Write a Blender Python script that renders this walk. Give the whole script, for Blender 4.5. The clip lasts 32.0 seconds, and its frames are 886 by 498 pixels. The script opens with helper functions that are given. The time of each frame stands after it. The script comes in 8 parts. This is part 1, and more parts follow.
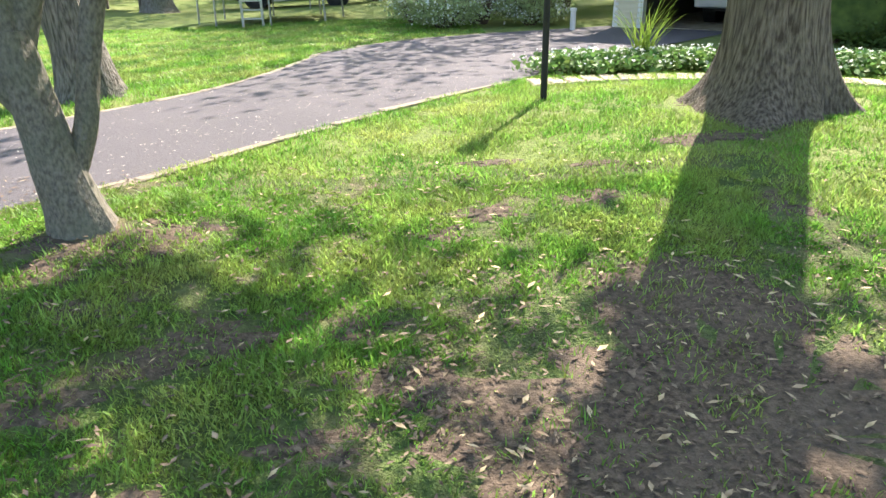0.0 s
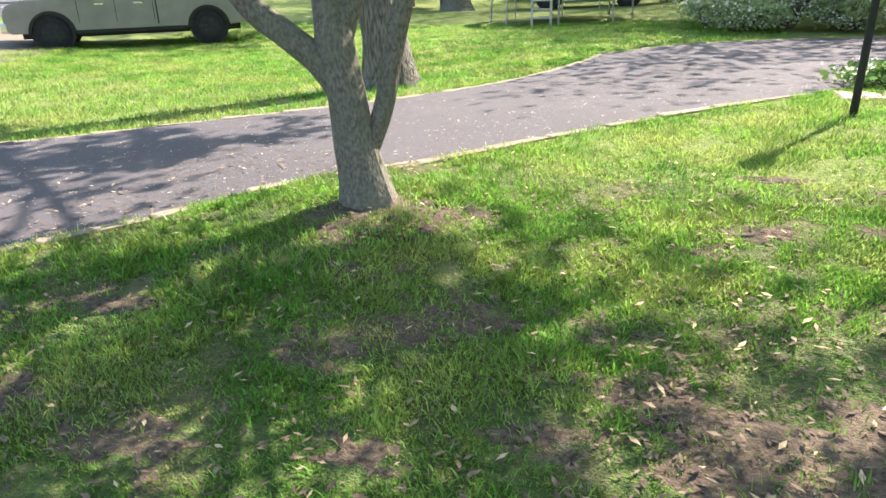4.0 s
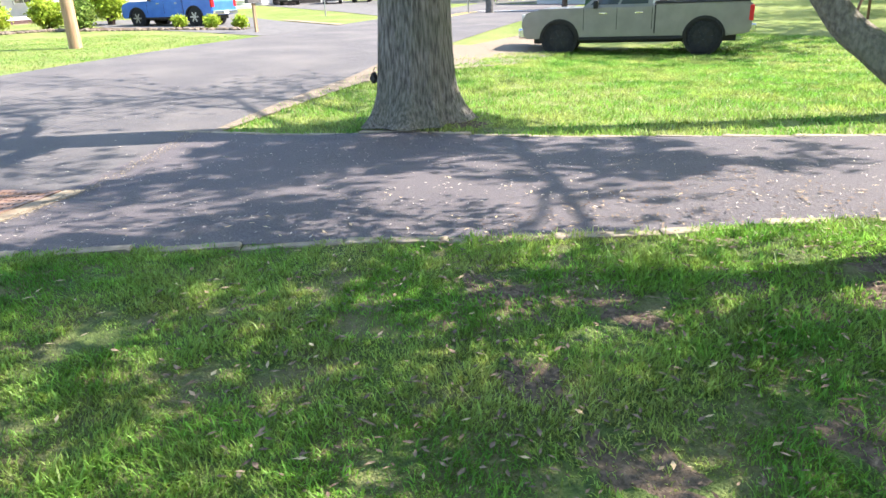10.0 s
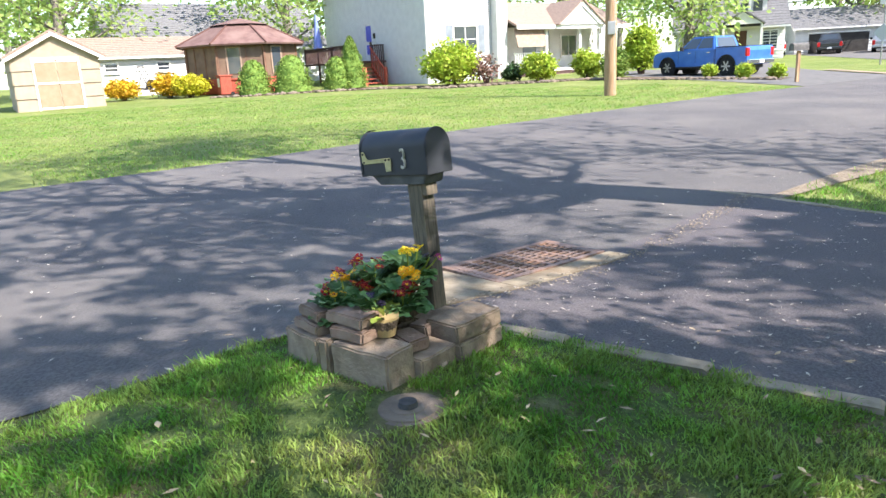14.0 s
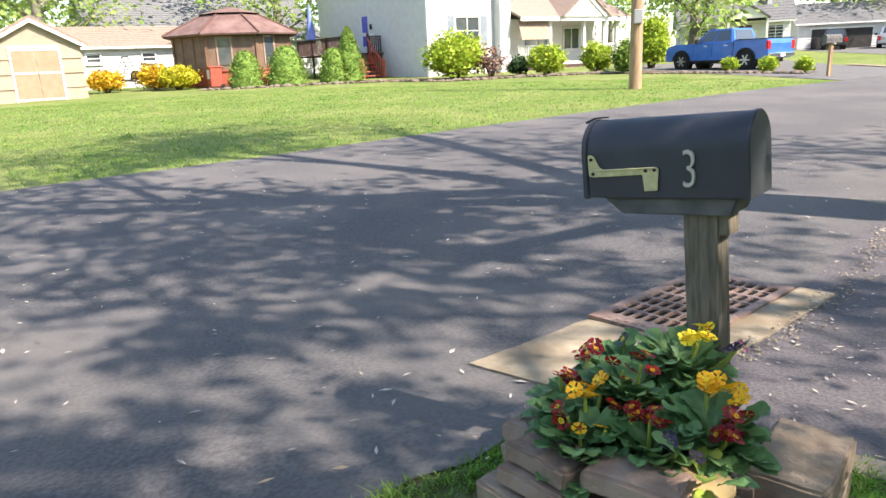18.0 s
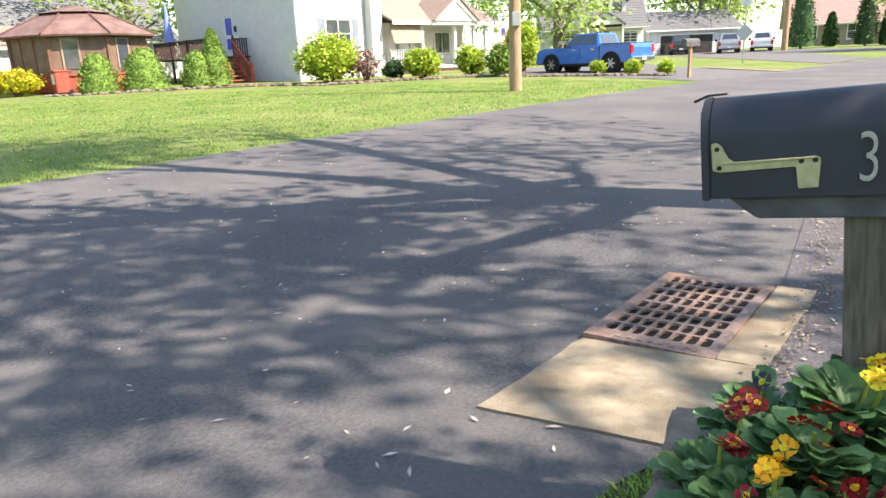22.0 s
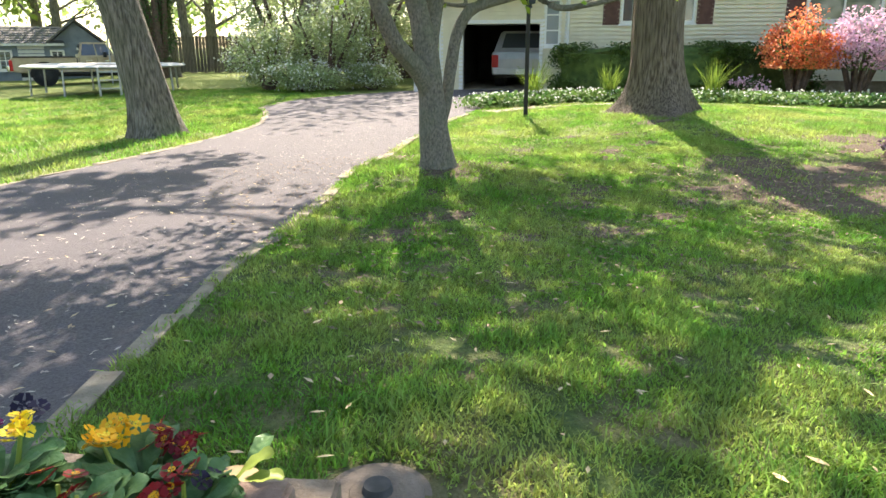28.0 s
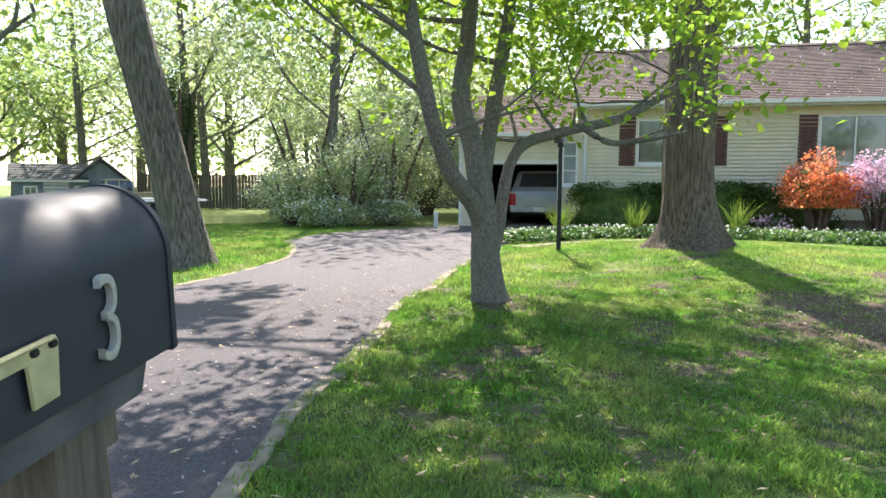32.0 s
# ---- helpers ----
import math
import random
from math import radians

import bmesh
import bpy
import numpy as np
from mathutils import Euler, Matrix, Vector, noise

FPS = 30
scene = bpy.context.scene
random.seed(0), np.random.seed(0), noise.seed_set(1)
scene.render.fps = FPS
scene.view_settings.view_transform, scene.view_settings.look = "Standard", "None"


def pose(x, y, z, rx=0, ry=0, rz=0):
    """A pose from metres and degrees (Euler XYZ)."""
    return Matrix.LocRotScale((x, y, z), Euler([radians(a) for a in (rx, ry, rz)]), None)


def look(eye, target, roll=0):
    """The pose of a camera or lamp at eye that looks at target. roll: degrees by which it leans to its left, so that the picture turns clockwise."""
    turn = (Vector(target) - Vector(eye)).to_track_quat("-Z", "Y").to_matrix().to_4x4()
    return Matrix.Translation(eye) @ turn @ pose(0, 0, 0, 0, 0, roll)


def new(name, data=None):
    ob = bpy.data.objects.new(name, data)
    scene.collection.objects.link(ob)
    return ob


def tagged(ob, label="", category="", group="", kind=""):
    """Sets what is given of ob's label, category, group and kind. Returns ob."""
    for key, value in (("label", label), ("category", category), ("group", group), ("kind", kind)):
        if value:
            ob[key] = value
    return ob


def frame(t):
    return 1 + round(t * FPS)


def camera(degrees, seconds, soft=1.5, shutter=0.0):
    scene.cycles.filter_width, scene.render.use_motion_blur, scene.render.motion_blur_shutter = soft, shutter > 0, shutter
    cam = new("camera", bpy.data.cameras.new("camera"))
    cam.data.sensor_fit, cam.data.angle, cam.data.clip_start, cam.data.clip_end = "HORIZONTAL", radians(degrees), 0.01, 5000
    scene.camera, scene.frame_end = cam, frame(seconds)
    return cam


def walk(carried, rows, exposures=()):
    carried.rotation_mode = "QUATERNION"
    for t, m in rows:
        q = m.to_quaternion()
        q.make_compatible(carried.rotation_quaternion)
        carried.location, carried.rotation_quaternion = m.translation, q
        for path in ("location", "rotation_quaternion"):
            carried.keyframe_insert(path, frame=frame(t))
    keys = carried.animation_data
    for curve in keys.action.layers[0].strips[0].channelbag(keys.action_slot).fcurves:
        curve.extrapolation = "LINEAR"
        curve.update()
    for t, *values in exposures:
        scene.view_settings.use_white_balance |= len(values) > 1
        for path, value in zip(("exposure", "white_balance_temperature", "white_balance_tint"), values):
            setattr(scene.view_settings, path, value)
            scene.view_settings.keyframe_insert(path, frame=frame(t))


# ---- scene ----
cam = camera(65.45, 32.0)
PATH = [
    (0, (0.000, 0.000, 1.513), (0.000, 1.843, 0.737), -1.05),
    (0.5, (-0.010, -0.008, 1.521), (-0.221, 1.830, 0.759), -0.31),
    (1, (-0.001, -0.010, 1.514), (-0.302, 1.814, 0.753), -1.09),
    (1.5, (-0.010, -0.018, 1.511), (-0.328, 1.804, 0.751), -1.21),
    (2, (-0.011, -0.020, 1.511), (-0.358, 1.796, 0.751), -1.41),
    (2.5, (-0.014, -0.019, 1.508), (-0.409, 1.787, 0.746), -1.77),
    (3, (-0.018, -0.004, 1.500), (-0.459, 1.793, 0.741), -0.96),
    (3.5, (-0.012, -0.005, 1.492), (-0.693, 1.719, 0.743), -1.57),
    (5.5, (-0.079, 0.050, 1.525), (-0.823, 1.740, 0.755), -1.47),
    (6, (-0.111, 0.058, 1.518), (-0.947, 1.704, 0.748), -1.78),
    (6.5, (-0.138, 0.052, 1.514), (-0.988, 1.689, 0.742), -2.02),
    (7, (-0.137, 0.073, 1.500), (-1.055, 1.675, 0.732), -1.09),
    (7.5, (-0.186, 0.130, 1.507), (-1.177, 1.690, 0.741), -2.03),
    (8, (-0.227, 0.128, 1.502), (-1.276, 1.652, 0.743), -1.92),
    (8.5, (-0.279, 0.090, 1.503), (-1.461, 1.519, 0.755), -1.96),
    (9, (-0.371, 0.010, 1.509), (-1.703, 1.312, 0.782), -1.88),
    (9.5, (-0.501, -0.064, 1.509), (-1.982, 1.081, 0.803), -2.45),
    (10, (-0.621, -0.115, 1.500), (-2.225, 0.855, 0.803), -2.14),
    (10.5, (-0.781, -0.056, 1.470), (-2.489, 0.730, 0.788), -1.93),
    (11, (-0.944, 0.053, 1.460), (-2.746, 0.608, 0.792), -2.30),
    (11.5, (-1.105, 0.036, 1.466), (-2.968, 0.347, 0.809), -2.62),
    (12, (-1.351, -0.004, 1.507), (-3.248, 0.112, 0.886), -2.93),
    (12.5, (-1.551, -0.035, 1.498), (-3.466, -0.096, 0.927), -2.81),
    (13, (-1.779, -0.046, 1.475), (-3.697, -0.263, 0.953), -2.68),
    (13.5, (-1.984, -0.193, 1.425), (-3.900, -0.453, 0.914), -2.67),
    (14, (-2.234, -0.438, 1.417), (-4.149, -0.713, 0.908), -2.93),
    (14.5, (-2.509, -0.635, 1.365), (-4.423, -0.912, 0.858), -2.77),
    (16.5, (-3.272, -1.336, 1.327), (-5.182, -1.565, 0.782), -2.61),
    (17, (-3.393, -1.461, 1.340), (-5.306, -1.704, 0.812), -2.73),
    (17.5, (-3.492, -1.516, 1.328), (-5.403, -1.762, 0.791), -2.47),
    (18, (-3.679, -1.537, 1.294), (-5.596, -1.766, 0.772), -2.54),
    (18.5, (-3.764, -1.593, 1.291), (-5.684, -1.802, 0.771), -2.63),
    (19, (-3.823, -1.696, 1.282), (-5.744, -1.875, 0.758), -2.68),
    (19.5, (-3.896, -1.750, 1.287), (-5.822, -1.881, 0.765), -2.68),
    (20, (-4.037, -1.744, 1.244), (-5.964, -1.811, 0.711), -2.85),
    (20.5, (-4.128, -1.745, 1.229), (-6.055, -1.739, 0.696), -2.71),
    (21, (-4.193, -1.777, 1.222), (-6.120, -1.700, 0.692), -2.50),
    (21.5, (-4.241, -1.907, 1.217), (-6.164, -1.792, 0.680), -2.58),
    (22, (-4.250, -2.056, 1.213), (-6.176, -1.919, 0.690), -2.54),
    (22.5, (-4.280, -2.223, 1.209), (-6.164, -1.778, 0.705), -2.20),
    (23, (-4.399, -2.378, 1.178), (-6.147, -1.552, 0.669), -2.14),
    (23.5, (-4.547, -2.469, 1.173), (-6.087, -1.322, 0.613), -1.84),
    (24, (-4.609, -2.425, 1.148), (-5.905, -1.004, 0.600), -1.50),
    (24.5, (-4.714, -2.304, 1.142), (-5.808, -0.726, 0.583), -1.14),
    (25, (-4.832, -2.371, 1.116), (-5.760, -0.705, 0.510), -0.61),
    (25.5, (-4.923, -2.472, 1.151), (-5.571, -0.672, 0.568), -0.12),
    (26, (-4.950, -2.555, 1.154), (-5.216, -0.658, 0.577), 0.16),
    (26.5, (-5.041, -2.562, 1.177), (-4.896, -0.648, 0.617), 0.64),
    (28.5, (-5.273, -2.418, 1.229), (-4.333, -0.734, 0.701), 0.10),
    (29, (-5.265, -2.412, 1.225), (-4.275, -0.719, 0.830), 0.17),
    (29.5, (-5.252, -2.412, 1.217), (-4.226, -0.722, 0.910), 0.36),
    (30, (-5.244, -2.417, 1.213), (-4.190, -0.736, 0.959), 0.15),
    (30.5, (-5.270, -2.392, 1.191), (-4.205, -0.714, 0.973), -0.00),
    (31, (-5.356, -2.307, 1.181), (-4.314, -0.611, 0.985), 0.12),
    (31.5, (-5.481, -2.151, 1.162), (-4.503, -0.417, 0.974), 0.15),
    (32, (-5.563, -1.961, 1.142), (-4.687, -0.172, 0.966), 0.35),
]
exposures = [(0.0, 1.92, 6550, 10), (6.0, 1.87, 6700, 10), (9.0, 2.06, 6500, 10), (10.5, 2.06, 6500, 10), (12.0, 1.96, 6500, 10), (14.0, 1.65, 6350, 10), (20.0, 1.57, 6950, 10), (23.5, 1.72, 6800, 10), (26.0, 1.82, 7200, 10), (29.0, 1.86, 6950, 10), (32.0, 1.6, 6500, 10)]
walk(cam, [(t, look(eye, target, roll)) for t, eye, target, roll in PATH], exposures)

# ---- light ----
SUN_TO = Vector((0.43, 0.90, 1.02)).normalized()
sun = new("sun", bpy.data.lights.new("sun", "SUN"))
sun.data.energy, sun.data.angle, sun.data.color = 4.7, radians(0.55), (1.0, 0.9, 0.82)
sun.rotation_mode = "QUATERNION"
sun.rotation_quaternion = SUN_TO.to_track_quat("Z", "Y")
world = bpy.data.worlds.new("sky")
scene.world = world
world.use_nodes = True
wt = world.node_tree
sky = wt.nodes.new("ShaderNodeTexSky")
sky.sky_type, sky.sun_disc = "NISHITA", False
sky.sun_elevation, sky.sun_rotation = math.asin(SUN_TO.z), math.atan2(SUN_TO.x, SUN_TO.y)
sky.air_density, sky.dust_density = 1.0, 1.0
wt.links.new(sky.outputs[0], wt.nodes["Background"].inputs[0])
wt.nodes["Background"].inputs[1].default_value = 0.14

# ---- materials ----
def mat(name, c1, c2=None, scale=8.0, rough=0.85, bump=0.0, bscale=60.0, metal=0.0, c3=None, scale3=1.2, amount3=0.5, spread=0.0,
        translucent=0.0, island=0.0, stretch=(1, 1, 1), spec=0.3, coat=0.0, alpha=1.0, bdist=0.01):
    """Two noises for colour (grain and stains), one for relief; spread: how far pieces differ from one another."""
    m = bpy.data.materials.new(name)
    m.use_nodes = True
    nt = m.node_tree
    bsdf = nt.nodes["Principled BSDF"]
    out = nt.nodes["Material Output"]
    c2 = c2 or c1
    tc = nt.nodes.new("ShaderNodeTexCoord")
    mp = nt.nodes.new("ShaderNodeMapping")
    mp.inputs["Scale"].default_value = stretch
    nt.links.new(tc.outputs["Object"], mp.inputs[0])
    n1 = nt.nodes.new("ShaderNodeTexNoise")
    n1.inputs["Scale"].default_value, n1.inputs["Detail"].default_value = scale, 6
    nt.links.new(mp.outputs[0], n1.inputs["Vector"])
    ramp = nt.nodes.new("ShaderNodeValToRGB")
    ramp.color_ramp.elements[0].position, ramp.color_ramp.elements[1].position = 0.35, 0.65
    ramp.color_ramp.elements[0].color, ramp.color_ramp.elements[1].color = (*c1, 1), (*c2, 1)
    nt.links.new(n1.outputs["Fac"], ramp.inputs[0])
    col = ramp.outputs[0]
    if c3:
        n3 = nt.nodes.new("ShaderNodeTexNoise")
        n3.inputs["Scale"].default_value, n3.inputs["Detail"].default_value = scale3, 4
        nt.links.new(tc.outputs["Object"], n3.inputs["Vector"])
        r3 = nt.nodes.new("ShaderNodeValToRGB")
        r3.color_ramp.elements[0].position, r3.color_ramp.elements[1].position = 0.42, 0.66
        r3.color_ramp.elements[0].color, r3.color_ramp.elements[1].color = (0, 0, 0, 1), (amount3, amount3, amount3, 1)
        nt.links.new(n3.outputs["Fac"], r3.inputs[0])
        mx = nt.nodes.new("ShaderNodeMix")
        mx.data_type = "RGBA"
        nt.links.new(r3.outputs[0], mx.inputs[0])
        nt.links.new(col, mx.inputs[6])
        mx.inputs[7].default_value = (*c3, 1)
        col = mx.outputs[2]
    if spread or island:
        hs = nt.nodes.new("ShaderNodeHueSaturation")
        mr = nt.nodes.new("ShaderNodeMapRange")
        if island:
            src = nt.nodes.new("ShaderNodeNewGeometry").outputs["Random Per Island"]
        else:
            src = nt.nodes.new("ShaderNodeObjectInfo").outputs["Random"]
        k = island or spread
        mr.inputs[3].default_value, mr.inputs[4].default_value = 1 - k, 1 + k
        nt.links.new(src, mr.inputs[0])
        nt.links.new(mr.outputs[0], hs.inputs["Value"])
        nt.links.new(col, hs.inputs["Color"])
        if island:
            m2 = nt.nodes.new("ShaderNodeMapRange")
            m2.inputs[3].default_value, m2.inputs[4].default_value = 0.485, 0.515
            nt.links.new(src, m2.inputs[0])
            nt.links.new(m2.outputs[0], hs.inputs["Hue"])
        col = hs.outputs[0]
    nt.links.new(col, bsdf.inputs["Base Color"])
    bsdf.inputs["Roughness"].default_value, bsdf.inputs["Metallic"].default_value = rough, metal
    bsdf.inputs["Specular IOR Level"].default_value = spec
    bsdf.inputs["Coat Weight"].default_value = coat
    if bump:
        nb = nt.nodes.new("ShaderNodeTexNoise")
        nb.inputs["Scale"].default_value, nb.inputs["Detail"].default_value = bscale, 5
        nt.links.new(mp.outputs[0], nb.inputs["Vector"])
        bp = nt.nodes.new("ShaderNodeBump")
        bp.inputs["Strength"].default_value, bp.inputs["Distance"].default_value = bump, bdist
        nt.links.new(nb.outputs["Fac"], bp.inputs["Height"])
        nt.links.new(bp.outputs[0], bsdf.inputs["Normal"])
    if translucent:
        tr = nt.nodes.new("ShaderNodeBsdfTranslucent")
        nt.links.new(col, tr.inputs[0])
        ms = nt.nodes.new("ShaderNodeMixShader")
        ms.inputs[0].default_value = translucent
        nt.links.new(bsdf.outputs[0], ms.inputs[1])
        nt.links.new(tr.outputs[0], ms.inputs[2])
        nt.links.new(ms.outputs[0], out.inputs[0])
    return m


def glass(name, tint, rough=0.05):
    m = mat(name, tint, rough=rough, spec=0.8)
    m.node_tree.nodes["Principled BSDF"].inputs["Coat Weight"].default_value = 0.6
    return m


M = dict(
    soil=mat("lawn_soil", (0.085, 0.125, 0.026), (0.18, 0.235, 0.052), 26, 0.95, 1.0, 40, c3=(0.235, 0.245, 0.085), scale3=0.45, amount3=0.6, bdist=0.04),
    thatch=mat("lawn_thatch", (0.05, 0.082, 0.02), (0.11, 0.155, 0.04), 30, 0.97, 1.0, 70, c3=(0.17, 0.13, 0.075), scale3=2.6, amount3=0.65, bdist=0.03),
    dirt=mat("bare_dirt", (0.048, 0.034, 0.023), (0.155, 0.112, 0.077), 34, 0.97, 1.0, 90, c3=(0.13, 0.1, 0.07), scale3=2.2, amount3=0.5),
    road=mat("road_asphalt", (0.073, 0.07, 0.072), (0.13, 0.123, 0.125), 48, 0.9, 0.9, 220, c3=(0.152, 0.141, 0.134), scale3=0.6, amount3=0.7),
    drive=mat("drive_asphalt", (0.06, 0.054, 0.058), (0.134, 0.12, 0.127), 70, 0.82, 0.9, 190, c3=(0.115, 0.102, 0.108), scale3=0.5, amount3=0.6, spec=0.35),
    pave2=mat("far_asphalt", (0.1, 0.097, 0.094), (0.14, 0.134, 0.13), 3, 0.9, 0.3, 60),
    gravel=mat("gravel", (0.13, 0.104, 0.074), (0.25, 0.205, 0.152), 26, 0.95, 0.8, 60),
    concrete=mat("concrete", (0.21, 0.17, 0.115), (0.34, 0.285, 0.205), 9, 0.93, 0.6, 140, c3=(0.17, 0.125, 0.08), scale3=2.8, amount3=0.75),
    kerb=mat("edging_stone", (0.21, 0.175, 0.125), (0.34, 0.285, 0.21), 9, 0.92, 0.6, 80, spread=0.12),
    paver=mat("paver", (0.34, 0.27, 0.20), (0.46, 0.38, 0.29), 12, 0.9, 0.5, 90, spread=0.2),
    block=mat("planter_block", (0.2, 0.15, 0.108), (0.35, 0.275, 0.2), 11, 0.95, 0.7, 75, c3=(0.16, 0.125, 0.10), scale3=4, amount3=0.6, spread=0.14),
    redblock=mat("red_block", (0.165, 0.11, 0.082), (0.27, 0.19, 0.145), 12, 0.95, 0.6, 70, c3=(0.22, 0.19, 0.16), scale3=6, amount3=0.6, spread=0.18),
    boxblack=mat("mailbox_paint", (0.02, 0.023, 0.03), (0.032, 0.035, 0.045), 4, 0.55, 0.06, 300, spec=0.5),
    cream=mat("flag_paint", (0.46, 0.41, 0.2), (0.56, 0.5, 0.26), 30, 0.5, c3=(0.35, 0.3, 0.18), scale3=40, amount3=0.5),
    numeral=mat("numeral_metal", (0.36, 0.34, 0.28), (0.48, 0.45, 0.38), 60, 0.45, 0.1, 200),
    oldwood=mat("weathered_post", (0.055, 0.048, 0.04), (0.16, 0.135, 0.105), 16, 0.92, 0.6, 50, c3=(0.22, 0.185, 0.13), scale3=3, amount3=0.5, stretch=(5, 5, 0.5)),
    greywood=mat("grey_board", (0.08, 0.08, 0.08), (0.14, 0.135, 0.13), 12, 0.9, 0.4, 60),
    rust=mat("rusty_iron", (0.12, 0.082, 0.07), (0.21, 0.155, 0.135), 35, 0.6, 0.5, 120, c3=(0.34, 0.185, 0.11), scale3=3.5, amount3=0.7),
    shaft_shade=mat("painted_shaft_shade", (0.004, 0.0035, 0.003), rough=0.95),
    bark=mat("bark_grey", (0.085, 0.075, 0.063), (0.3, 0.268, 0.23), 8, 0.95, 1.0, 12, c3=(0.12, 0.13, 0.08), scale3=2.2, amount3=0.35, stretch=(4.5, 4.5, 0.55), bdist=0.07),
    bark2=mat("bark_smooth", (0.105, 0.091, 0.072), (0.225, 0.197, 0.158), 38, 0.93, 0.8, 28, c3=(0.14, 0.15, 0.10), scale3=3.5, amount3=0.45, stretch=(1.4, 1.4, 0.8), bdist=0.02),
    bark3=mat("bark_brown", (0.085, 0.062, 0.045), (0.29, 0.23, 0.175), 8, 0.95, 1.0, 11, c3=(0.1, 0.085, 0.06), scale3=1.5, amount3=0.35, stretch=(5.0, 5.0, 0.4), bdist=0.08),
    leafnear=mat("leaf_bright", (0.2, 0.32, 0.03), (0.34, 0.48, 0.06), 3, 0.55, translucent=0.6, island=0.3),
    leaftop=mat("leaf_canopy", (0.12, 0.21, 0.035), (0.2, 0.3, 0.05), 2, 0.6, translucent=0.45, island=0.3),
    leafwood=mat("leaf_wood", (0.24, 0.35, 0.085), (0.42, 0.52, 0.17), 0.6, 0.65, translucent=0.66, island=0.35),
    leafpale=mat("leaf_pale", (0.32, 0.39, 0.18), (0.5, 0.56, 0.3), 0.8, 0.65, translucent=0.64, island=0.3),
    leafdark=mat("leaf_dark", (0.022, 0.055, 0.018), (0.055, 0.105, 0.03), 5, 0.5, translucent=0.15, island=0.35),
    leafivy=mat("leaf_ivy", (0.03, 0.075, 0.02), (0.07, 0.13, 0.035), 3, 0.5, translucent=0.2, island=0.35),
    hedge=mat("leaf_hedge", (0.055, 0.095, 0.022), (0.12, 0.175, 0.042), 5, 0.6, translucent=0.3, island=0.35),
    gold=mat("leaf_gold", (0.38, 0.36, 0.02), (0.55, 0.5, 0.04), 4, 0.6, translucent=0.3, island=0.25),
    goldorange=mat("leaf_goldorange", (0.5, 0.3, 0.02), (0.6, 0.42, 0.03), 4, 0.6, translucent=0.3, island=0.25),
    lime=mat("leaf_lime", (0.25, 0.36, 0.03), (0.42, 0.5, 0.06), 4, 0.6, translucent=0.35, island=0.25),
    sprucegreen=mat("needle_green", (0.12, 0.19, 0.04), (0.2, 0.28, 0.06), 5, 0.75, translucent=0.2, island=0.16, spec=0.1),
    irisleaf=mat("iris_leaf", (0.14, 0.23, 0.035), (0.25, 0.34, 0.06), 6, 0.5, translucent=0.35, spread=0.2),
    potyellow=mat("yellow_pot", (0.3, 0.22, 0.1), (0.4, 0.3, 0.14), 8, 0.7),
    crumbs=mat("crumbled_stone", (0.14, 0.12, 0.09), (0.3, 0.25, 0.19), 20, 0.95, island=0.4),
    midgreen=mat("leaf_mid", (0.1, 0.2, 0.05), (0.19, 0.3, 0.08), 5, 0.6, translucent=0.25, island=0.3),
    twig=mat("twig", (0.09, 0.06, 0.045), (0.16, 0.11, 0.09), 9, 0.9),
    redtwig=mat("leaf_rusty", (0.14, 0.075, 0.06), (0.24, 0.15, 0.12), 9, 0.8, island=0.3),
    white_fl=mat("petal_white", (0.75, 0.77, 0.72), (0.82, 0.82, 0.78), 9, 0.6, translucent=0.3),
    orange_fl=mat("petal_orange", (0.78, 0.19, 0.07), (0.84, 0.36, 0.18), 5, 0.6, translucent=0.35, island=0.25),
    pink_fl=mat("petal_pink", (0.7, 0.42, 0.56), (0.8, 0.58, 0.68), 5, 0.6, translucent=0.35, island=0.2),
    mauve_fl=mat("petal_mauve", (0.2, 0.15, 0.17), (0.32, 0.25, 0.27), 5, 0.6, translucent=0.3, island=0.2),
    purple_fl=mat("petal_purple", (0.2, 0.125, 0.155), (0.32, 0.21, 0.25), 5, 0.6, translucent=0.3, island=0.2),
    yellow_fl=mat("petal_yellow", (0.85, 0.66, 0.02), (0.9, 0.74, 0.05), 20, 0.55, translucent=0.25, island=0.1),
    amber_fl=mat("petal_amber", (0.85, 0.42, 0.01), (0.9, 0.52, 0.02), 20, 0.55, translucent=0.25, island=0.12),
    red_fl=mat("petal_red", (0.13, 0.004, 0.006), (0.33, 0.014, 0.008), 20, 0.5, translucent=0.2, island=0.25),
    indigo_fl=mat("petal_indigo", (0.014, 0.009, 0.026), (0.024, 0.015, 0.046), 20, 0.5, island=0.2),
    magenta_fl=mat("petal_magenta", (0.42, 0.03, 0.2), (0.5, 0.05, 0.26), 20, 0.5, translucent=0.2),
    primleaf=mat("primrose_leaf", (0.072, 0.16, 0.052), (0.14, 0.245, 0.088), 14, 0.42, 0.7, 60, translucent=0.18, island=0.28, bdist=0.006),
    primlime=mat("primrose_leaf_pale", (0.26, 0.34, 0.05), (0.36, 0.42, 0.09), 14, 0.45, 0.4, 45, translucent=0.25, island=0.15, bdist=0.006),
    blade=mat("grass_blade", (0.1, 0.24, 0.028), (0.215, 0.39, 0.058), 1.6, 0.45, translucent=0.55, island=0.5, c3=(0.42, 0.44, 0.13), scale3=1.1, amount3=0.7),
    litter=mat("dry_leaf", (0.34, 0.25, 0.14), (0.55, 0.43, 0.27), 25, 0.85, island=0.3, translucent=0.1),
    mulch=mat("twig_litter", (0.08, 0.055, 0.04), (0.2, 0.145, 0.1), 25, 0.9, island=0.4),
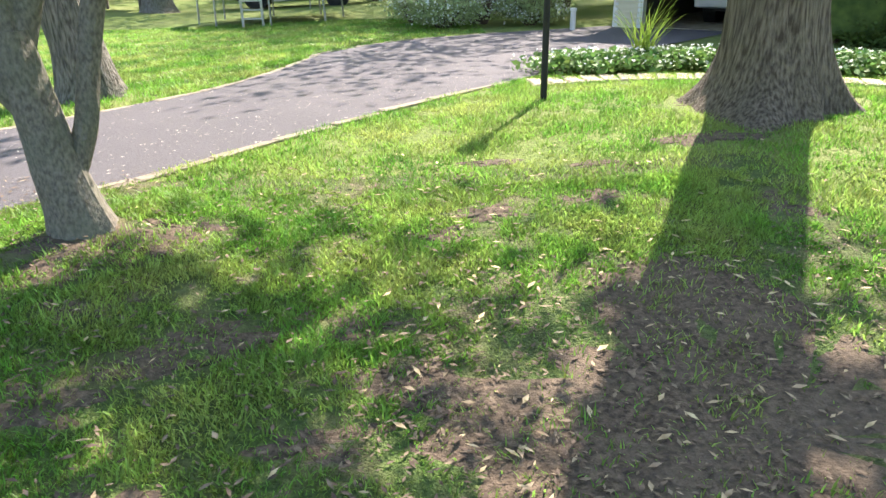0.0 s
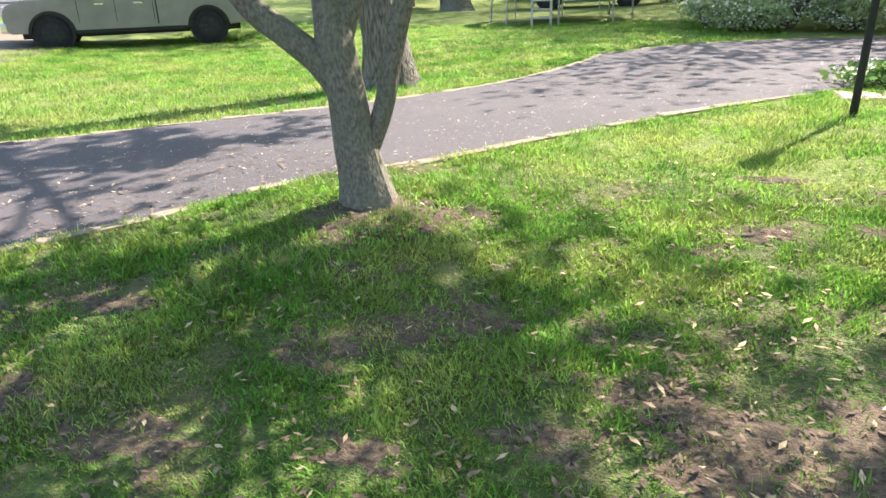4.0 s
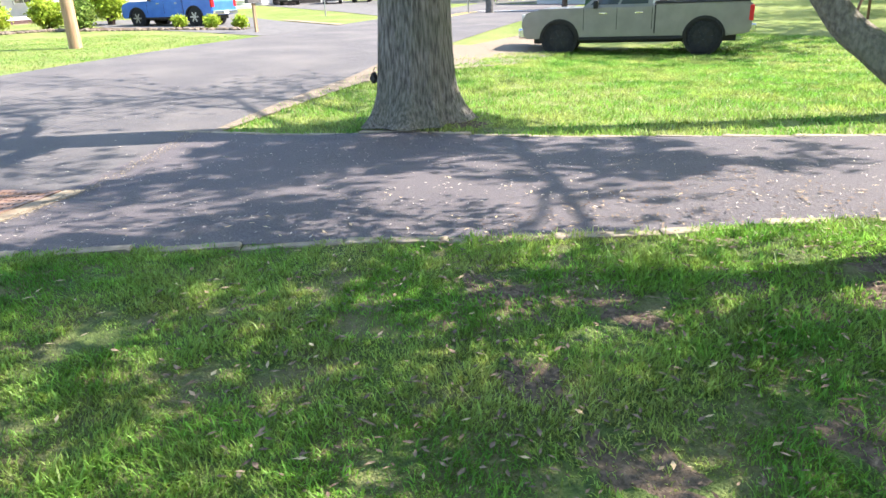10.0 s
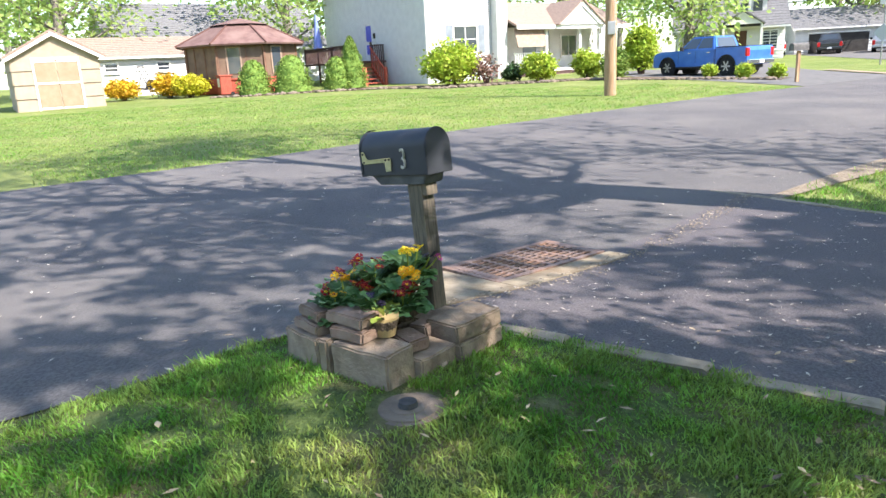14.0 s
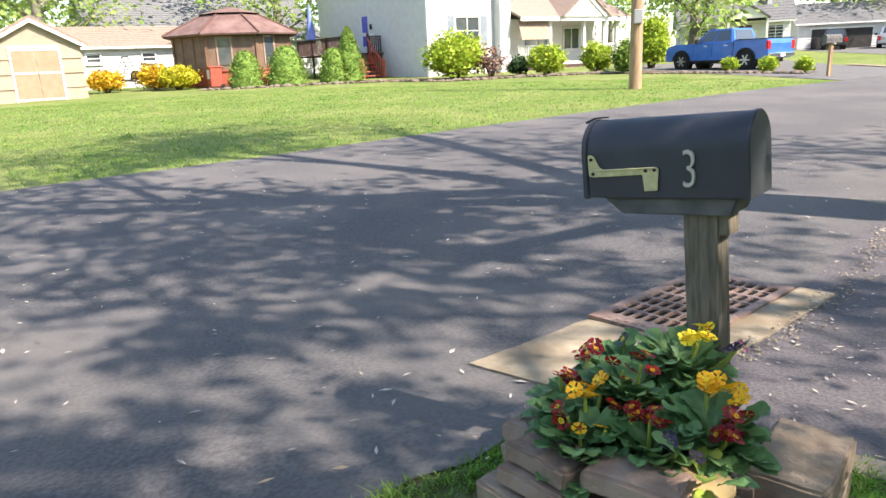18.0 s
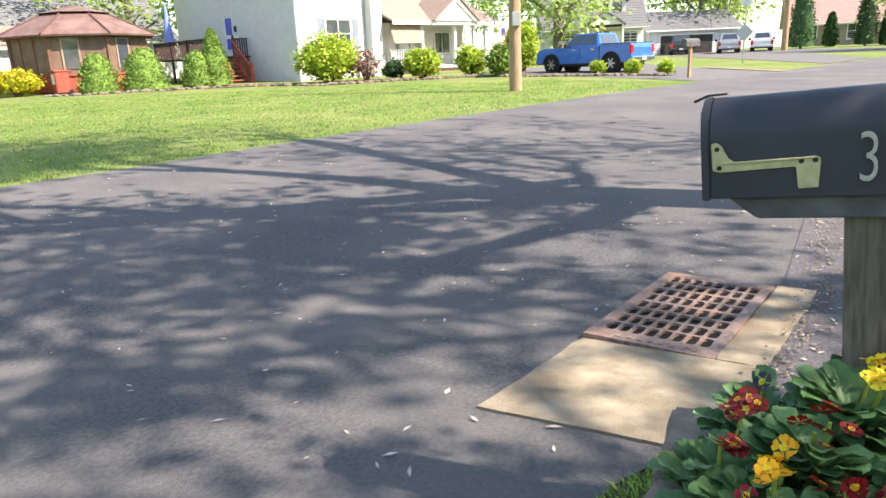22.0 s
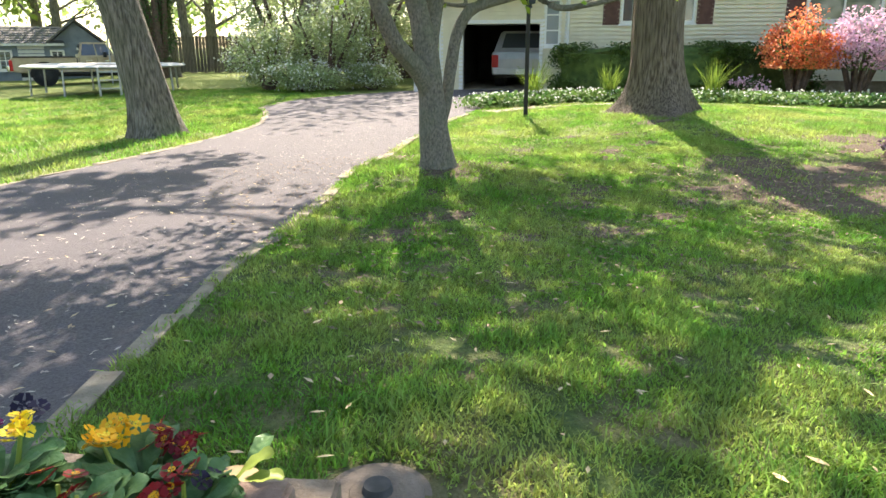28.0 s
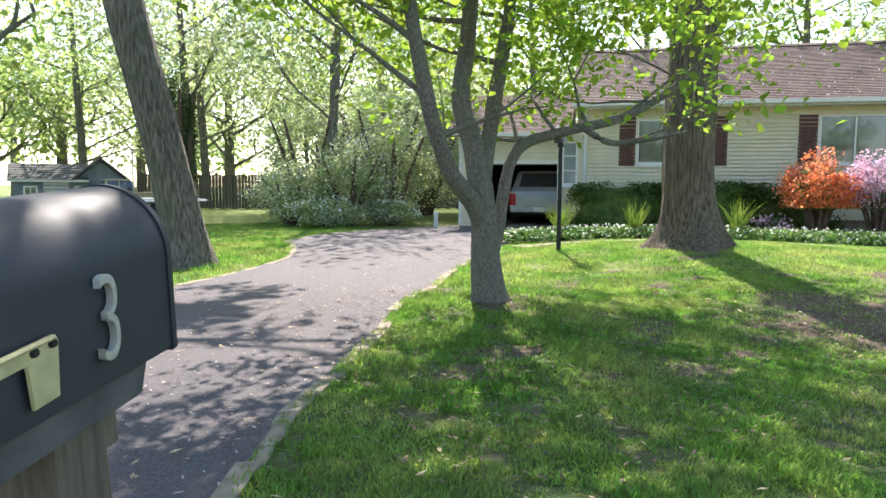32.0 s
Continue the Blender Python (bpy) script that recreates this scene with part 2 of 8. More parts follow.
    petals=mat("fallen_petal", (0.3, 0.26, 0.22), (0.48, 0.43, 0.37), 25, 0.85, island=0.25),
    white=mat("white_paint", (0.66, 0.65, 0.62), (0.72, 0.71, 0.68), 5, 0.6, 0.05, 60),
    siding_y=mat("cream_siding", (0.62, 0.56, 0.40), (0.69, 0.63, 0.46), 2.5, 0.6, 0.1, 60, c3=(0.58, 0.53, 0.40), scale3=0.8, amount3=0.4),
    siding_w=mat("white_siding", (0.5, 0.5, 0.49), (0.56, 0.56, 0.55), 2.5, 0.6, 0.05, 60),
    siding_g=mat("grey_siding", (0.6, 0.59, 0.565), (0.66, 0.65, 0.62), 2.5, 0.7, 0.05, 60),
    siding_b=mat("bluegrey_siding", (0.16, 0.19, 0.22), (0.22, 0.25, 0.28), 2.5, 0.75, 0.1, 60),
    beige=mat("beige_panel", (0.29, 0.23, 0.17), (0.34, 0.275, 0.205), 3, 0.7, 0.05, 60),
    beigedoor=mat("tan_door_panel", (0.25, 0.185, 0.12), (0.29, 0.22, 0.15), 3, 0.7, 0.05, 60),
    tan=mat("tan_canvas", (0.27, 0.19, 0.14), (0.34, 0.25, 0.19), 6, 0.85, 0.2, 60),
    shingle=mat("brown_shingle", (0.095, 0.064, 0.057), (0.165, 0.115, 0.1), 14, 0.92, 0.5, 50, c3=(0.195, 0.143, 0.128), scale3=1.4, amount3=0.5, island=0.16),
    shingle_r=mat("red_shingle", (0.115, 0.066, 0.058), (0.165, 0.1, 0.088), 3, 0.8, 0.3, 50, c3=(0.22, 0.15, 0.13), scale3=0.9, amount3=0.6),
    shingle_g=mat("grey_shingle", (0.11, 0.11, 0.115), (0.16, 0.16, 0.165), 8, 0.9, 0.3, 50),
    shingle_p=mat("pink_shingle", (0.3, 0.19, 0.165), (0.38, 0.26, 0.23), 8, 0.9, 0.3, 50),
    shingle_t=mat("tan_shingle", (0.21, 0.155, 0.125), (0.28, 0.21, 0.17), 8, 0.9, 0.3, 50),
    shutter=mat("shutter_brown", (0.085, 0.04, 0.032), (0.12, 0.06, 0.048), 8, 0.7, 0.1, 60),
    redwood=mat("red_stained_wood", (0.3, 0.06, 0.04), (0.4, 0.1, 0.06), 8, 0.7, 0.2, 60, stretch=(4, 4, 0.6)),
    brownwood=mat("brown_wood", (0.12, 0.066, 0.045), (0.2, 0.115, 0.075), 8, 0.8, 0.3, 50, stretch=(4, 4, 0.5)),
    darkwood=mat("dark_deck_wood", (0.05, 0.03, 0.028), (0.085, 0.05, 0.045), 8, 0.8, 0.3, 50),
    polewood=mat("pole_wood", (0.27, 0.17, 0.1), (0.42, 0.29, 0.18), 6, 0.92, 0.6, 40, stretch=(5, 5, 0.35)),
    fencewood=mat("fence_wood", (0.09, 0.075, 0.06), (0.16, 0.135, 0.11), 5, 0.9, 0.3, 50, spread=0.2, stretch=(4, 4, 0.5)),
    black=mat("black_metal", (0.012, 0.012, 0.013), (0.02, 0.02, 0.02), 8, 0.5, 0.05, 80),
    # near-black: a plain dark finish, and painted shade in the garage interiors
    dark=mat("dark_finish_and_shade", (0.03, 0.028, 0.026), (0.05, 0.046, 0.042), 3, 0.9),
    pane=glass("window_pane", (0.045, 0.055, 0.065)),
    panelight=glass("window_curtain_pane", (0.22, 0.25, 0.28), 0.08),
    bluedoor=mat("blue_door_glass", (0.07, 0.08, 0.42), (0.1, 0.11, 0.5), 4, 0.45),
    screen=mat("porch_screen", (0.12, 0.078, 0.055), (0.18, 0.122, 0.085), 2, 0.5),
    tyre=mat("tyre", (0.014, 0.014, 0.015), (0.024, 0.024, 0.025), 20, 0.85, 0.3, 60),
    rimdark=mat("dark_rim", (0.02, 0.022, 0.028), (0.035, 0.038, 0.045), 8, 0.35, metal=0.6),
    rim=mat("alloy_rim", (0.4, 0.4, 0.41), (0.5, 0.5, 0.51), 8, 0.35, metal=0.8),
    chrome=mat("chrome", (0.6, 0.6, 0.6), (0.7, 0.7, 0.7), 8, 0.18, metal=1.0),
    silver=mat("pewter_paint", (0.2, 0.19, 0.178), (0.235, 0.224, 0.21), 3, 0.38, metal=0.5, coat=0.4, spec=0.5),
    blue=mat("blue_paint", (0.03, 0.13, 0.46), (0.045, 0.16, 0.52), 3, 0.35, metal=0.2, coat=0.6, spec=0.5),
    whitecar=mat("white_car_paint", (0.55, 0.56, 0.58), (0.62, 0.63, 0.65), 3, 0.35, coat=0.5, spec=0.5),
    silvercar=mat("silver_car_paint", (0.36, 0.37, 0.38), (0.42, 0.43, 0.44), 3, 0.35, metal=0.4, coat=0.5),
    oldyellow=mat("faded_yellow_paint", (0.42, 0.33, 0.2), (0.52, 0.42, 0.28), 5, 0.6, c3=(0.3, 0.2, 0.13), scale3=3, amount3=0.5),
    redlamp=mat("red_lamp", (0.5, 0.015, 0.015), rough=0.3),
    lampglass=mat("head_lamp", (0.6, 0.6, 0.58), rough=0.15),
    signred=mat("sign_red", (0.55, 0.03, 0.03), rough=0.5),
    signgrey=mat("sign_back", (0.42, 0.43, 0.44), rough=0.4, metal=0.5),
    yellowline=mat("yellow_line", (0.6, 0.42, 0.08), (0.7, 0.52, 0.15), 9, 0.85),
    whiteline=mat("white_line", (0.62, 0.62, 0.6), (0.72, 0.72, 0.7), 9, 0.85),
    terracotta=mat("terracotta", (0.42, 0.19, 0.11), (0.52, 0.26, 0.16), 6, 0.8, 0.2, 40),
    teal=mat("teal_canvas", (0.05, 0.4, 0.45), (0.08, 0.48, 0.52), 5, 0.7),
    umbrella=mat("blue_canvas", (0.16, 0.22, 0.55), (0.22, 0.28, 0.62), 5, 0.8),
    flagred=mat("flag_red", (0.5, 0.03, 0.05), rough=0.8),
    flagblue=mat("flag_blue", (0.03, 0.05, 0.2), rough=0.8),
    tramp=mat("trampoline_pad", (0.42, 0.43, 0.42), (0.52, 0.53, 0.52), 5, 0.6),
    steel=mat("galvanised_steel", (0.34, 0.34, 0.34), (0.42, 0.42, 0.42), 9, 0.45, metal=0.7),
    lid=mat("concrete_lid", (0.13, 0.104, 0.08), (0.23, 0.185, 0.145), 11, 0.93, 0.5, 90, c3=(0.1, 0.08, 0.06), scale3=5, amount3=0.5),
    cap=mat("plastic_cap", (0.045, 0.045, 0.045), (0.075, 0.073, 0.07), 20, 0.7),
    teracar=mat("dark_car_paint", (0.03, 0.032, 0.035), (0.045, 0.047, 0.05), 3, 0.35, coat=0.5),
)

# ---- builders ----
def gz(x, y):
    """Height of the ground."""
    z = -0.15 * math.exp(-((x + 8.3) ** 2) / 14) + 0.022 * max(0.0, -14 - max(x, -70))
    z += 0.22 * math.exp(-((x - 3.4) ** 2 + (y - 6.4) ** 2) / 10) + 0.17 * math.exp(-((x + 5.0) ** 2 + (y + 1.3) ** 2) / 2.5)
    z += 0.09 * math.exp(-((x + 2.1) ** 2 + (y - 3.8) ** 2)) + 0.17 * math.exp(-((x + 8.6) ** 2 + (y - 4.45) ** 2) / 0.9)
    z -= 0.2 * math.exp(-((x + 14.0) ** 2 + (y - 14.5) ** 2) / 18)
    return z - 0.17 * math.exp(-(x * x + (y - 1.2) ** 2) / 9)


def link(name, bm, material, smooth=False):
    me = bpy.data.meshes.new(name)
    bmesh.ops.recalc_face_normals(bm, faces=bm.faces)
    bm.to_mesh(me)
    bm.free()
    if material:
        me.materials.append(material)
    if smooth:
        for p in me.polygons:
            p.use_smooth = True
        me.set_sharp_from_angle(angle=radians(42))
    return new(name, me)


def part(name, bm, material, parent, label="", smooth=False):
    """Links a bmesh as one mesh object under a thing or a part."""
    ob = link(name, bm, material, smooth)
    ob.parent = parent
    if label:
        ob["label"] = label
    return ob


def joined(ob):
    ob["kind"] = "stuff"
    return ob


def thing(name, label, category, m=None, group="", kind=""):
    ob = new(name)
    ob.empty_display_size = 0.2
    if m is not None:
        ob.matrix_basis = m
    return tagged(ob, label, category, group, kind)


def box(x0, y0, z0, x1, y1, z1, bev=0.0, bm=None):
    own = bm is None
    bm = bm or bmesh.new()
    r = bmesh.ops.create_cube(bm, size=1.0, matrix=Matrix.LocRotScale(((x0 + x1) / 2, (y0 + y1) / 2, (z0 + z1) / 2), None, (abs(x1 - x0), abs(y1 - y0), abs(z1 - z0))))
    if bev and own:
        bmesh.ops.bevel(bm, geom=bm.edges[:], offset=bev, segments=2, affect="EDGES", profile=0.6)
    return bm


def cyl(r0, r1, z0, z1, n=16, m=None, bm=None, caps=True):
    bm = bm or bmesh.new()
    t = Matrix.Translation((0, 0, (z0 + z1) / 2))
    bmesh.ops.create_cone(bm, cap_ends=caps, segments=n, radius1=r0, radius2=r1, depth=z1 - z0, matrix=(m @ t) if m else t)
    return bm


def tube(points, radii, n=8, bm=None, wob=0.0, seed=0, flat=1.0):
    """A round bar along points, one radius a point."""
    bm = bm or bmesh.new()
    pts = [Vector(p) for p in points]
    rings = []
    for i, p in enumerate(pts):
        d = (pts[min(i + 1, len(pts) - 1)] - pts[max(i - 1, 0)]).normalized()
        side = d.cross(Vector((0.13, 0.91, 0.2) if abs(d.z) > 0.5 else (0, 0, 1))).normalized()
        up = side.cross(d)
        ring = []
        for k in range(n):
            a = 2 * math.pi * k / n
            o = side * math.cos(a) + up * math.sin(a) * flat
            r = radii[i] * (1 + wob * noise.noise(p * 3 + o * 1.7 + Vector((seed, 0, 0))))
            ring.append(bm.verts.new(p + o * r))
        rings.append(ring)
    for a, b in zip(rings, rings[1:]):
        for k in range(n):
            bm.faces.new((a[k], a[(k + 1) % n], b[(k + 1) % n], b[k]))
    bm.faces.new(rings[0][::-1])
    bm.faces.new(rings[-1])
    return bm


def refine(points, radii, steps=4):
    """A smooth run through points (Catmull-Rom)."""
    P = [Vector(p) for p in points]
    out, rad = [], []
    for i in range(len(P) - 1):
        a, b, c, d = P[max(i - 1, 0)], P[i], P[i + 1], P[min(i + 2, len(P) - 1)]
        for s in range(steps):
            t = s / steps
            out.append(0.5 * ((2 * b) + (c - a) * t + (2 * a - 5 * b + 4 * c - d) * t * t + (3 * b - a - 3 * c + d) * t ** 3))
            rad.append(radii[i] + (radii[i + 1] - radii[i]) * t)
    return out + [P[-1]], rad + [radii[-1]]


def prism(poly, a0, a1, axis="y", bm=None, bev=0.0, taper=1.0):
    """A polygon drawn out along an axis: (u, v) are (x, z) for y, (x, y) for z, (y, z) for x."""
    own = bm is None
    bm = bm or bmesh.new()
    def put(u, v, a):
        return {"y": (u, a, v), "z": (u, v, a), "x": (a, u, v)}[axis]
    lo = [bm.verts.new(put(u, v, a0)) for u, v in poly]
    hi = [bm.verts.new(put(u, v, a1)) for u, v in poly]
    n = len(poly)
    for k in range(n):
        bm.faces.new((lo[k], lo[(k + 1) % n], hi[(k + 1) % n], hi[k]))
    bm.faces.new(lo[::-1])
    bm.faces.new(hi)
    if bev and own:
        bmesh.ops.recalc_face_normals(bm, faces=bm.faces)
        bmesh.ops.bevel(bm, geom=[e for e in bm.edges if len(e.link_faces) == 2 and e.calc_face_angle() > 0.5], offset=bev, segments=2, affect="EDGES")
    return bm


def sheet(name, left, right, rows, lift, material, cols=60):
    """A sheet on the ground between two edges."""
    def walked(line, n):
        P = [Vector((*p, 0)) for p in line]
        L = [0.0]
        for a, b in zip(P, P[1:]):
            L.append(L[-1] + (b - a).length)
        res = []
        for i in range(n):
            s = L[-1] * i / (n - 1)
            k = max(j for j in range(len(P) - 1) if L[j] <= s + 1e-9)
            f = (s - L[k]) / max(L[k + 1] - L[k], 1e-6)
            res.append(P[k].lerp(P[k + 1], min(f, 1)))
        return res
    A, B = walked(left, cols), walked(right, cols)
    verts, faces = [], []
    for a, b in zip(A, B):
        for j in range(rows):
            p = a.lerp(b, j / (rows - 1))
            verts.append((p.x, p.y, gz(p.x, p.y) + lift))
    for i in range(cols - 1):
        for j in range(rows - 1):
            k = i * rows + j
            faces.append((k, k + rows, k + rows + 1, k + 1))
    me = bpy.data.meshes.new(name)
    me.from_pydata(verts, [], faces)
    me.materials.append(material)
    ob = new(name, me)
    bm = bmesh.new()
    bm.from_mesh(me)
    bmesh.ops.recalc_face_normals(bm, faces=bm.faces)
    if bm.faces[:][0].normal.z < 0:
        bmesh.ops.reverse_faces(bm, faces=bm.faces[:])
    bm.to_mesh(me)
    bm.free()
    return ob


def cards(name, centres, size, material, parent=None, shape="leaf", up=0.3, seed=1, vary=0.4, droop=0.0):
    """Many small leaves, each a folded blade of its own, at the given places."""
    rng = np.random.default_rng(seed)
    C = np.asarray(centres, float)
    n = len(C)
    d = rng.normal(size=(n, 3))
    d[:, 2] = d[:, 2] * 0.6 - droop
    d /= np.linalg.norm(d, axis=1)[:, None]
    nn = rng.normal(size=(n, 3))
    nn[:, 2] = np.abs(nn[:, 2]) + up
    s = np.cross(d, nn)
    s /= np.linalg.norm(s, axis=1)[:, None] + 1e-9
    f = np.cross(s, d)
    L = (size * (1 + vary * rng.uniform(-1, 1, n)))[:, None]
    W = L * ({"leaf": 0.32, "seed": 0.15}.get(shape, 0.5) * (1 + 0.3 * rng.uniform(-1, 1, n)))[:, None]
    fold = L * 0.1
    v = np.stack([C - d * L * 0.5, C + s * W + f * fold, C + d * L * 0.5, C - s * W + f * fold], 1).reshape(-1, 3)
    k = np.arange(n)[:, None] * 4
    faces = np.concatenate([k + [0, 1, 2], k + [0, 2, 3]], 1).reshape(-1, 3)
    me = bpy.data.meshes.new(name)
    me.vertices.add(len(v))
    me.vertices.foreach_set("co", v.ravel())
    me.loops.add(len(faces) * 3)
    me.loops.foreach_set("vertex_index", faces.ravel().astype(np.int32))
    me.polygons.add(len(faces))
    me.polygons.foreach_set("loop_start", (np.arange(len(faces)) * 3).astype(np.int32))
    me.polygons.foreach_set("loop_total", np.full(len(faces), 3, np.int32))
    me.update(calc_edges=True)
    me.materials.append(material)
    ob = new(name, me)
    if parent:
        ob.parent = parent
    return ob


def cloud(rng, centre, radii, n, clumps=14, spread=0.34, hollow=0.35, flat_below=-1.0):
    """Places in uneven clumps within an ellipsoid, with gaps between the clumps."""
    d = rng.normal(size=(clumps, 3))
    d /= np.linalg.norm(d, axis=1)[:, None]
    c = d * rng.uniform(hollow, 0.85, clumps)[:, None]
    w = rng.uniform(0.5, 1.5, clumps)
    pick = rng.choice(clumps, n, p=w / w.sum())
    q = c[pick] + rng.normal(size=(n, 3)) * spread * (0.6 + 0.8 * rng.random(clumps)[pick])[:, None]
    q[:, 2] = np.maximum(q[:, 2], flat_below + (0.05 if flat_below < -0.6 else 0.75) * rng.random(n) ** 2)
    r = np.linalg.norm(q, axis=1)
    q *= (np.minimum(r, 1.12) / np.maximum(r, 1e-6))[:, None]
    return np.asarray(centre) + q * np.asarray(radii)


def rotz(a):
    return Matrix.Rotation(radians(a), 4, "Z")


def put(x, y, a=0.0, z=0.0):
    return Matrix.Translation((x, y, gz(x, y) + z)) @ rotz(a)

# ---- ground, road, drive ----
def stretch_axis(lo, hi, step, far):
    mid = list(np.arange(lo, hi + 1e-6, step))
    out, d, a = [], step, hi
    while a < far:
        d *= 1.35
        a += d
        out.append(a)
    inn, d, a = [], step, lo
    while a > -far:
        d *= 1.35
        a -= d
        inn.append(a)
    return inn[::-1] + mid + out


gx, gy = stretch_axis(-26, 12, 0.4, 1500), stretch_axis(-12, 20, 0.4, 1500)
gverts = [(x, y, gz(x, y)) for x in gx for y in gy]
gfaces = [(i * len(gy) + j, (i + 1) * len(gy) + j, (i + 1) * len(gy) + j + 1, i * len(gy) + j + 1) for i in range(len(gx) - 1) for j in range(len(gy) - 1)]
gm = bpy.data.meshes.new("ground")
gm.from_pydata(gverts, [], gfaces)
gm.materials.append(M["soil"])
tagged(new("ground", gm), "green spring lawn with thin brown patches", "lawn", kind="structure")

DRIVE_NEAR = [(-6.04, -1.12), (-5.8, -0.6), (-5.58, -0.11), (-5.17, 0.78), (-4.76, 1.6), (-4.2, 2.4), (-3.5, 3.45), (-2.95, 4.35), (-2.2, 5.22), (-1.5, 6.2), (-0.5, 7.38), (0.7, 8.62), (1.55, 9.5), (3.2, 11.9), (6.2, 15.0)]
DRIVE_FAR = [(-10.15, 1.75), (-8.3, 3.5), (-7.1, 4.72), (-6.0, 5.75), (-4.35, 7.25), (-3.0, 9.0), (-2.35, 11.0), (-2.05, 12.6), (-1.2, 13.9), (0.0, 14.85), (1.6, 15.7), (3.9, 16.7)]
STREET_FAR = [(20, -46), (-5.0, -16.2), (-9.2, -11.3), (-11.8, -8.05), (-13.6, -6.0), (-16.8, -2.64), (-20.3, 1.15), (-23.7, 4.9), (-25.7, 7.7), (-28.6, 11.5), (-36, 20.5), (-44, 30)]
STREET_NEAR = [(28, -41), (2.0, -11.0), (-3.5, -4.3), (-4.72, -2.7), (-5.05, -2.24), (-5.5, -1.93), (-5.62, -1.72), (-5.9, -1.52), (-6.08, -1.25), (-6.2, -1.05), (-6.5, -0.9), (-7.5, -0.2), (-9.95, 2.0), (-11.35, 3.5), (-13.2, 5.65), (-15.8, 7.9), (-22.0, 15.3), (-28.5, 23.0), (-36, 32.5)]
road = sheet("road", STREET_FAR, STREET_NEAR, 14, 0.012, M["road"], 520)
tagged(road, "worn grey asphalt street", "road", kind="structure")
drive = sheet("driveway", DRIVE_NEAR, DRIVE_FAR, 14, 0.018, M["drive"], 70)
tagged(drive, "dark sealed asphalt driveway strewn with petals", "driveway", kind="structure")
tagged(sheet("main_road", [(-95, -6), (-44, 30.2), (0, 71)], [(-100, 2), (-50, 38), (-6, 79)], 4, 0.014, M["pave2"], 30), "pale asphalt crossroad", "road", kind="structure")
tagged(sheet("neighbour_drive", [(-13.4, 6.2), (-13.3, 9.6), (-15.4, 13.0)], [(-16.2, 8.6), (-17.6, 11.0), (-20.0, 15.5)], 5, 0.016, M["gravel"], 12), "tan gravel parking strip", "driveway", kind="structure")
tagged(sheet("truck_drive", [(-25.9, 8.0), (-30.5, 6.6), (-36, 4.4), (-44, 3.5)], [(-29.0, 12.3), (-35.0, 11.8), (-41.0, 12.0), (-46, 13)], 6, 0.016, M["pave2"], 14), "grey asphalt parking drive", "driveway", kind="structure")
tagged(sheet("garage_drive", [(-33.5, 17.0), (-42, 18.0), (-60, 19)], [(-37.5, 21.8), (-46, 24.5), (-60, 29)], 5, 0.017, M["pave2"], 14), "grey asphalt drive before a garage", "driveway", kind="structure")
tagged(sheet("far_kerb", [(-29.2, 12.4), (-35.4, 12.0)], [(-29.5, 12.9), (-35.4, 12.5)], 2, 0.03, M["concrete"], 8), "pale concrete kerb strip", "kerb", kind="structure")
for nm, a, b, w, m in (("yellow_line", (-29.2, 17.2), (-33.6, 22.6), 0.12, "yellowline"), ("yellow_line", (-29.5, 17.0), (-33.9, 22.4), 0.12, "yellowline"), ("stop_line", (-34.3, 22.9), (-30.9, 25.6), 0.3, "whiteline")):
    d = (Vector(b) - Vector(a)).normalized()
    s = Vector((-d.y, d.x)) * w
    tagged(sheet(nm, [a, b], [tuple(Vector(a) + s), tuple(Vector(b) + s)], 2, 0.02, M[m], 6), "painted road marking", "road marking", kind="structure")

SHOULDER_IN, SHOULDER_OUT = [(-9.95, 2.0), (-11.45, 3.45), (-13.35, 5.5), (-15.9, 7.8), (-18.4, 10.8)], [(-9.85, 2.1), (-11.1, 3.6), (-12.7, 5.6), (-13.6, 7.4), (-14.2, 9.2), (-17.0, 12.6)]
tagged(sheet("road_shoulder", SHOULDER_IN, SHOULDER_OUT, 6, 0.017, M["gravel"], 24), "sandy gravel shoulder between street and verge", "shoulder", kind="structure")

# apron of the storm drain, laid as two concrete slabs round the grate
AX = Vector((0.65, 0.76)).normalized()      # across, towards the drive
AY = Vector((-AX.y, AX.x))                    # along the street, away
GO = Vector((-7.07, -0.62))                    # near corner of the grate on the drive side
def on_grid(a, b):
    return GO + AX * a + AY * b
def slab(name, a0, b0, a1, b1, lift, material, label, n=8):
    """A slab that follows the slope of the ground, with skirts, its rim a little broken."""
    bm = bmesh.new()
    top = []
    for i in range(n + 1):
        row = []
        for j in range(n + 1):
            p = on_grid(a0 + (a1 - a0) * i / n, b0 + (b1 - b0) * j / n)
            if i in (0, n) or j in (0, n):
                p = p + Vector((noise.noise(Vector((p.x * 9, p.y * 9, 1))), noise.noise(Vector((p.x * 9, p.y * 9, 7))))) * 0.018
            row.append(bm.verts.new((p.x, p.y, gz(p.x, p.y) + lift)))
        top.append(row)
    for i in range(n):
        for j in range(n):
            bm.faces.new((top[i][j], top[i + 1][j], top[i + 1][j + 1], top[i][j + 1]))
    r = bmesh.ops.extrude_edge_only(bm, edges=[e for e in bm.edges if len(e.link_faces) == 1])
    bmesh.ops.translate(bm, vec=(0, 0, -0.1), verts=[v for v in r["geom"] if isinstance(v, bmesh.types.BMVert)])
    return tagged(link(name, bm, M[material]), label, "concrete slab", kind="structure")
G0, G1, GA, GB = -0.2, 1.06, -0.57, 0.04
slab("drain_apron", GA - 0.0, -1.12, 0.25, G0 - 0.004, 0.024, "concrete", "sunlit buff concrete slab beside a storm drain")
slab("drain_kerb", GB + 0.004, G0, 0.25, G1 + 0.06, 0.026, "concrete", "rough concrete strip between drain and driveway")
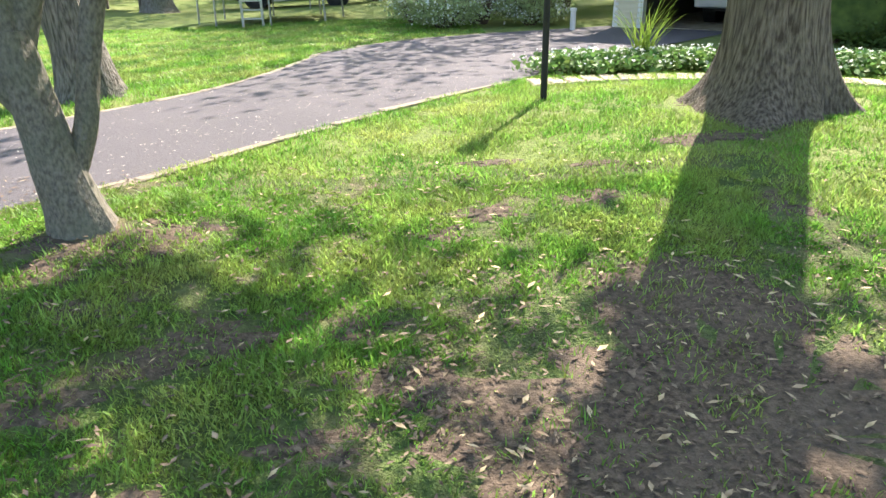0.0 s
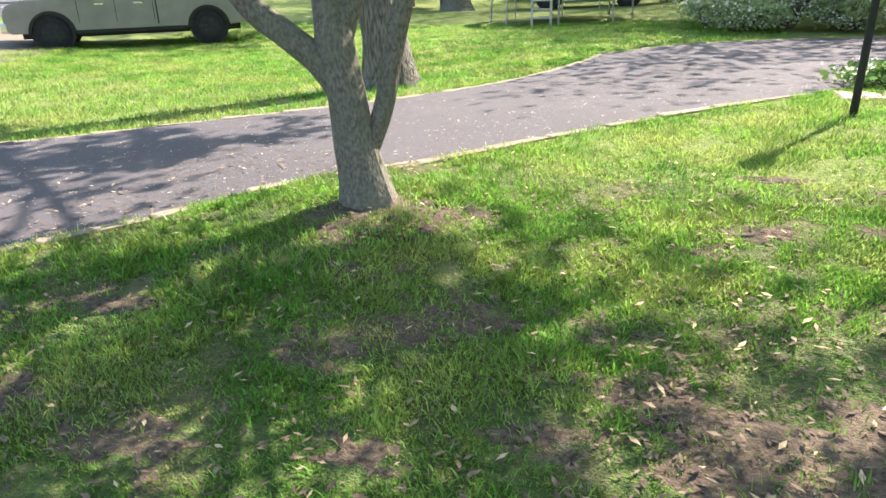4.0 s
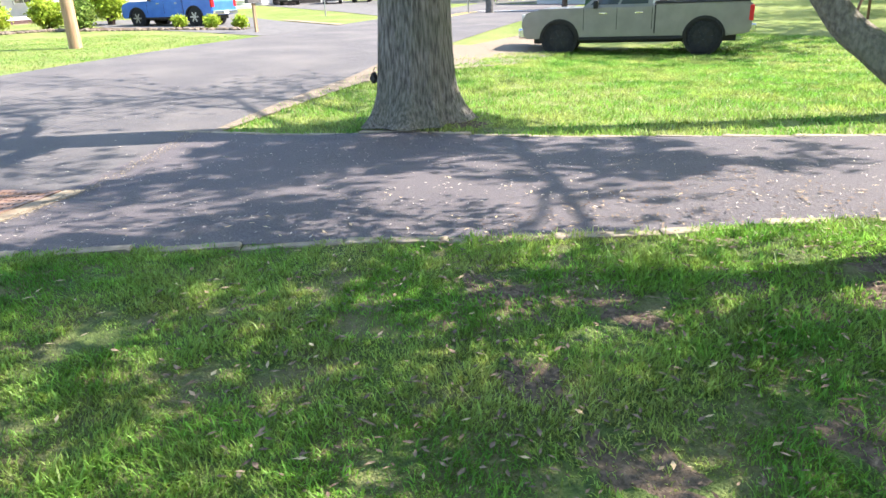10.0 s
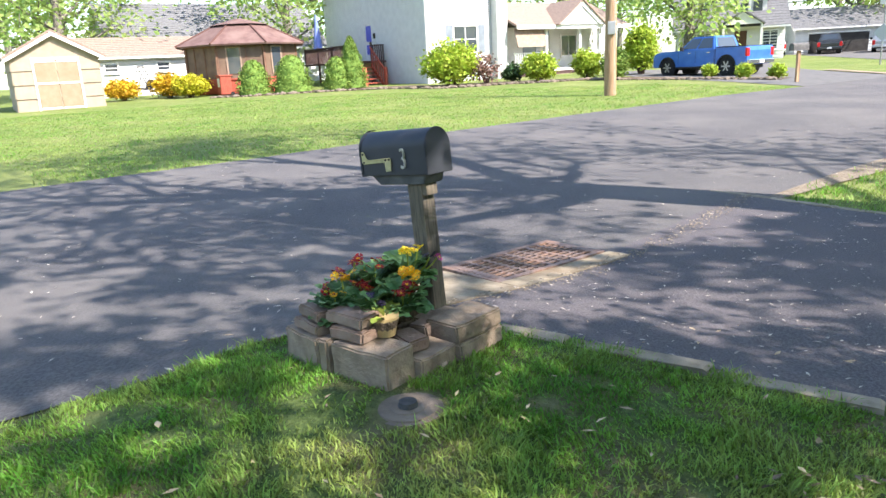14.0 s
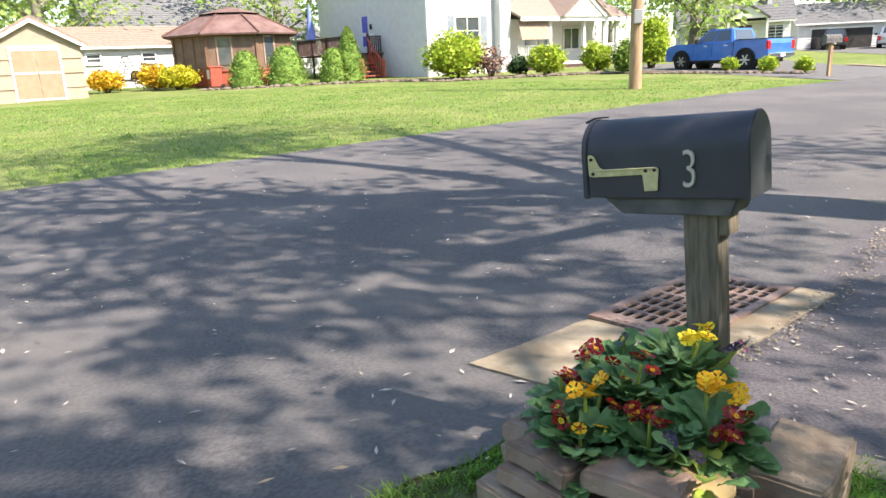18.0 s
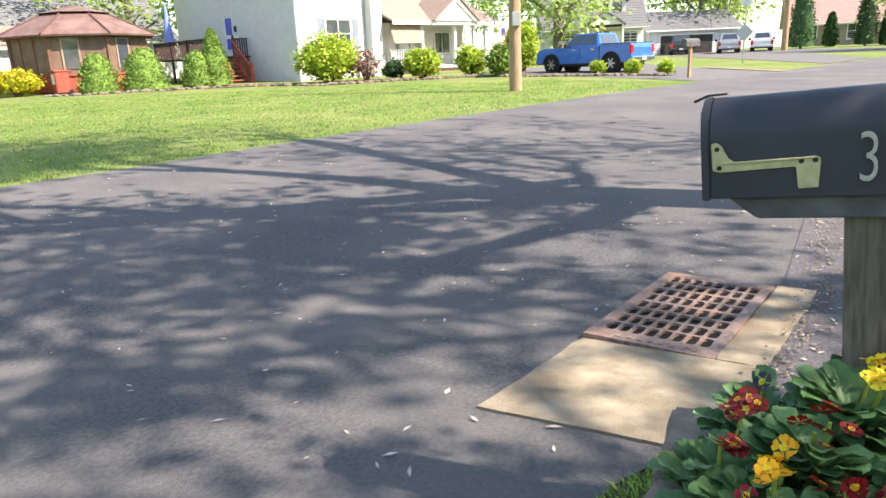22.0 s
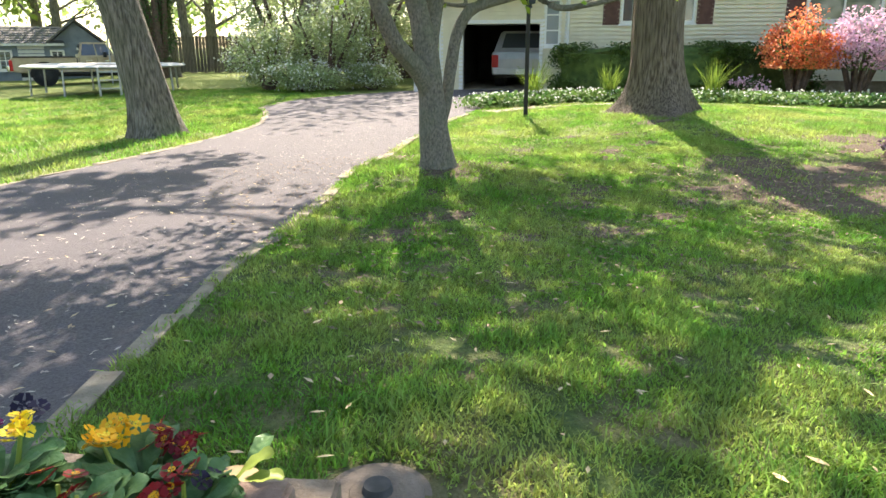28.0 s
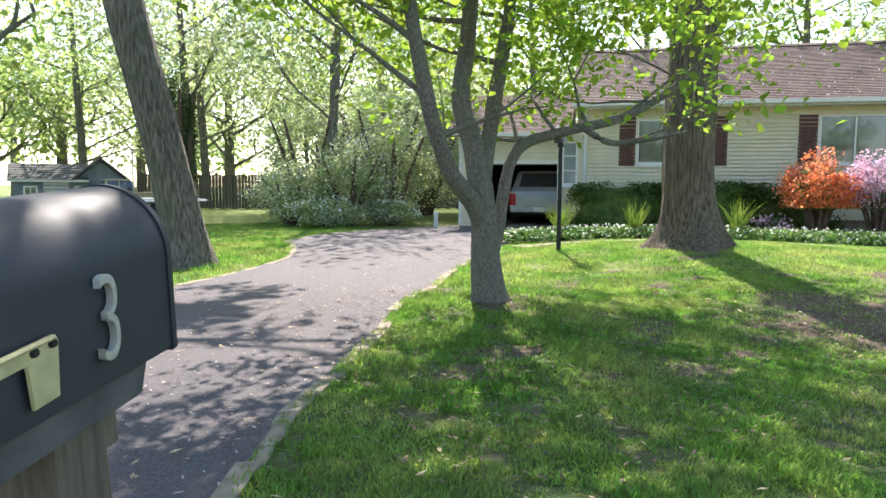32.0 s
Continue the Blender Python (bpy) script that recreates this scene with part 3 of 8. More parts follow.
grate = thing("storm_drain", "rusty cast iron storm drain grate set in concrete", "drain grate")
za, zb = (gz(*on_grid(-0.25, b)) + 0.036 for b in (G0, G1))
def bar(a0, b0, a1, b1, z0, z1):
    bm = prism([tuple(on_grid(a0, b0)), tuple(on_grid(a1, b0)), tuple(on_grid(a1, b1)), tuple(on_grid(a0, b1))], z0, z1, "z")
    for v in bm.verts:
        f = ((v.co.xy - GO).dot(AY) - G0) / (G1 - G0)
        v.co.z += za + (zb - za) * f
    return bm
for a0, b0, a1, b1 in ((GA, G0, GB, G0 + 0.11), (GA, G1 - 0.07, GB, G1), (GA, G0 + 0.1105, GA + 0.05, G1 - 0.0705), (GB - 0.05, G0 + 0.1105, GB, G1 - 0.0705)):
    part("frame_bar", bar(a0, b0, a1, b1, -0.06, 0.0), M["rust"], grate)
ROWS_G, COLS_G = 8, 8
pitch, cp = (G1 - G0 - 0.18) / ROWS_G, (GB - GA - 0.1) / COLS_G
plate_bm = bmesh.new()
def plate_at(a, b, z):
    q = on_grid(a, b)
    return plate_bm.verts.new((q.x, q.y, za + (zb - za) * (b - G0) / (G1 - G0) + z))
for i in range(ROWS_G):
    for j in range(COLS_G):
        b0, a0 = G0 + 0.11 + i * pitch, GA + 0.05 + j * cp
        bc, ac = b0 + pitch * (0.52 if i % 2 == 0 else 0.48), a0 + cp / 2
        hb, ha = pitch * 0.41, cp * 0.4
        rect = [(0, 0), (0.5, 0), (1, 0), (1, 0.5), (1, 1), (0.5, 1), (0, 1), (0, 0.5)]
        slot = [(-1, -0.75), (-0.6, -1), (0.6, -1), (1, -0.75), (1, 0.75), (0.6, 1), (-0.6, 1), (-1, 0.75)]
        rim = [plate_at(a0 + cp * u, b0 + pitch * v, -0.002) for u, v in rect]
        top = [plate_at(ac + ha * u, bc + hb * v, -0.003) for u, v in slot]
        low = [plate_at(ac + ha * u * 0.94, bc + hb * v * 0.96, -0.0172) for u, v in slot]
        for k in range(8):
            n8 = (k + 1) % 8
            plate_bm.faces.new((rim[k], rim[n8], top[n8], top[k]))
            plate_bm.faces.new((top[k], top[n8], low[n8], low[k]))
bmesh.ops.remove_doubles(plate_bm, verts=plate_bm.verts[:], dist=0.0008)
part("slotted_plate", plate_bm, M["rust"], grate, "cast plate with eight rows of rounded slots")
# thin black sheet close under the slots; the shaft's darkness is painted on
part("pit", bar(GA + 0.02, G0 + 0.02, GB - 0.02, G1 - 0.02, -0.022, -0.0175), M["shaft_shade"], grate, "thin black sheet under the slots, painted as the shaft's shade")
for k in range(9):
    part("cast_mark", bar(-0.47 + k * 0.05, G0 + 0.035, -0.445 + k * 0.05, G0 + 0.07, 0.0, 0.003), M["rust"], grate)

# bare earth
PATCHES = [(1.2, 2.05, 1.6, 1.5), (-2.0, 3.68, 0.62, 0.42), (-1.6, 3.95, 0.42, 0.24), (-1.62, 2.3, 0.36, 0.2), (-1.3, 2.56, 0.34, 0.2), (-1.05, 2.82, 0.36, 0.22), (-0.35, 2.9, 0.3, 0.18), (-1.8, 2.98, 0.28, 0.14), (-2.15, 3.3, 0.36, 0.2), (-0.5, 2.1, 0.34, 0.2), (-0.15, 2.5, 0.28, 0.18), (-2.95, 2.3, 0.44, 0.24), (-3.4, 1.95, 0.42, 0.24), (-1.9, 1.5, 0.42, 0.24), (-2.45, 3.0, 0.44, 0.2), (-2.65, 1.55, 0.3, 0.16), (-1.1, 1.75, 0.28, 0.16), (3.0, 6.5, 1.1, 0.55), (2.1, 5.4, 0.5, 0.22), (0.34, 5.17, 0.3, 0.12), (1.1, 5.0, 0.28, 0.12), (1.04, 4.35, 0.25, 0.16), (0.3, 4.2, 0.34, 0.16), (0.0, 3.9, 0.3, 0.14), (2.1, 4.0, 0.2, 0.3), (-8.0, 4.75, 0.55, 0.3), (2.9, 1.9, 1.4, 1.1), (3.6, 3.0, 1.0, 0.7)]
for n, (x, y, rx, ry) in enumerate(PATCHES):
    bm = bmesh.new()
    c = bm.verts.new((x, y, gz(x, y) + 0.008))
    rim = []
    for k in range(44):
        a = 2 * math.pi * k / 44
        r = 0.85 + 0.8 * noise.noise(Vector((math.cos(a) * 1.6 + 7 * n, math.sin(a) * 1.6, n))) + 0.4 * noise.noise(Vector((math.cos(a) * 6, math.sin(a) * 5, n + 3)))
        px, py = x + rx * r * math.cos(a), y + ry * r * math.sin(a)
        rim.append((px, py))
    rings = []
    for f in (0.35, 0.7, 1.0):
        rings.append([bm.verts.new((x + (p[0] - x) * f, y + (p[1] - y) * f, gz(x + (p[0] - x) * f, y + (p[1] - y) * f) + (0.006 + 0.012 * noise.noise(Vector((p[0] * f * 6, p[1] * 6, 0))) if f < 1 else -0.012))) for p in rim])
    for k in range(44):
        bm.faces.new((c, rings[0][k], rings[0][(k + 1) % 44]))
        for a, b in zip(rings, rings[1:]):
            bm.faces.new((a[k], b[k], b[(k + 1) % 44], a[(k + 1) % 44]))
    tagged(link("bare_earth", bm, M["dirt"]), "bare brown earth showing through the lawn", "bare soil", kind="structure")

# thatch under the near grass
nx, ny = 96, 110
tv = [(-7.6 + 10.0 * i / nx, -4.2 + 9.2 * j / ny) for i in range(nx + 1) for j in range(ny + 1)]
tf = [(i * (ny + 1) + j, (i + 1) * (ny + 1) + j, (i + 1) * (ny + 1) + j + 1, i * (ny + 1) + j + 1) for i in range(nx) for j in range(ny)]
tm = bpy.data.meshes.new("lawn_thatch")
tm.from_pydata([(x, y, gz(x, y) + 0.003) for x, y in tv], [], tf)
tm.materials.append(M["thatch"])
tagged(new("lawn_thatch", tm), "matted brown-green thatch under the grass blades", "lawn", kind="structure")

# ---- mailbox ----
BX = Matrix.Translation((-5.685, -1.10, 0)) @ rotz(56)   # local x runs from the door end to the back
BX = BX @ Matrix.Translation((0, 0, 1.0)) @ Matrix.Rotation(radians(-4.6), 4, "Y") @ Matrix.Translation((0, 0, -1.0))   # it leans a little
mail = thing("mailbox", "black metal kerbside mailbox numbered 3 on a weathered wooden post", "mailbox", BX)
HW, ZB, ZS, HL = 0.09, 0.905, 1.035, 0.245
HB = 0.222
arch = [(-HW, ZB), (HW, ZB)] + [(HW * math.cos(a), ZS + HW * math.sin(a)) for a in [math.pi * k / 28 for k in range(29)]]
part("body", prism(arch, -HL + 0.012, HB, "x", bev=0.003), M["boxblack"], mail, "matt black arched box", True)
big = [(u * 1.035, ZB - 0.004 + (v - ZB) * 1.03) for u, v in arch]
part("door", prism(big, -HL - 0.006, -HL + 0.0115, "x", bev=0.003), M["boxblack"], mail, "black arched door", True)
back = [(u * 1.03, ZB - 0.003 + (v - ZB) * 1.025) for u, v in arch]
part("back_rim", prism(back, HB - 0.012, HB + 0.004, "x", bev=0.003), M["boxblack"], mail, "", True)
flag = part("flag", prism([(-0.226, -0.03), (-0.21, -0.034), (-0.06, -0.027), (-0.056, -0.074), (-0.018, -0.072), (-0.013, -0.012), (-0.02, -0.006), (-0.18, -0.012), (-0.192, -0.004), (-0.2, 0.01), (-0.206, 0.024), (-0.216, 0.032), (-0.228, 0.03)], -HW - 0.0085, -HW - 0.004, "y", bev=0.0012), M["cream"], mail, "cream painted signal flag, lowered")
flag.location = (0.0, 0.0, 1.0)
part("flag_edge", tube([(-0.205, -HW - 0.0105, -0.013), (-0.18, -HW - 0.0105, -0.0135), (-0.022, -HW - 0.0105, -0.008)], [0.0028, 0.0028, 0.0028], 6), M["cream"], flag, "folded cream edge")
for u, v in ((-0.216, 0.018), (-0.212, -0.024), (-0.024, -0.014), (-0.05, -0.016)):
    part("rivet", cyl(0.0055, 0.004, 0, 0.004, 10, Matrix.Translation((u, -HW - 0.0085, v)) @ Matrix.Rotation(radians(90), 4, "X")), M["black"], flag)
fc = bpy.data.curves.new("numeral", "FONT")
fc.body, fc.size, fc.extrude, fc.bevel_depth, fc.align_x = "3", 0.148, 0.004, 0.001, "CENTER"
fc.offset = -0.0026
tmp = bpy.data.objects.new("numeral", fc)
scene.collection.objects.link(tmp)
num_me = bpy.data.meshes.new_from_object(tmp.evaluated_get(bpy.context.evaluated_depsgraph_get()))
bpy.data.objects.remove(tmp)
num_me.materials.clear()
num_me.materials.append(M["numeral"])
num = new("numeral", num_me)
num.parent = mail
num.matrix_basis = Matrix.Translation((0.072, -HW - 0.006, 0.937)) @ Matrix.Rotation(radians(90), 4, "X") @ Matrix.Diagonal((0.62, 1, 1, 1))
num["label"] = "pale metal house number 3"
part("latch", prism([(-HL - 0.03, 1.117), (-HL - 0.0, 1.129), (-HL + 0.04, 1.130), (-HL + 0.04, 1.134), (-HL - 0.002, 1.134), (-HL - 0.034, 1.122)], -0.006, 0.006, "y"), M["black"], mail, "curled black catch")
part("door_clip", box(-HL - 0.012, -0.05, 1.05, -HL - 0.006, -0.038, 1.1, 0.002), M["numeral"], mail, "small metal door pull")
part("mount_board", prism([(-0.14, 0.855), (0.17, 0.855), (0.19, 0.9045), (-0.2, 0.9045)], -0.07, 0.07, "y", bev=0.004), M["greywood"], mail, "grey mounting board with a slanted end")
part("post", box(0.03, -0.045, gz(-5.6, -1.05) - 0.08, 0.125, 0.045, 0.8545, 0.006), M["oldwood"], mail, "weathered square timber post")
part("brace", box(0.1255, -0.04, 0.795, 0.155, 0.04, 0.8545, 0.004), M["oldwood"], mail)

# ---- planter of loose blocks, with primroses ----
PF = Matrix.Translation((-4.95, -1.08, gz(-5.2, -1.2) - 0.02)) @ rotz(237)   # local x along the front, -y back to the post
BLOCKS = [  # x, y, z, length, depth, height, turn, material
    (0.115, 0.0, 0.0, 0.33, 0.19, 0.185, 4, "block"), (0.322, 0.015, 0.0, 0.065, 0.19, 0.19, -3, "block"), (0.51, -0.01, 0.0, 0.28, 0.19, 0.17, -7, "block"),
    (0.49, 0.0, 0.174, 0.21, 0.13, 0.055, -8, "redblock"), (0.48, -0.02, 0.232, 0.2, 0.13, 0.055, -12, "redblock"), (0.22, 0.0, 0.189, 0.2, 0.13, 0.058, 6, "redblock"), (0.25, -0.02, 0.25, 0.23, 0.13, 0.055, 2, "redblock"),
    (0.005, -0.225, 0.0, 0.17, 0.25, 0.11, 3, "block"), (0.07, -0.19, 0.114, 0.17, 0.12, 0.06, -14, "redblock"), (0.13, -0.35, 0.0, 0.1, 0.1, 0.17, 9, "redblock"),
    (0.01, -0.53, 0.0, 0.2, 0.34, 0.092, 2, "block"), (0.015, -0.525, 0.096, 0.2, 0.34, 0.088, -1, "block"),
    (0.2, -0.53, 0.0, 0.14, 0.24, 0.15, 3, "block"),
    (0.6, -0.46, 0.0, 0.2, 0.34, 0.13, -3, "block"), (0.61, -0.45, 0.134, 0.2, 0.33, 0.11, 2, "block"), (0.62, -0.2, 0.0, 0.18, 0.15, 0.17, 4, "block"), (0.62, -0.2, 0.174, 0.17, 0.15, 0.06, -6, "redblock"),
]
for x, y, z, l, d, h, a, m in BLOCKS:
    bm = box(-l / 2, -d / 2, 0, l / 2, d / 2, h)
    bmesh.ops.subdivide_edges(bm, edges=bm.edges[:], cuts=3, use_grid_fill=True)
    bmesh.ops.bevel(bm, geom=[e for e in bm.edges if e.calc_face_angle() > 1], offset=0.009, segments=2, affect="EDGES")
    for v in bm.verts:
        v.co += Vector((noise.noise(v.co * 14 + Vector((x, y, z))), noise.noise(v.co * 14 + Vector((y, 5, z))), 0.5 * noise.noise(v.co * 9 + Vector((2, x, z))))) * 0.008
    ob = link("concrete_block" if m == "block" else "wall_stone", bm, M[m])
    ob.matrix_basis = PF @ Matrix.Translation((x, y, z)) @ rotz(a)
    tagged(ob, "tan weathered concrete planter block" if m == "block" else "reddish brown tumbled wall stone", "block", group="planter blocks round the mailbox")
soil = link("planter_soil", prism([(0.2, -0.1), (0.5, -0.1), (0.5, -0.52), (0.28, -0.52), (0.28, -0.4), (0.2, -0.4)], 0.0, 0.2, "z", bev=0.03), M["dirt"])
soil.matrix_basis = PF
tagged(soil, "dark potting soil inside the block planter", "soil")


pot = thing("flower_pot", "faded yellow plastic flower pot among the stones", "flower pot", PF @ Matrix.Translation((0.13, -0.1, 0.19)))
part("pot_wall", cyl(0.048, 0.062, 0.0, 0.075, 24), M["potyellow"], pot)
part("pot_rim", cyl(0.068, 0.068, 0.0755, 0.092, 24), M["potyellow"], pot)


def prim_leaf(bm, base, yaw, rise, length, width, curl):
    """One crinkled spoon-shaped leaf on a short stalk."""
    d = Vector((math.cos(yaw), math.sin(yaw), 0))
    side = Vector((-d.y, d.x, 0))
    rows = []
    for t in (0.0, 0.14, 0.28, 0.42, 0.56, 0.7, 0.82, 0.91, 0.97, 1.0):
        u = max(0.0, (t - 0.1) / 0.9)
        p = Vector(base) + d * length * t * math.cos(rise * (1 - 0.8 * t * curl)) + Vector((0, 0, length * (math.sin(rise) * t - curl * t * t * 0.55)))
        w = width * (0.6 * u ** 0.85 * max(0.0, 1 - u ** 4.5) ** 0.5 + 0.06 * (1 - t))
        rows.append([bm.verts.new(p + side * w * k + Vector((0, 0, abs(k) * w * 0.32 + abs(k) * 0.004 * math.sin(17 * t + yaw * 5 + 2 * k)))) for k in (-1, -0.55, 0, 0.55, 1)])
    for a, b in zip(rows, rows[1:]):
        for k in range(4):
            bm.faces.new((a[k], a[k + 1], b[k + 1], b[k]))


def flower(bm, c, r, tilt_yaw, tilt):
    """Five notched petals round a centre."""
    n = Vector((math.cos(tilt_yaw) * math.sin(tilt), math.sin(tilt_yaw) * math.sin(tilt), math.cos(tilt)))
    u = n.cross(Vector((0, 0.3, 1))).normalized()
    w = n.cross(u)
    o = bm.verts.new(c)
    for k in range(5):
        a = 2 * math.pi * k / 5
        def pt(da, rr, h):
            return bm.verts.new(c + (u * math.cos(a + da) + w * math.sin(a + da)) * r * rr + n * r * h)
        p = [pt(-0.3, 0.45, 0.06), pt(-0.58, 0.92, 0.14), pt(-0.18, 1.05, 0.2), pt(0, 0.92, 0.16), pt(0.18, 1.05, 0.2), pt(0.58, 0.92, 0.14), pt(0.3, 0.45, 0.06)]
        bm.faces.new([o] + p)


def primrose(x, y, z, seed, heads, leaves=16, size=0.15, pale=1):
    """heads: (material, dx, dy, dz, flowers, eye material)."""
    rng = random.Random(seed)
    th = thing("primrose", "primrose plant in bloom with broad crinkled green leaves", "flower", Matrix.Translation((x, y, z)) @ rotz(rng.uniform(0, 360)), group="primroses by the mailbox")
    pot = cyl(0.05, 0.07, -0.06, 0.0, 14)
    part("root_ball", pot, M["dirt"], th)
    for name, count, m in (("leaf", int(leaves * 2.7), "primleaf"), ("pale_leaf", pale, "primlime")):
        for k in range(count):
            bm = bmesh.new()
            yaw = 2 * math.pi * (k / max(count, 1) * 2.0) + rng.uniform(-0.3, 0.3)
            inner = k >= count * 0.55
            r0 = rng.uniform(0.0, 0.055)
            prim_leaf(bm, (r0 * math.cos(yaw), r0 * math.sin(yaw), rng.uniform(0.0, 0.06) if inner else 0.0), yaw, rng.uniform(0.8, 1.25) if inner else rng.uniform(0.2, 0.75), size * rng.uniform(0.6, 0.9), size * rng.uniform(0.4, 0.52), rng.uniform(0.35, 0.7))
            part(name, bm, M[m], th, smooth=True)
    inv = (th.matrix_basis.to_3x3()).inverted()
    for m, dx, dy, dz, nfl, eye in heads:
        c0 = inv @ Vector((dx, dy, dz))
        stem = part("stem", tube([(c0.x * 0.3, c0.y * 0.3, 0.0), (c0.x * 0.8, c0.y * 0.8, dz * 0.6), (c0.x, c0.y, dz)], [0.006, 0.005, 0.004], 6), M["primlime"], th)
        for k in range(nfl):
            bm, be = bmesh.new(), bmesh.new()
            o = Vector((rng.uniform(-1, 1), rng.uniform(-1, 1), rng.uniform(-0.5, 0.7))) * (0.03 if nfl > 2 else 0.014)
            ty, tl = rng.uniform(0, 6.28), rng.uniform(0.2, 1.0)
            r = rng.uniform(0.019, 0.026)
            flower(bm, c0 + o, r, ty, tl)
            n = Vector((math.cos(ty) * math.sin(tl), math.sin(ty) * math.sin(tl), math.cos(tl)))
            flower(be, c0 + o + n * 0.0035, r * 0.34, ty, tl)
            part("blossom_eye", be, M[eye], part("blossom", bm, M[m], th, smooth=True))
    return th


ZP = 0.3
primrose(-5.52, -1.1, ZP + 0.1, 1, [("yellow_fl", 0.06, 0.02, 0.14, 8, "amber_fl"), ("yellow_fl", -0.03, 0.06, 0.15, 2, "amber_fl"), ("indigo_fl", 0.06, 0.13, 0.12, 3, "indigo_fl"), ("magenta_fl", -0.02, 0.16, 0.1, 2, "yellow_fl")], 40, 0.14)
primrose(-5.27, -1.08, ZP + 0.03, 2, [("amber_fl", -0.06, 0.0, 0.15, 8, "yellow_fl"), ("amber_fl", -0.02, 0.06, 0.15, 6, "yellow_fl"), ("red_fl", 0.04, 0.05, 0.11, 7, "amber_fl"), ("red_fl", 0.09, 0.02, 0.1, 8, "amber_fl")], 38, 0.138)
primrose(-5.4, -1.26, ZP + 0.07, 3, [("red_fl", 0.03, -0.02, 0.13, 3, "yellow_fl"), ("red_fl", 0.0, 0.03, 0.13, 3, "amber_fl")], 36, 0.135)
primrose(-5.34, -1.39, ZP, 4, [("amber_fl", 0.02, 0.01, 0.16, 8, "yellow_fl"), ("amber_fl", -0.03, 0.06, 0.17, 2, "yellow_fl"), ("red_fl", 0.08, -0.04, 0.12, 3, "yellow_fl"), ("amber_fl", 0.12, 0.05, 0.11, 1, "red_fl")], 32, 0.128)
primrose(-5.47, -1.41, ZP + 0.01, 5, [("red_fl", 0.05, -0.03, 0.15, 7, "amber_fl"), ("red_fl", -0.02, 0.05, 0.18, 7, "amber_fl")], 24, 0.12)
primrose(-5.22, -1.24, ZP, 6, [("red_fl", -0.05, -0.04, 0.14, 7, "amber_fl"), ("red_fl", 0.02, 0.0, 0.15, 6, "amber_fl"), ("indigo_fl", 0.07, 0.06, 0.11, 3, "indigo_fl")], 38, 0.138)
primrose(-5.6, -1.24, ZP + 0.05, 7, [("indigo_fl", -0.03, 0.0, 0.13, 1, "yellow_fl")], 36, 0.135)
primrose(-5.24, -1.4, ZP - 0.01, 8, [("amber_fl", 0.0, 0.0, 0.11, 1, "red_fl")], 30, 0.13)
potp = PF @ Vector((0.13, -0.1, 0.27))
primrose(potp.x, potp.y, potp.z, 9, [], 2, 0.13, 4)

# round lid in the grass
lidm = Matrix.Translation((-4.72, -0.97, gz(-4.72, -0.97) - 0.024)) @ Matrix.Diagonal((0.76, 0.76, 0.9, 1))
cover = thing("manhole_cover", "round weathered concrete lid with a dark cap, set in the grass", "manhole", lidm)
part("rim", cyl(0.2, 0.19, -0.03, 0.03, 40), M["lid"], cover)
part("disc", cyl(0.165, 0.16, 0.0302, 0.038, 40), M["lid"], cover)
part("inner_ring", cyl(0.1, 0.095, 0.0382, 0.043, 32), M["lid"], cover)
part("cap", cyl(0.055, 0.048, 0.0432, 0.066, 24), M["cap"], cover, "dark grey plastic cap")

# ---- trees ----
def flared(bm, x, y, pts, radii, flare, n=72, seed=0, lobes=7, wob=0.12):
    """A trunk with root flare and ridges; pts relative to its foot."""
    P, R = refine(pts, radii, 9)
    rings = []
    for p, r in zip(P, R):
        ring = []
        for k in range(n):
            a = 2 * math.pi * k / n
            f = flare * math.exp(-max(p.z, 0) / 0.26) * (0.45 + 0.55 * max(0, math.cos(lobes * a / 2 + seed)) ** 2 + 0.5 * noise.noise(Vector((math.cos(a) * 2, math.sin(a) * 2, seed))))
            q = 1 + wob * noise.noise(Vector((math.cos(a) * 1.8, math.sin(a) * 1.8, p.z * 0.7 + seed))) + 0.05 * noise.noise(Vector((math.cos(a) * 7, math.sin(a) * 7, p.z * 1.5 + seed))) + 0.045 * noise.noise(Vector((math.cos(a) * 19, math.sin(a) * 19, p.z * 1.1 + seed)))
            ring.append(bm.verts.new((p.x + math.cos(a) * (r * q + f), p.y + math.sin(a) * (r * q + f), p.z)))
        rings.append(ring)
    for a, b in zip(rings, rings[1:]):
        for k in range(n):
            bm.faces.new((a[k], a[(k + 1) % n], b[(k + 1) % n], b[k]))
    bm.faces.new(rings[-1])
    return bm


def branchy(rng, start, direction, length, r0, depth, out, tips):
    """Limbs that fork; fills out with runs and tips with their ends."""
    pts, d, p = [Vector(start)], Vector(direction).normalized(), Vector(start)
    for i in range(4):
        d = (d + Vector((rng.uniform(-1, 1), rng.uniform(-1, 1), rng.uniform(-0.3, 0.7))) * 0.22).normalized()
        p = p + d * length / 4
        pts.append(p.copy())
        if depth > 0 and i >= 1:
            e = (d + Vector((rng.uniform(-1, 1), rng.uniform(-1, 1), rng.uniform(-0.4, 0.6))) * 0.9).normalized()
            branchy(rng, p, e, length * rng.uniform(0.5, 0.7), r0 * (0.62 - 0.08 * i), depth - 1, out, tips)
    out.append((pts, [r0 * (1 - 0.18 * k) for k in range(5)]))
    tips.append(p)


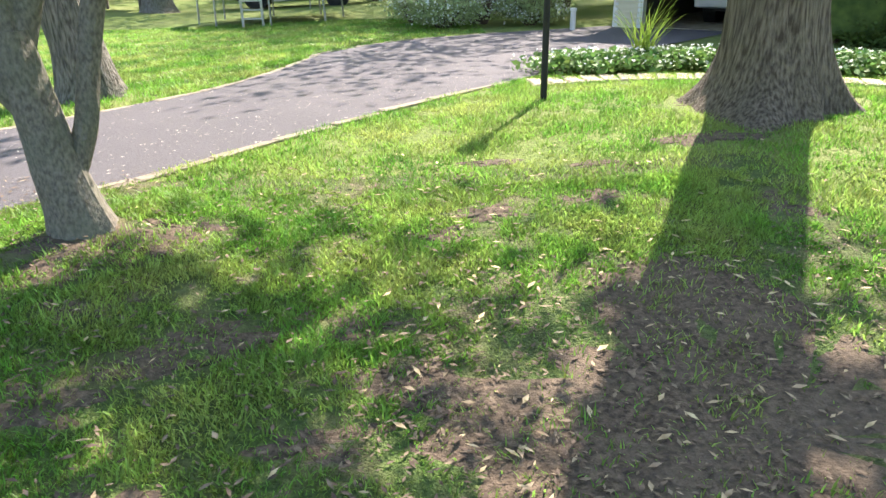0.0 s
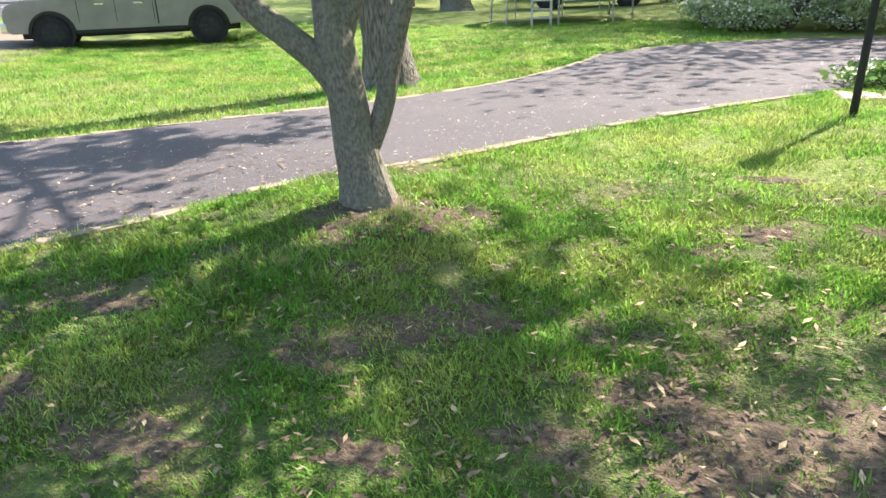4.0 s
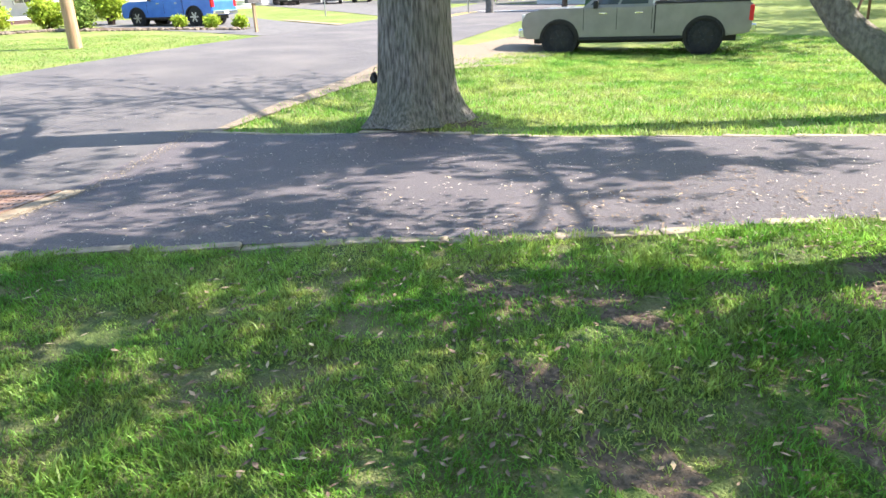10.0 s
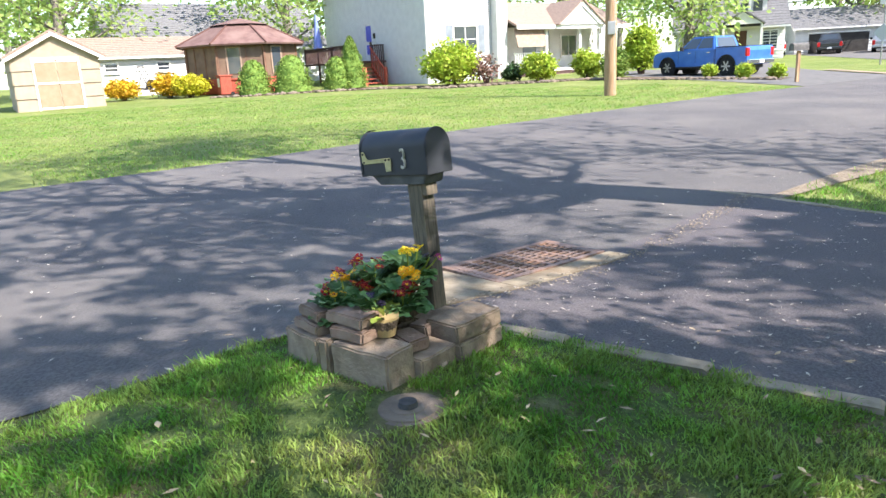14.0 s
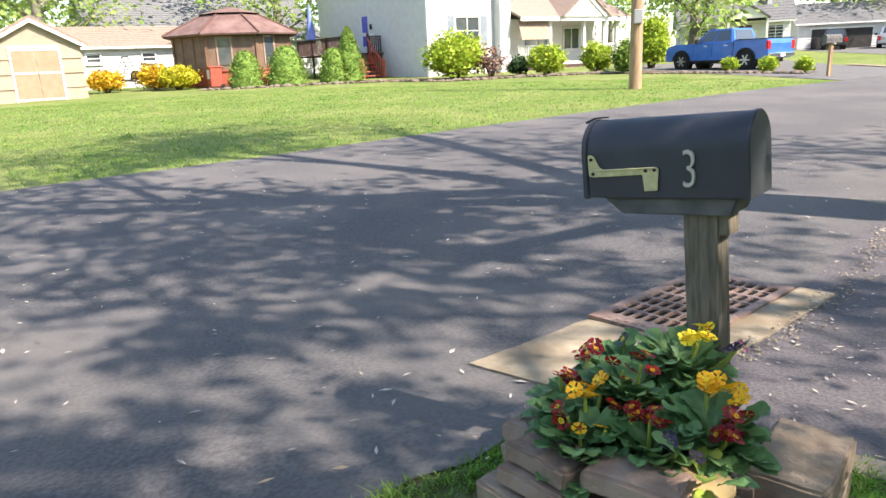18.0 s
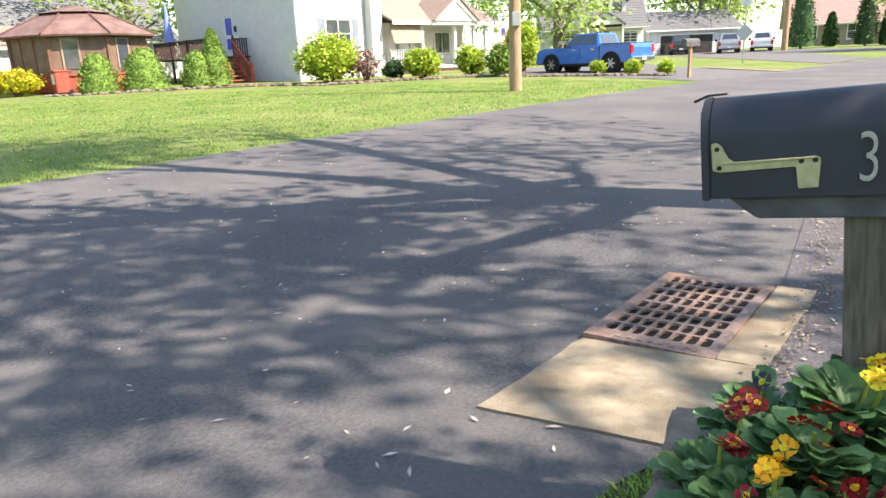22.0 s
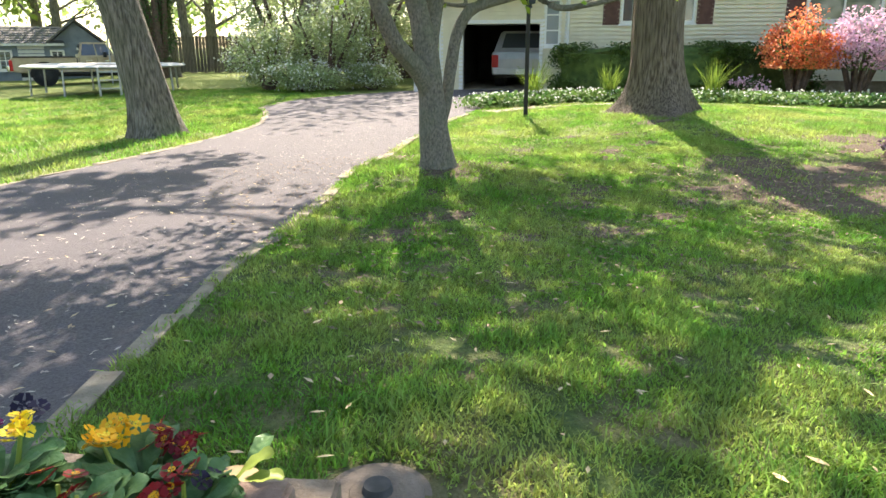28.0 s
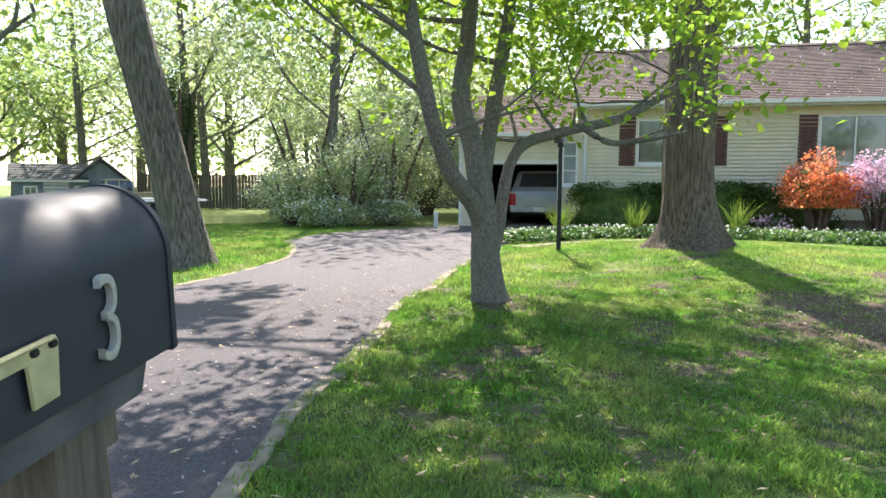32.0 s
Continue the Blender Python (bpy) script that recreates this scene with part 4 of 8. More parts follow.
def tree(name, label, x, y, trunk, radii, flare, bark, limbs, crown_mat, leaf, per_tip, spread, seed, depth=2, shade_leaves=None, droop=0.2, shape="leaf"):
    th = thing(name, label, "tree", Matrix.Translation((x, y, gz(x, y) - 0.05)))
    part("trunk", flared(bmesh.new(), 0, 0, trunk, radii, flare, 72 if radii[0] > 0.3 and name in ("maple_tree", "lean_tree", "oak_tree", "corner_tree") else 16, seed=seed), M[bark], th, smooth=True)
    rng = random.Random(seed)
    tips = []
    for start, direction, length, r in limbs:
        runs = []
        branchy(rng, start, direction, length, r, depth, runs, tips)
        bm = bmesh.new()
        for pts, rad in runs:
            P, R = refine(pts, rad, 2)
            tube(P, R, 7 if R[0] > 0.04 else 5, bm)
        part("limb", bm, M[bark], th, smooth=True)
    g = np.random.default_rng(seed)
    T = np.array([tuple(t) for t in tips])
    C = np.repeat(T, per_tip, 0) + g.normal(size=(len(T) * per_tip, 3)) * np.asarray(spread)
    if shade_leaves is not None:
        C = np.concatenate([C, shade_leaves])
    cards("crown", C, leaf, M[crown_mat], th, seed=seed, droop=droop, shape=shape)
    return th


g = np.random.default_rng(11)
# two-stemmed young tree beside the drive, its limbs set by hand
NT = thing("young_tree", "low-forking grey tree with fresh bright leaves beside the driveway", "tree", Matrix.Translation((-2.17, 3.92, gz(-2.17, 3.92) - 0.04)))
part("trunk", flared(bmesh.new(), 0, 0, [(0.0, 0, 0), (-0.02, -0.01, 0.15), (-0.06, -0.03, 0.42), (-0.09, -0.045, 0.75), (-0.125, -0.06, 1.0), (-0.14, -0.065, 1.2)], [0.16, 0.145, 0.138, 0.125, 0.125, 0.11], 0.08, n=34, seed=4, lobes=5, wob=0.1), M["bark2"], NT, smooth=True)
NTL = [
    ([(-0.02, 0.0, 0.3), (0.055, 0.03, 0.5), (0.125, 0.06, 0.7), (0.2, 0.09, 1.05), (0.29, 0.12, 1.38), (0.44, 0.06, 1.6), (0.8, -0.12, 1.72), (1.3, -0.38, 1.86), (1.75, -0.6, 2.15), (2.05, -0.72, 2.5)], [0.07, 0.068, 0.064, 0.062, 0.06, 0.058, 0.052, 0.044, 0.034, 0.018]),
    ([(0.95, -0.2, 1.76), (1.1, -0.42, 1.6), (1.35, -0.6, 1.62), (1.7, -0.85, 1.7)], [0.036, 0.032, 0.026, 0.012]),
    ([(-0.12, -0.05, 0.8), (-0.24, -0.11, 0.98), (-0.42, -0.19, 1.15), (-0.6, -0.27, 1.33), (-0.85, -0.42, 1.8), (-1.05, -0.5, 2.5), (-1.2, -0.55, 3.3), (-1.35, -0.6, 4.0)], [0.1, 0.092, 0.083, 0.078, 0.072, 0.06, 0.045, 0.02]),
    ([(-0.14, -0.06, 1.05), (-0.2, -0.02, 1.5), (-0.3, 0.06, 2.0), (-0.2, 0.12, 2.6), (-0.12, 0.15, 3.4), (-0.1, 0.2, 4.4)], [0.115, 0.1, 0.09, 0.078, 0.06, 0.02]),
    ([(-0.12, -0.04, 1.1), (0.0, 0.08, 1.5), (0.12, 0.15, 2.0), (0.3, 0.24, 2.7), (0.45, 0.3, 3.6), (0.5, 0.3, 4.4)], [0.09, 0.082, 0.078, 0.068, 0.045, 0.018]),
]
nt_tips, rngt = [], random.Random(5)
for pts, rad in NTL:
    bm = bmesh.new()
    P, R = refine(pts, rad, 5)
    tube(P, R, 14, bm, 0.14, 2)
    part("limb", bm, M["bark2"], NT, smooth=True)
    runs = []
    for k in range(len(P) // 2, len(P), 3):
        e = Vector((rngt.uniform(-1, 1), rngt.uniform(-1, 1), rngt.uniform(0.0, 0.7)))
        branchy(rngt, P[k], e, rngt.uniform(0.9, 1.5), max(R[k] * 0.45, 0.01), 1, runs, nt_tips)
    for q, r in runs:
        part("twig", tube(q, r, 5), M["bark2"], NT)
T = np.array([tuple(t) for t in nt_tips])
C = np.repeat(T, 54, 0) + g.normal(size=(len(T) * 54, 3)) * (0.34, 0.34, 0.24)
C2 = cloud(g, (-0.1, 0.0, 3.4), (2.7, 2.7, 1.35), 2000, 46, 0.08)
C3 = cloud(g, (2.1, 0.9, 4.0), (1.9, 1.6, 1.0), 1900, 30, 0.1)
C4 = cloud(g, (1.2, -0.2, 2.95), (1.4, 0.9, 0.75), 1200, 26, 0.12)
C5 = cloud(g, (-1.1, -0.4, 3.3), (1.2, 1.0, 0.75), 700, 20, 0.12)
C = np.concatenate([C, C2, C3, C4, C5])
C = C[C[:, 2] > 1.55 + 0.35 * g.random(len(C))]
cards("crown", C, 0.092, M["leafnear"], NT, seed=3, droop=0.35)

big_limbs = lambda h, r, L: [((0, 0, h), (1, 0.2, 0.7), L, r), ((0, 0, h + 0.6), (-1, 0.3, 0.8), L, r), ((0, 0, h + 0.3), (0.1, -1, 0.8), L, r * 0.9), ((0, 0, h + 1.0), (-0.2, 1, 0.9), L, r * 0.9), ((0, 0, h + 1.6), (0.5, -0.6, 1.2), L, r), ((0, 0, h + 1.6), (-0.4, 0.2, 1.4), L * 1.1, r)]
# the next three crowns get added leaf clouds, out of view, to dapple the ground
tree("maple_tree", "large maple with a broad ridged grey trunk on a grass verge", -8.45, 4.3, [(0, 0, 0), (0.0, 0, 0.4), (-0.02, 0.02, 1.2), (-0.1, 0.1, 2.5), (-0.1, 0.1, 4.2), (0, 0, 6.2)], [0.5, 0.45, 0.43, 0.41, 0.38, 0.28], 0.3, "bark", big_limbs(4.6, 0.2, 5.6), "leaftop", 0.19, 56, (0.65, 0.65, 0.42), 21, shade_leaves=np.concatenate([cloud(g, (2.2, 0.6, 8.6), (3.7, 3.7, 1.4), 2350, 95, 0.065, 0.05), cloud(g, (-1.2, 1.2, 15.0), (4.6, 3.4, 1.8), 3000, 60, 0.09, 0.05)]))
tree("lean_tree", "tall grey tree leaning over the drive edge", -4.5, 8.98, [(0, 0, 0), (-0.05, 0.02, 0.7), (-0.3, 0.1, 2.0), (-0.75, 0.2, 4.0), (-1.1, 0.3, 6.0), (-1.2, 0.3, 8)], [0.37, 0.31, 0.285, 0.26, 0.22, 0.15], 0.15, "bark", [((a - 1.0, b + 0.3, c - 1), (a, b, 0.7), 4.6, 0.085) for a, b, c in ((1, 0.2, 6.5), (-1, 0.3, 7), (0.2, -1, 7.2), (-0.3, 1, 7.6), (0.6, -0.7, 8.2), (-0.6, 0.5, 8.6))], "leaftop", 0.19, 44, (0.65, 0.65, 0.42), 22, shade_leaves=np.concatenate([cloud(g, (0.6, 1.2, 8.8), (3.3, 3.3, 1.3), 3000, 80, 0.065, 0.05), cloud(g, (2.6, 2.6, 7.4), (2.0, 1.6, 1.0), 1100, 36, 0.08, 0.05), cloud(g, (2.9, -1.5, 8.6), (2.2, 1.9, 0.8), 1200, 42, 0.08, 0.05), cloud(g, (-0.3, 0.2, 6.2), (2.3, 2.2, 1.0), 1300, 44, 0.08, 0.05)]))
tree("oak_tree", "massive brown-barked oak with spreading roots before the house", 3.0, 6.35, [(0, 0, 0), (0, 0, 0.35), (-0.03, 0.02, 0.9), (-0.05, 0.04, 1.8), (-0.03, 0.02, 4.2), (0, 0, 6.5), (0, 0, 9)], [0.5, 0.45, 0.405, 0.39, 0.38, 0.35, 0.28], 0.44, "bark3", big_limbs(6.2, 0.2, 5.8), "leaftop", 0.2, 28, (0.55, 0.55, 0.4), 23, shade_leaves=np.concatenate([cloud(g, (-4.5, -1.2, 9.0), (3.4, 3.6, 1.3), 1150, 70, 0.06, 0.05), cloud(g, (1.7, 2.3, 7.2), (2.1, 2.0, 1.0), 600, 34, 0.07, 0.05), cloud(g, (-0.9, 3.0, 7.2), (2.0, 1.6, 0.9), 650, 34, 0.07, 0.05)]))
tree("corner_tree", "thick grey tree at the edge of the front bed", 4.55, 1.92, [(0, 0, 0), (0, 0, 0.5), (-0.1, 0, 1.5), (-0.05, 0, 3), (0, 0, 5)], [0.5, 0.42, 0.38, 0.36, 0.3], 0.28, "bark", big_limbs(4.6, 0.16, 4.4), "leaftop", 0.2, 26, (0.6, 0.6, 0.4), 24)
ct = [o for o in scene.objects if o.name == "corner_tree"][0]
hang = [(0.0, 0.0, 4.8), (-0.05, 0.6, 4.75), (0.0, 1.1, 4.4), (0.0, 1.4, 3.8), (-0.05, 1.45, 3.05)]
hb_ = bmesh.new()
tube(*refine(hang, [0.07, 0.05, 0.035, 0.02, 0.008], 4), 7, hb_)
part("hanging_branch", hb_, M["bark"], ct, smooth=True)
HC = np.concatenate([np.asarray(q) + g.normal(size=(150, 3)) * (0.3, 0.3, 0.24) for q in refine(hang[1:], [0] * 4, 2)[0]])
cards("hanging_leaves", HC, 0.1, M["leaftop"], ct, seed=71, droop=0.6)
tree("yard_tree", "tall straight tree on a sunny back lawn", -10.2, 26.6, [(0, 0, 0), (0, 0, 0.6), (0.05, 0, 2), (0.1, 0, 5), (0.1, 0, 8)], [0.62, 0.5, 0.47, 0.42, 0.3], 0.2, "bark", big_limbs(5, 0.2, 4), "leafwood", 0.4, 26, (0.9, 0.9, 0.7), 25)


def bush(name, label, x, y, rx, ry, h, material, n, leaf, seed, clumps=26, group="", twigs=5, spread=0.24, flowers=None, shape="leaf", skirt=-0.9, category="shrub", core=0.0, square=1.0):
    """A rounded shrub: stems, and leaves in uneven clumps; flowers: (material, count, size)."""
    th = thing(name, label, category, Matrix.Translation((x, y, gz(x, y))), group)
    rng = np.random.default_rng(seed)
    for k in range(twigs):
        a = 6.28 * k / twigs + rng.uniform(-0.3, 0.3)
        bm = tube([(0.08 * rx * math.cos(a), 0.08 * ry * math.sin(a), -0.02), (0.4 * rx * math.cos(a), 0.4 * ry * math.sin(a), h * 0.45), (0.7 * rx * math.cos(a), 0.7 * ry * math.sin(a), h * 0.8)], [0.03 * h, 0.02 * h, 0.008 * h], 5)
        part("stem", bm, M["twig"], th)
    if core:
        bm = bmesh.new()
        bmesh.ops.create_icosphere(bm, subdivisions=3, radius=1.0)
        for v in bm.verts:
            v.co = Vector([math.copysign(abs(c) ** square, c) for c in v.co])
            q = core * (1 + 0.34 * noise.noise(v.co * 2.2 + Vector((seed, 0, 0))) + 0.12 * noise.noise(v.co * 6 + Vector((0, seed, 0))))
            v.co = Vector((v.co.x * rx * q, v.co.y * ry * q, h * 0.5 + max(v.co.z, -0.85) * h * 0.5 * q))
        part("inner_growth", bm, M[material], th, smooth=True)
        # leaves sit over the inner growth
        d = rng.normal(size=(n, 3))
        d /= np.linalg.norm(d, axis=1)[:, None]
        d = np.sign(d) * np.abs(d) ** square
        d[:, 2] = np.maximum(d[:, 2], -0.8)
        lump = 1 + 0.2 * np.sin(d @ rng.normal(size=3) * 5 + 1) * np.sin(d @ rng.normal(size=3) * 6 + 2) if square == 1.0 else np.ones(n)
        cards("outer_leaves", d * (core * lump * (1.0 + 0.36 * rng.random(n)))[:, None] * (rx, ry, h * 0.5) + (0, 0, h * 0.5), leaf, M[material], th, seed=seed + 7)
    if square < 1.0:
        n = 60
    C = cloud(rng, (0, 0, h * 0.52), (rx, ry, h * 0.5), n, clumps, spread, 0.45, skirt)
    cards("foliage", C, leaf, M[material], th, seed=seed, shape=shape)
    if flowers:
        fm, fn, fs = flowers
        D = cloud(rng, (0, 0, h * 0.55), (rx * 1.03, ry * 1.03, h * 0.52), fn, clumps, spread * 0.9, 0.75, skirt)
        cards("blossom", D, fs, M[fm], th, seed=seed + 1, shape="round")
    return th


def cone_tree(name, label, x, y, r, h, material, n, leaf, seed, group="", power=0.6):
    """A narrow evergreen."""
    th = thing(name, label, "evergreen", Matrix.Translation((x, y, gz(x, y))), group)
    rng = np.random.default_rng(seed)
    part("trunk", tube([(0, 0, -0.05), (0, 0, h * 0.5), (0, 0, h * 0.95)], [0.06 * r + 0.05, 0.05, 0.01], 6), M["twig"], th)
    t = rng.random(n) ** 1.25
    a = rng.uniform(0, 6.28, n)
    core = bmesh.new()
    tube([(0, 0, h * (0.03 + 0.155 * j)) for j in range(7)], [r * 0.8 * (1 - j / 6.3) ** power for j in range(7)], 14, core)
    for v in core.verts:
        v.co += Vector((noise.noise(v.co * 3), noise.noise(v.co * 3 + Vector((5, 0, 0))), 0)) * r * 0.15
    part("inner_growth", core, M[material], th, smooth=True)
    rr = r * (1 - t) ** power * np.minimum(1, 0.55 + t * 5) * (0.75 + 0.3 * rng.random(n) + 0.12 * np.sin(a * 5 + t * 20))
    cards("foliage", np.stack([rr * np.cos(a), rr * np.sin(a), 0.03 * h + t * h * 0.97], 1), leaf, M[material], th, seed=seed)
    return th


# ---- siding, windows, roofs ----
def siding(name, L, z0, z1, thick, material, parent, course=0.11, cut=(), label=""):
    """A clad wall along x at y = 0, facing -y; cut: openings (x0, x1, z0, z1)."""
    bm = bmesh.new()
    xs = sorted({0.0, L, *[c[0] for c in cut], *[c[1] for c in cut]})
    for a, b in zip(xs, xs[1:]):
        z = z0
        holes = sorted((c[2], c[3]) for c in cut if c[0] <= a + 1e-6 and c[1] >= b - 1e-6)
        spans, low = [], z0
        for h0, h1 in holes:
            if h0 > low:
                spans.append((low, h0))
            low = max(low, h1)
        if low < z1:
            spans.append((low, z1))
        for s0, s1 in spans:
            n = max(1, round((s1 - s0) / course))
            for k in range(n):
                u, v = s0 + (s1 - s0) * k / n, s0 + (s1 - s0) * (k + 1) / n
                q = [bm.verts.new(p) for p in ((a, -0.05, u), (b, -0.05, u), (b, -0.003, v), (a, -0.003, v), (a, thick, u), (b, thick, u), (b, thick, v), (a, thick, v))]
                for f in ((0, 1, 2, 3), (5, 4, 7, 6), (4, 5, 1, 0), (3, 2, 6, 7), (4, 0, 3, 7), (1, 5, 6, 2)):
                    bm.faces.new([q[i] for i in f])
    return joined(part(name, bm, M[material], parent, label))


def window(parent, x0, x1, z0, z1, frame_mat="white", pane_mat="pane", cols=2, rows=2, depth=0.1, proud=0.03, sill=True, off=0.0):
    """A framed window in a wall at y = 0, facing -y."""
    w = part("window", box(x0 + 0.01, 0.02, z0 + 0.01, x1 - 0.01, 0.03, z1 - 0.01), M[pane_mat], parent)
    w.location.y = off
    f = 0.055
    bm = bmesh.new()
    box(x0 - 0.03, -proud, z0 - 0.03, x0 + f, depth, z1 + 0.03, bm=bm)
    box(x1 - f, -proud, z0 - 0.03, x1 + 0.03, depth, z1 + 0.03, bm=bm)
    box(x0 + f, -proud + 0.002, z1 - f, x1 - f, depth, z1 + 0.03, bm=bm)
    box(x0 + f, -proud + 0.002, z0 - 0.03, x1 - f, depth, z0 + f, bm=bm)
    part("window_frame", bm, M[frame_mat], w)
    for k in range(1, cols):
        x = x0 + (x1 - x0) * k / cols
        part("mullion", box(x - 0.022, -0.01, z0 + f, x + 0.022, 0.018, z1 - f), M[frame_mat], w)
    for k in range(1, rows):
        z = z0 + (z1 - z0) * k / rows
        part("bar", box(x0 + f, -0.006, z - 0.02, x1 - f, 0.017, z + 0.02), M[frame_mat], w)
    if sill:
        part("window_sill", box(x0 - 0.06, -proud - 0.04, z0 - 0.07, x1 + 0.06, -0.001, z0 - 0.031), M[frame_mat], w)
    return w


def shutter(parent, x0, x1, z0, z1, material):
    s = part("shutter", box(x0, -0.045, z0, x1, -0.018, z1, 0.004), M[material], parent)
    n = 12
    bm = bmesh.new()
    for k in range(n):
        z = z0 + 0.06 + (z1 - z0 - 0.12) * k / n
        box(x0 + 0.05, -0.056, z, x1 - 0.05, -0.046, z + (z1 - z0 - 0.12) / n * 0.6, bm=bm)
    part("louvres", bm, M[material], s)


def roof_slope(name, x0, x1, y0, z0, y1, z1, parent, material, course=0.14, thick=0.1, shingled=True):
    """One roof slope from eave (y0, z0) to ridge (y1, z1), in lapped courses of tabs."""
    L = math.hypot(y1 - y0, z1 - z0)
    dy, dz = (y1 - y0) / L, (z1 - z0) / L
    ny, nz = -dz * (1 if y1 > y0 else -1), abs(dy)
    n = max(1, round(L / course))
    bm = bmesh.new()
    rng = random.Random(7)
    for k in range(n):
        a, b = L * k / n, L * (k + 1) / n
        x = x0
        while x < x1 - 1e-6:
            e = min(x1, x + (rng.uniform(0.25, 0.45) if shingled else x1 - x0))
            q = []
            for xx in (x, e):
                for s, h in ((a, 0.022), (b, 0.004)):
                    q.append(bm.verts.new((xx, y0 + dy * s + ny * h, z0 + dz * s + nz * h)))
            for xx in (x, e):
                q.append(bm.verts.new((xx, y0 + dy * a, z0 + dz * a)))
            bm.faces.new((q[0], q[2], q[3], q[1]))
            bm.faces.new((q[4], q[5], q[2], q[0]))
            x = e
    joined(part(name, bm, M[material], parent))
    b2 = bmesh.new()
    v = [b2.verts.new(p) for xx in (x0, x1) for p in ((xx, y0, z0 - 0.003), (xx, y1, z1 - 0.003), (xx, y1, z1 - thick), (xx, y0, z0 - thick))]
    for f in ((0, 1, 2, 3), (7, 6, 5, 4), (0, 4, 5, 1), (1, 5, 6, 2), (2, 6, 7, 3), (3, 7, 4, 0)):
        b2.faces.new([v[i] for i in f])
    part("roof_deck", b2, M["white"], parent)


# ---- the house with the garage ----
HM = Matrix.Translation((4.0, 16.4, 0)) @ rotz(-38)      # local x along the front, -y towards the lawn
house = thing("house", "cream-sided ranch house with brown shutters, shingle roof and open garage", "house", HM)
OPEN = (0.65, 2.85, 0.0, 1.85)
siding("garage_wall", 3.6, 0, 2.75, 0.14, "siding_y", house, cut=[OPEN, (2.98, 3.42, 1.25, 2.5)])
gs = siding("garage_side", 6.0, 0, 2.75, 0.14, "siding_y", house)
gs.matrix_basis = Matrix.Translation((0.0, 6.0, 0)) @ rotz(-90)
part("corner_board", box(-0.05, -0.03, 0, 0.06, -0.0165, 2.75), M["white"], house)
for x0, x1, z0, z1 in ((OPEN[0] - 0.12, OPEN[0], 0, 1.97), (OPEN[1], OPEN[1] + 0.1, 0, 1.97), (OPEN[0], OPEN[1], 1.85, 1.97)):
    part("door_trim", box(x0, -0.04, z0, x1, 0.1, z1), M["white"], house)
part("garage_door", box(OPEN[0] + 0.02, 0.35, 1.88, OPEN[1] - 0.02, 2.4, 1.93), M["white"], house, "white garage door raised under the ceiling")
part("garage_floor", box(0.14, 0.14, 0.002, 3.45, 5.9, 0.03), M["concrete"], house)
# near-black linings: the garage's inner shade is put into their colour
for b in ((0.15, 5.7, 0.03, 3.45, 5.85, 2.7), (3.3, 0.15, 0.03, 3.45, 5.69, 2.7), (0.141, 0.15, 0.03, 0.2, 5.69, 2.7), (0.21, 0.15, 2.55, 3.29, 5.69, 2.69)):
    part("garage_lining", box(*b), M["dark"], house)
window(house, 2.98, 3.42, 1.25, 2.5, cols=1, rows=3, pane_mat="panelight")
part("downspout", tube([(3.62, -0.06, 2.6), (3.62, -0.06, 0.1)], [0.045, 0.045], 8), M["white"], house)
MX = 3.6
W1, W2, DR = (5.05, 6.98, 1.85, 3.1), (9.75, 11.55, 1.85, 3.15), (13.0, 14.05, 0.95, 3.2)
mw = siding("front_wall", 13.0, 0.35, 3.5, 0.16, "siding_y", house, cut=[(W1[0] - MX, W1[1] - MX, W1[2], W1[3]), (W2[0] - MX, W2[1] - MX, W2[2], W2[3]), (DR[0] - MX, DR[1] - MX, DR[2], DR[3])], label="cream clapboard wall")
mw.matrix_basis = Matrix.Translation((MX, 0, 0))
part("foundation", box(MX, 0.02, -0.1, MX + 13, 0.15, 0.349), M["concrete"], house)
part("corner_board", box(MX - 0.06, -0.035, 0.35, MX + 0.07, -0.017, 3.5), M["white"], house)
window(house, *W1, cols=2, rows=1)
window(house, *W2, cols=2, rows=1, pane_mat="pane")
for a, b in ((4.56, 5.01), (7.02, 7.45), (9.24, 9.71), (11.6, 12.06)):
    shutter(house, a, b, 1.8, 3.16, "shutter")
dr = part("front_door", box(DR[0] + 0.08, 0.04, DR[2], DR[1] - 0.08, 0.09, DR[3] - 0.08), M["dark"], house, "dark front door behind a storm door")
part("door_frame", prism([(DR[0] - 0.08, DR[2]), (DR[0] - 0.08, DR[3] + 0.08), (DR[1] + 0.08, DR[3] + 0.08), (DR[1] + 0.08, DR[2]), (DR[1] - 0.04, DR[2]), (DR[1] - 0.04, DR[3] - 0.04), (DR[0] + 0.04, DR[3] - 0.04), (DR[0] + 0.04, DR[2])], -0.05, 0.12, "y"), M["white"], house)
part("door_step", box(12.4, -1.4, -0.05, 14.8, -0.02, 0.9), M["concrete"], house)
lamp = part("wall_lamp", box(12.46, -0.14, 2.62, 12.58, -0.03, 2.86, 0.02), M["black"], house, "black coach lamp")
part("lamp_bracket", tube([(12.52, -0.02, 2.55), (12.52, -0.1, 2.52), (12.52, -0.09, 2.62)], [0.015, 0.015, 0.015], 6), M["black"], lamp)
part("lamp_cap", cyl(0.09, 0.01, 2.861, 2.95, 8, Matrix.Translation((12.52, -0.085, 0))), M["black"], lamp)
roof_slope("roof_front", MX - 0.35, MX + 13.4, -0.55, 3.52, 4.2, 5.78, house, "shingle")
roof_slope("roof_back", MX - 0.35, MX + 13.4, 8.9, 3.52, 4.2, 5.78, house, "shingle", shingled=False, course=1)
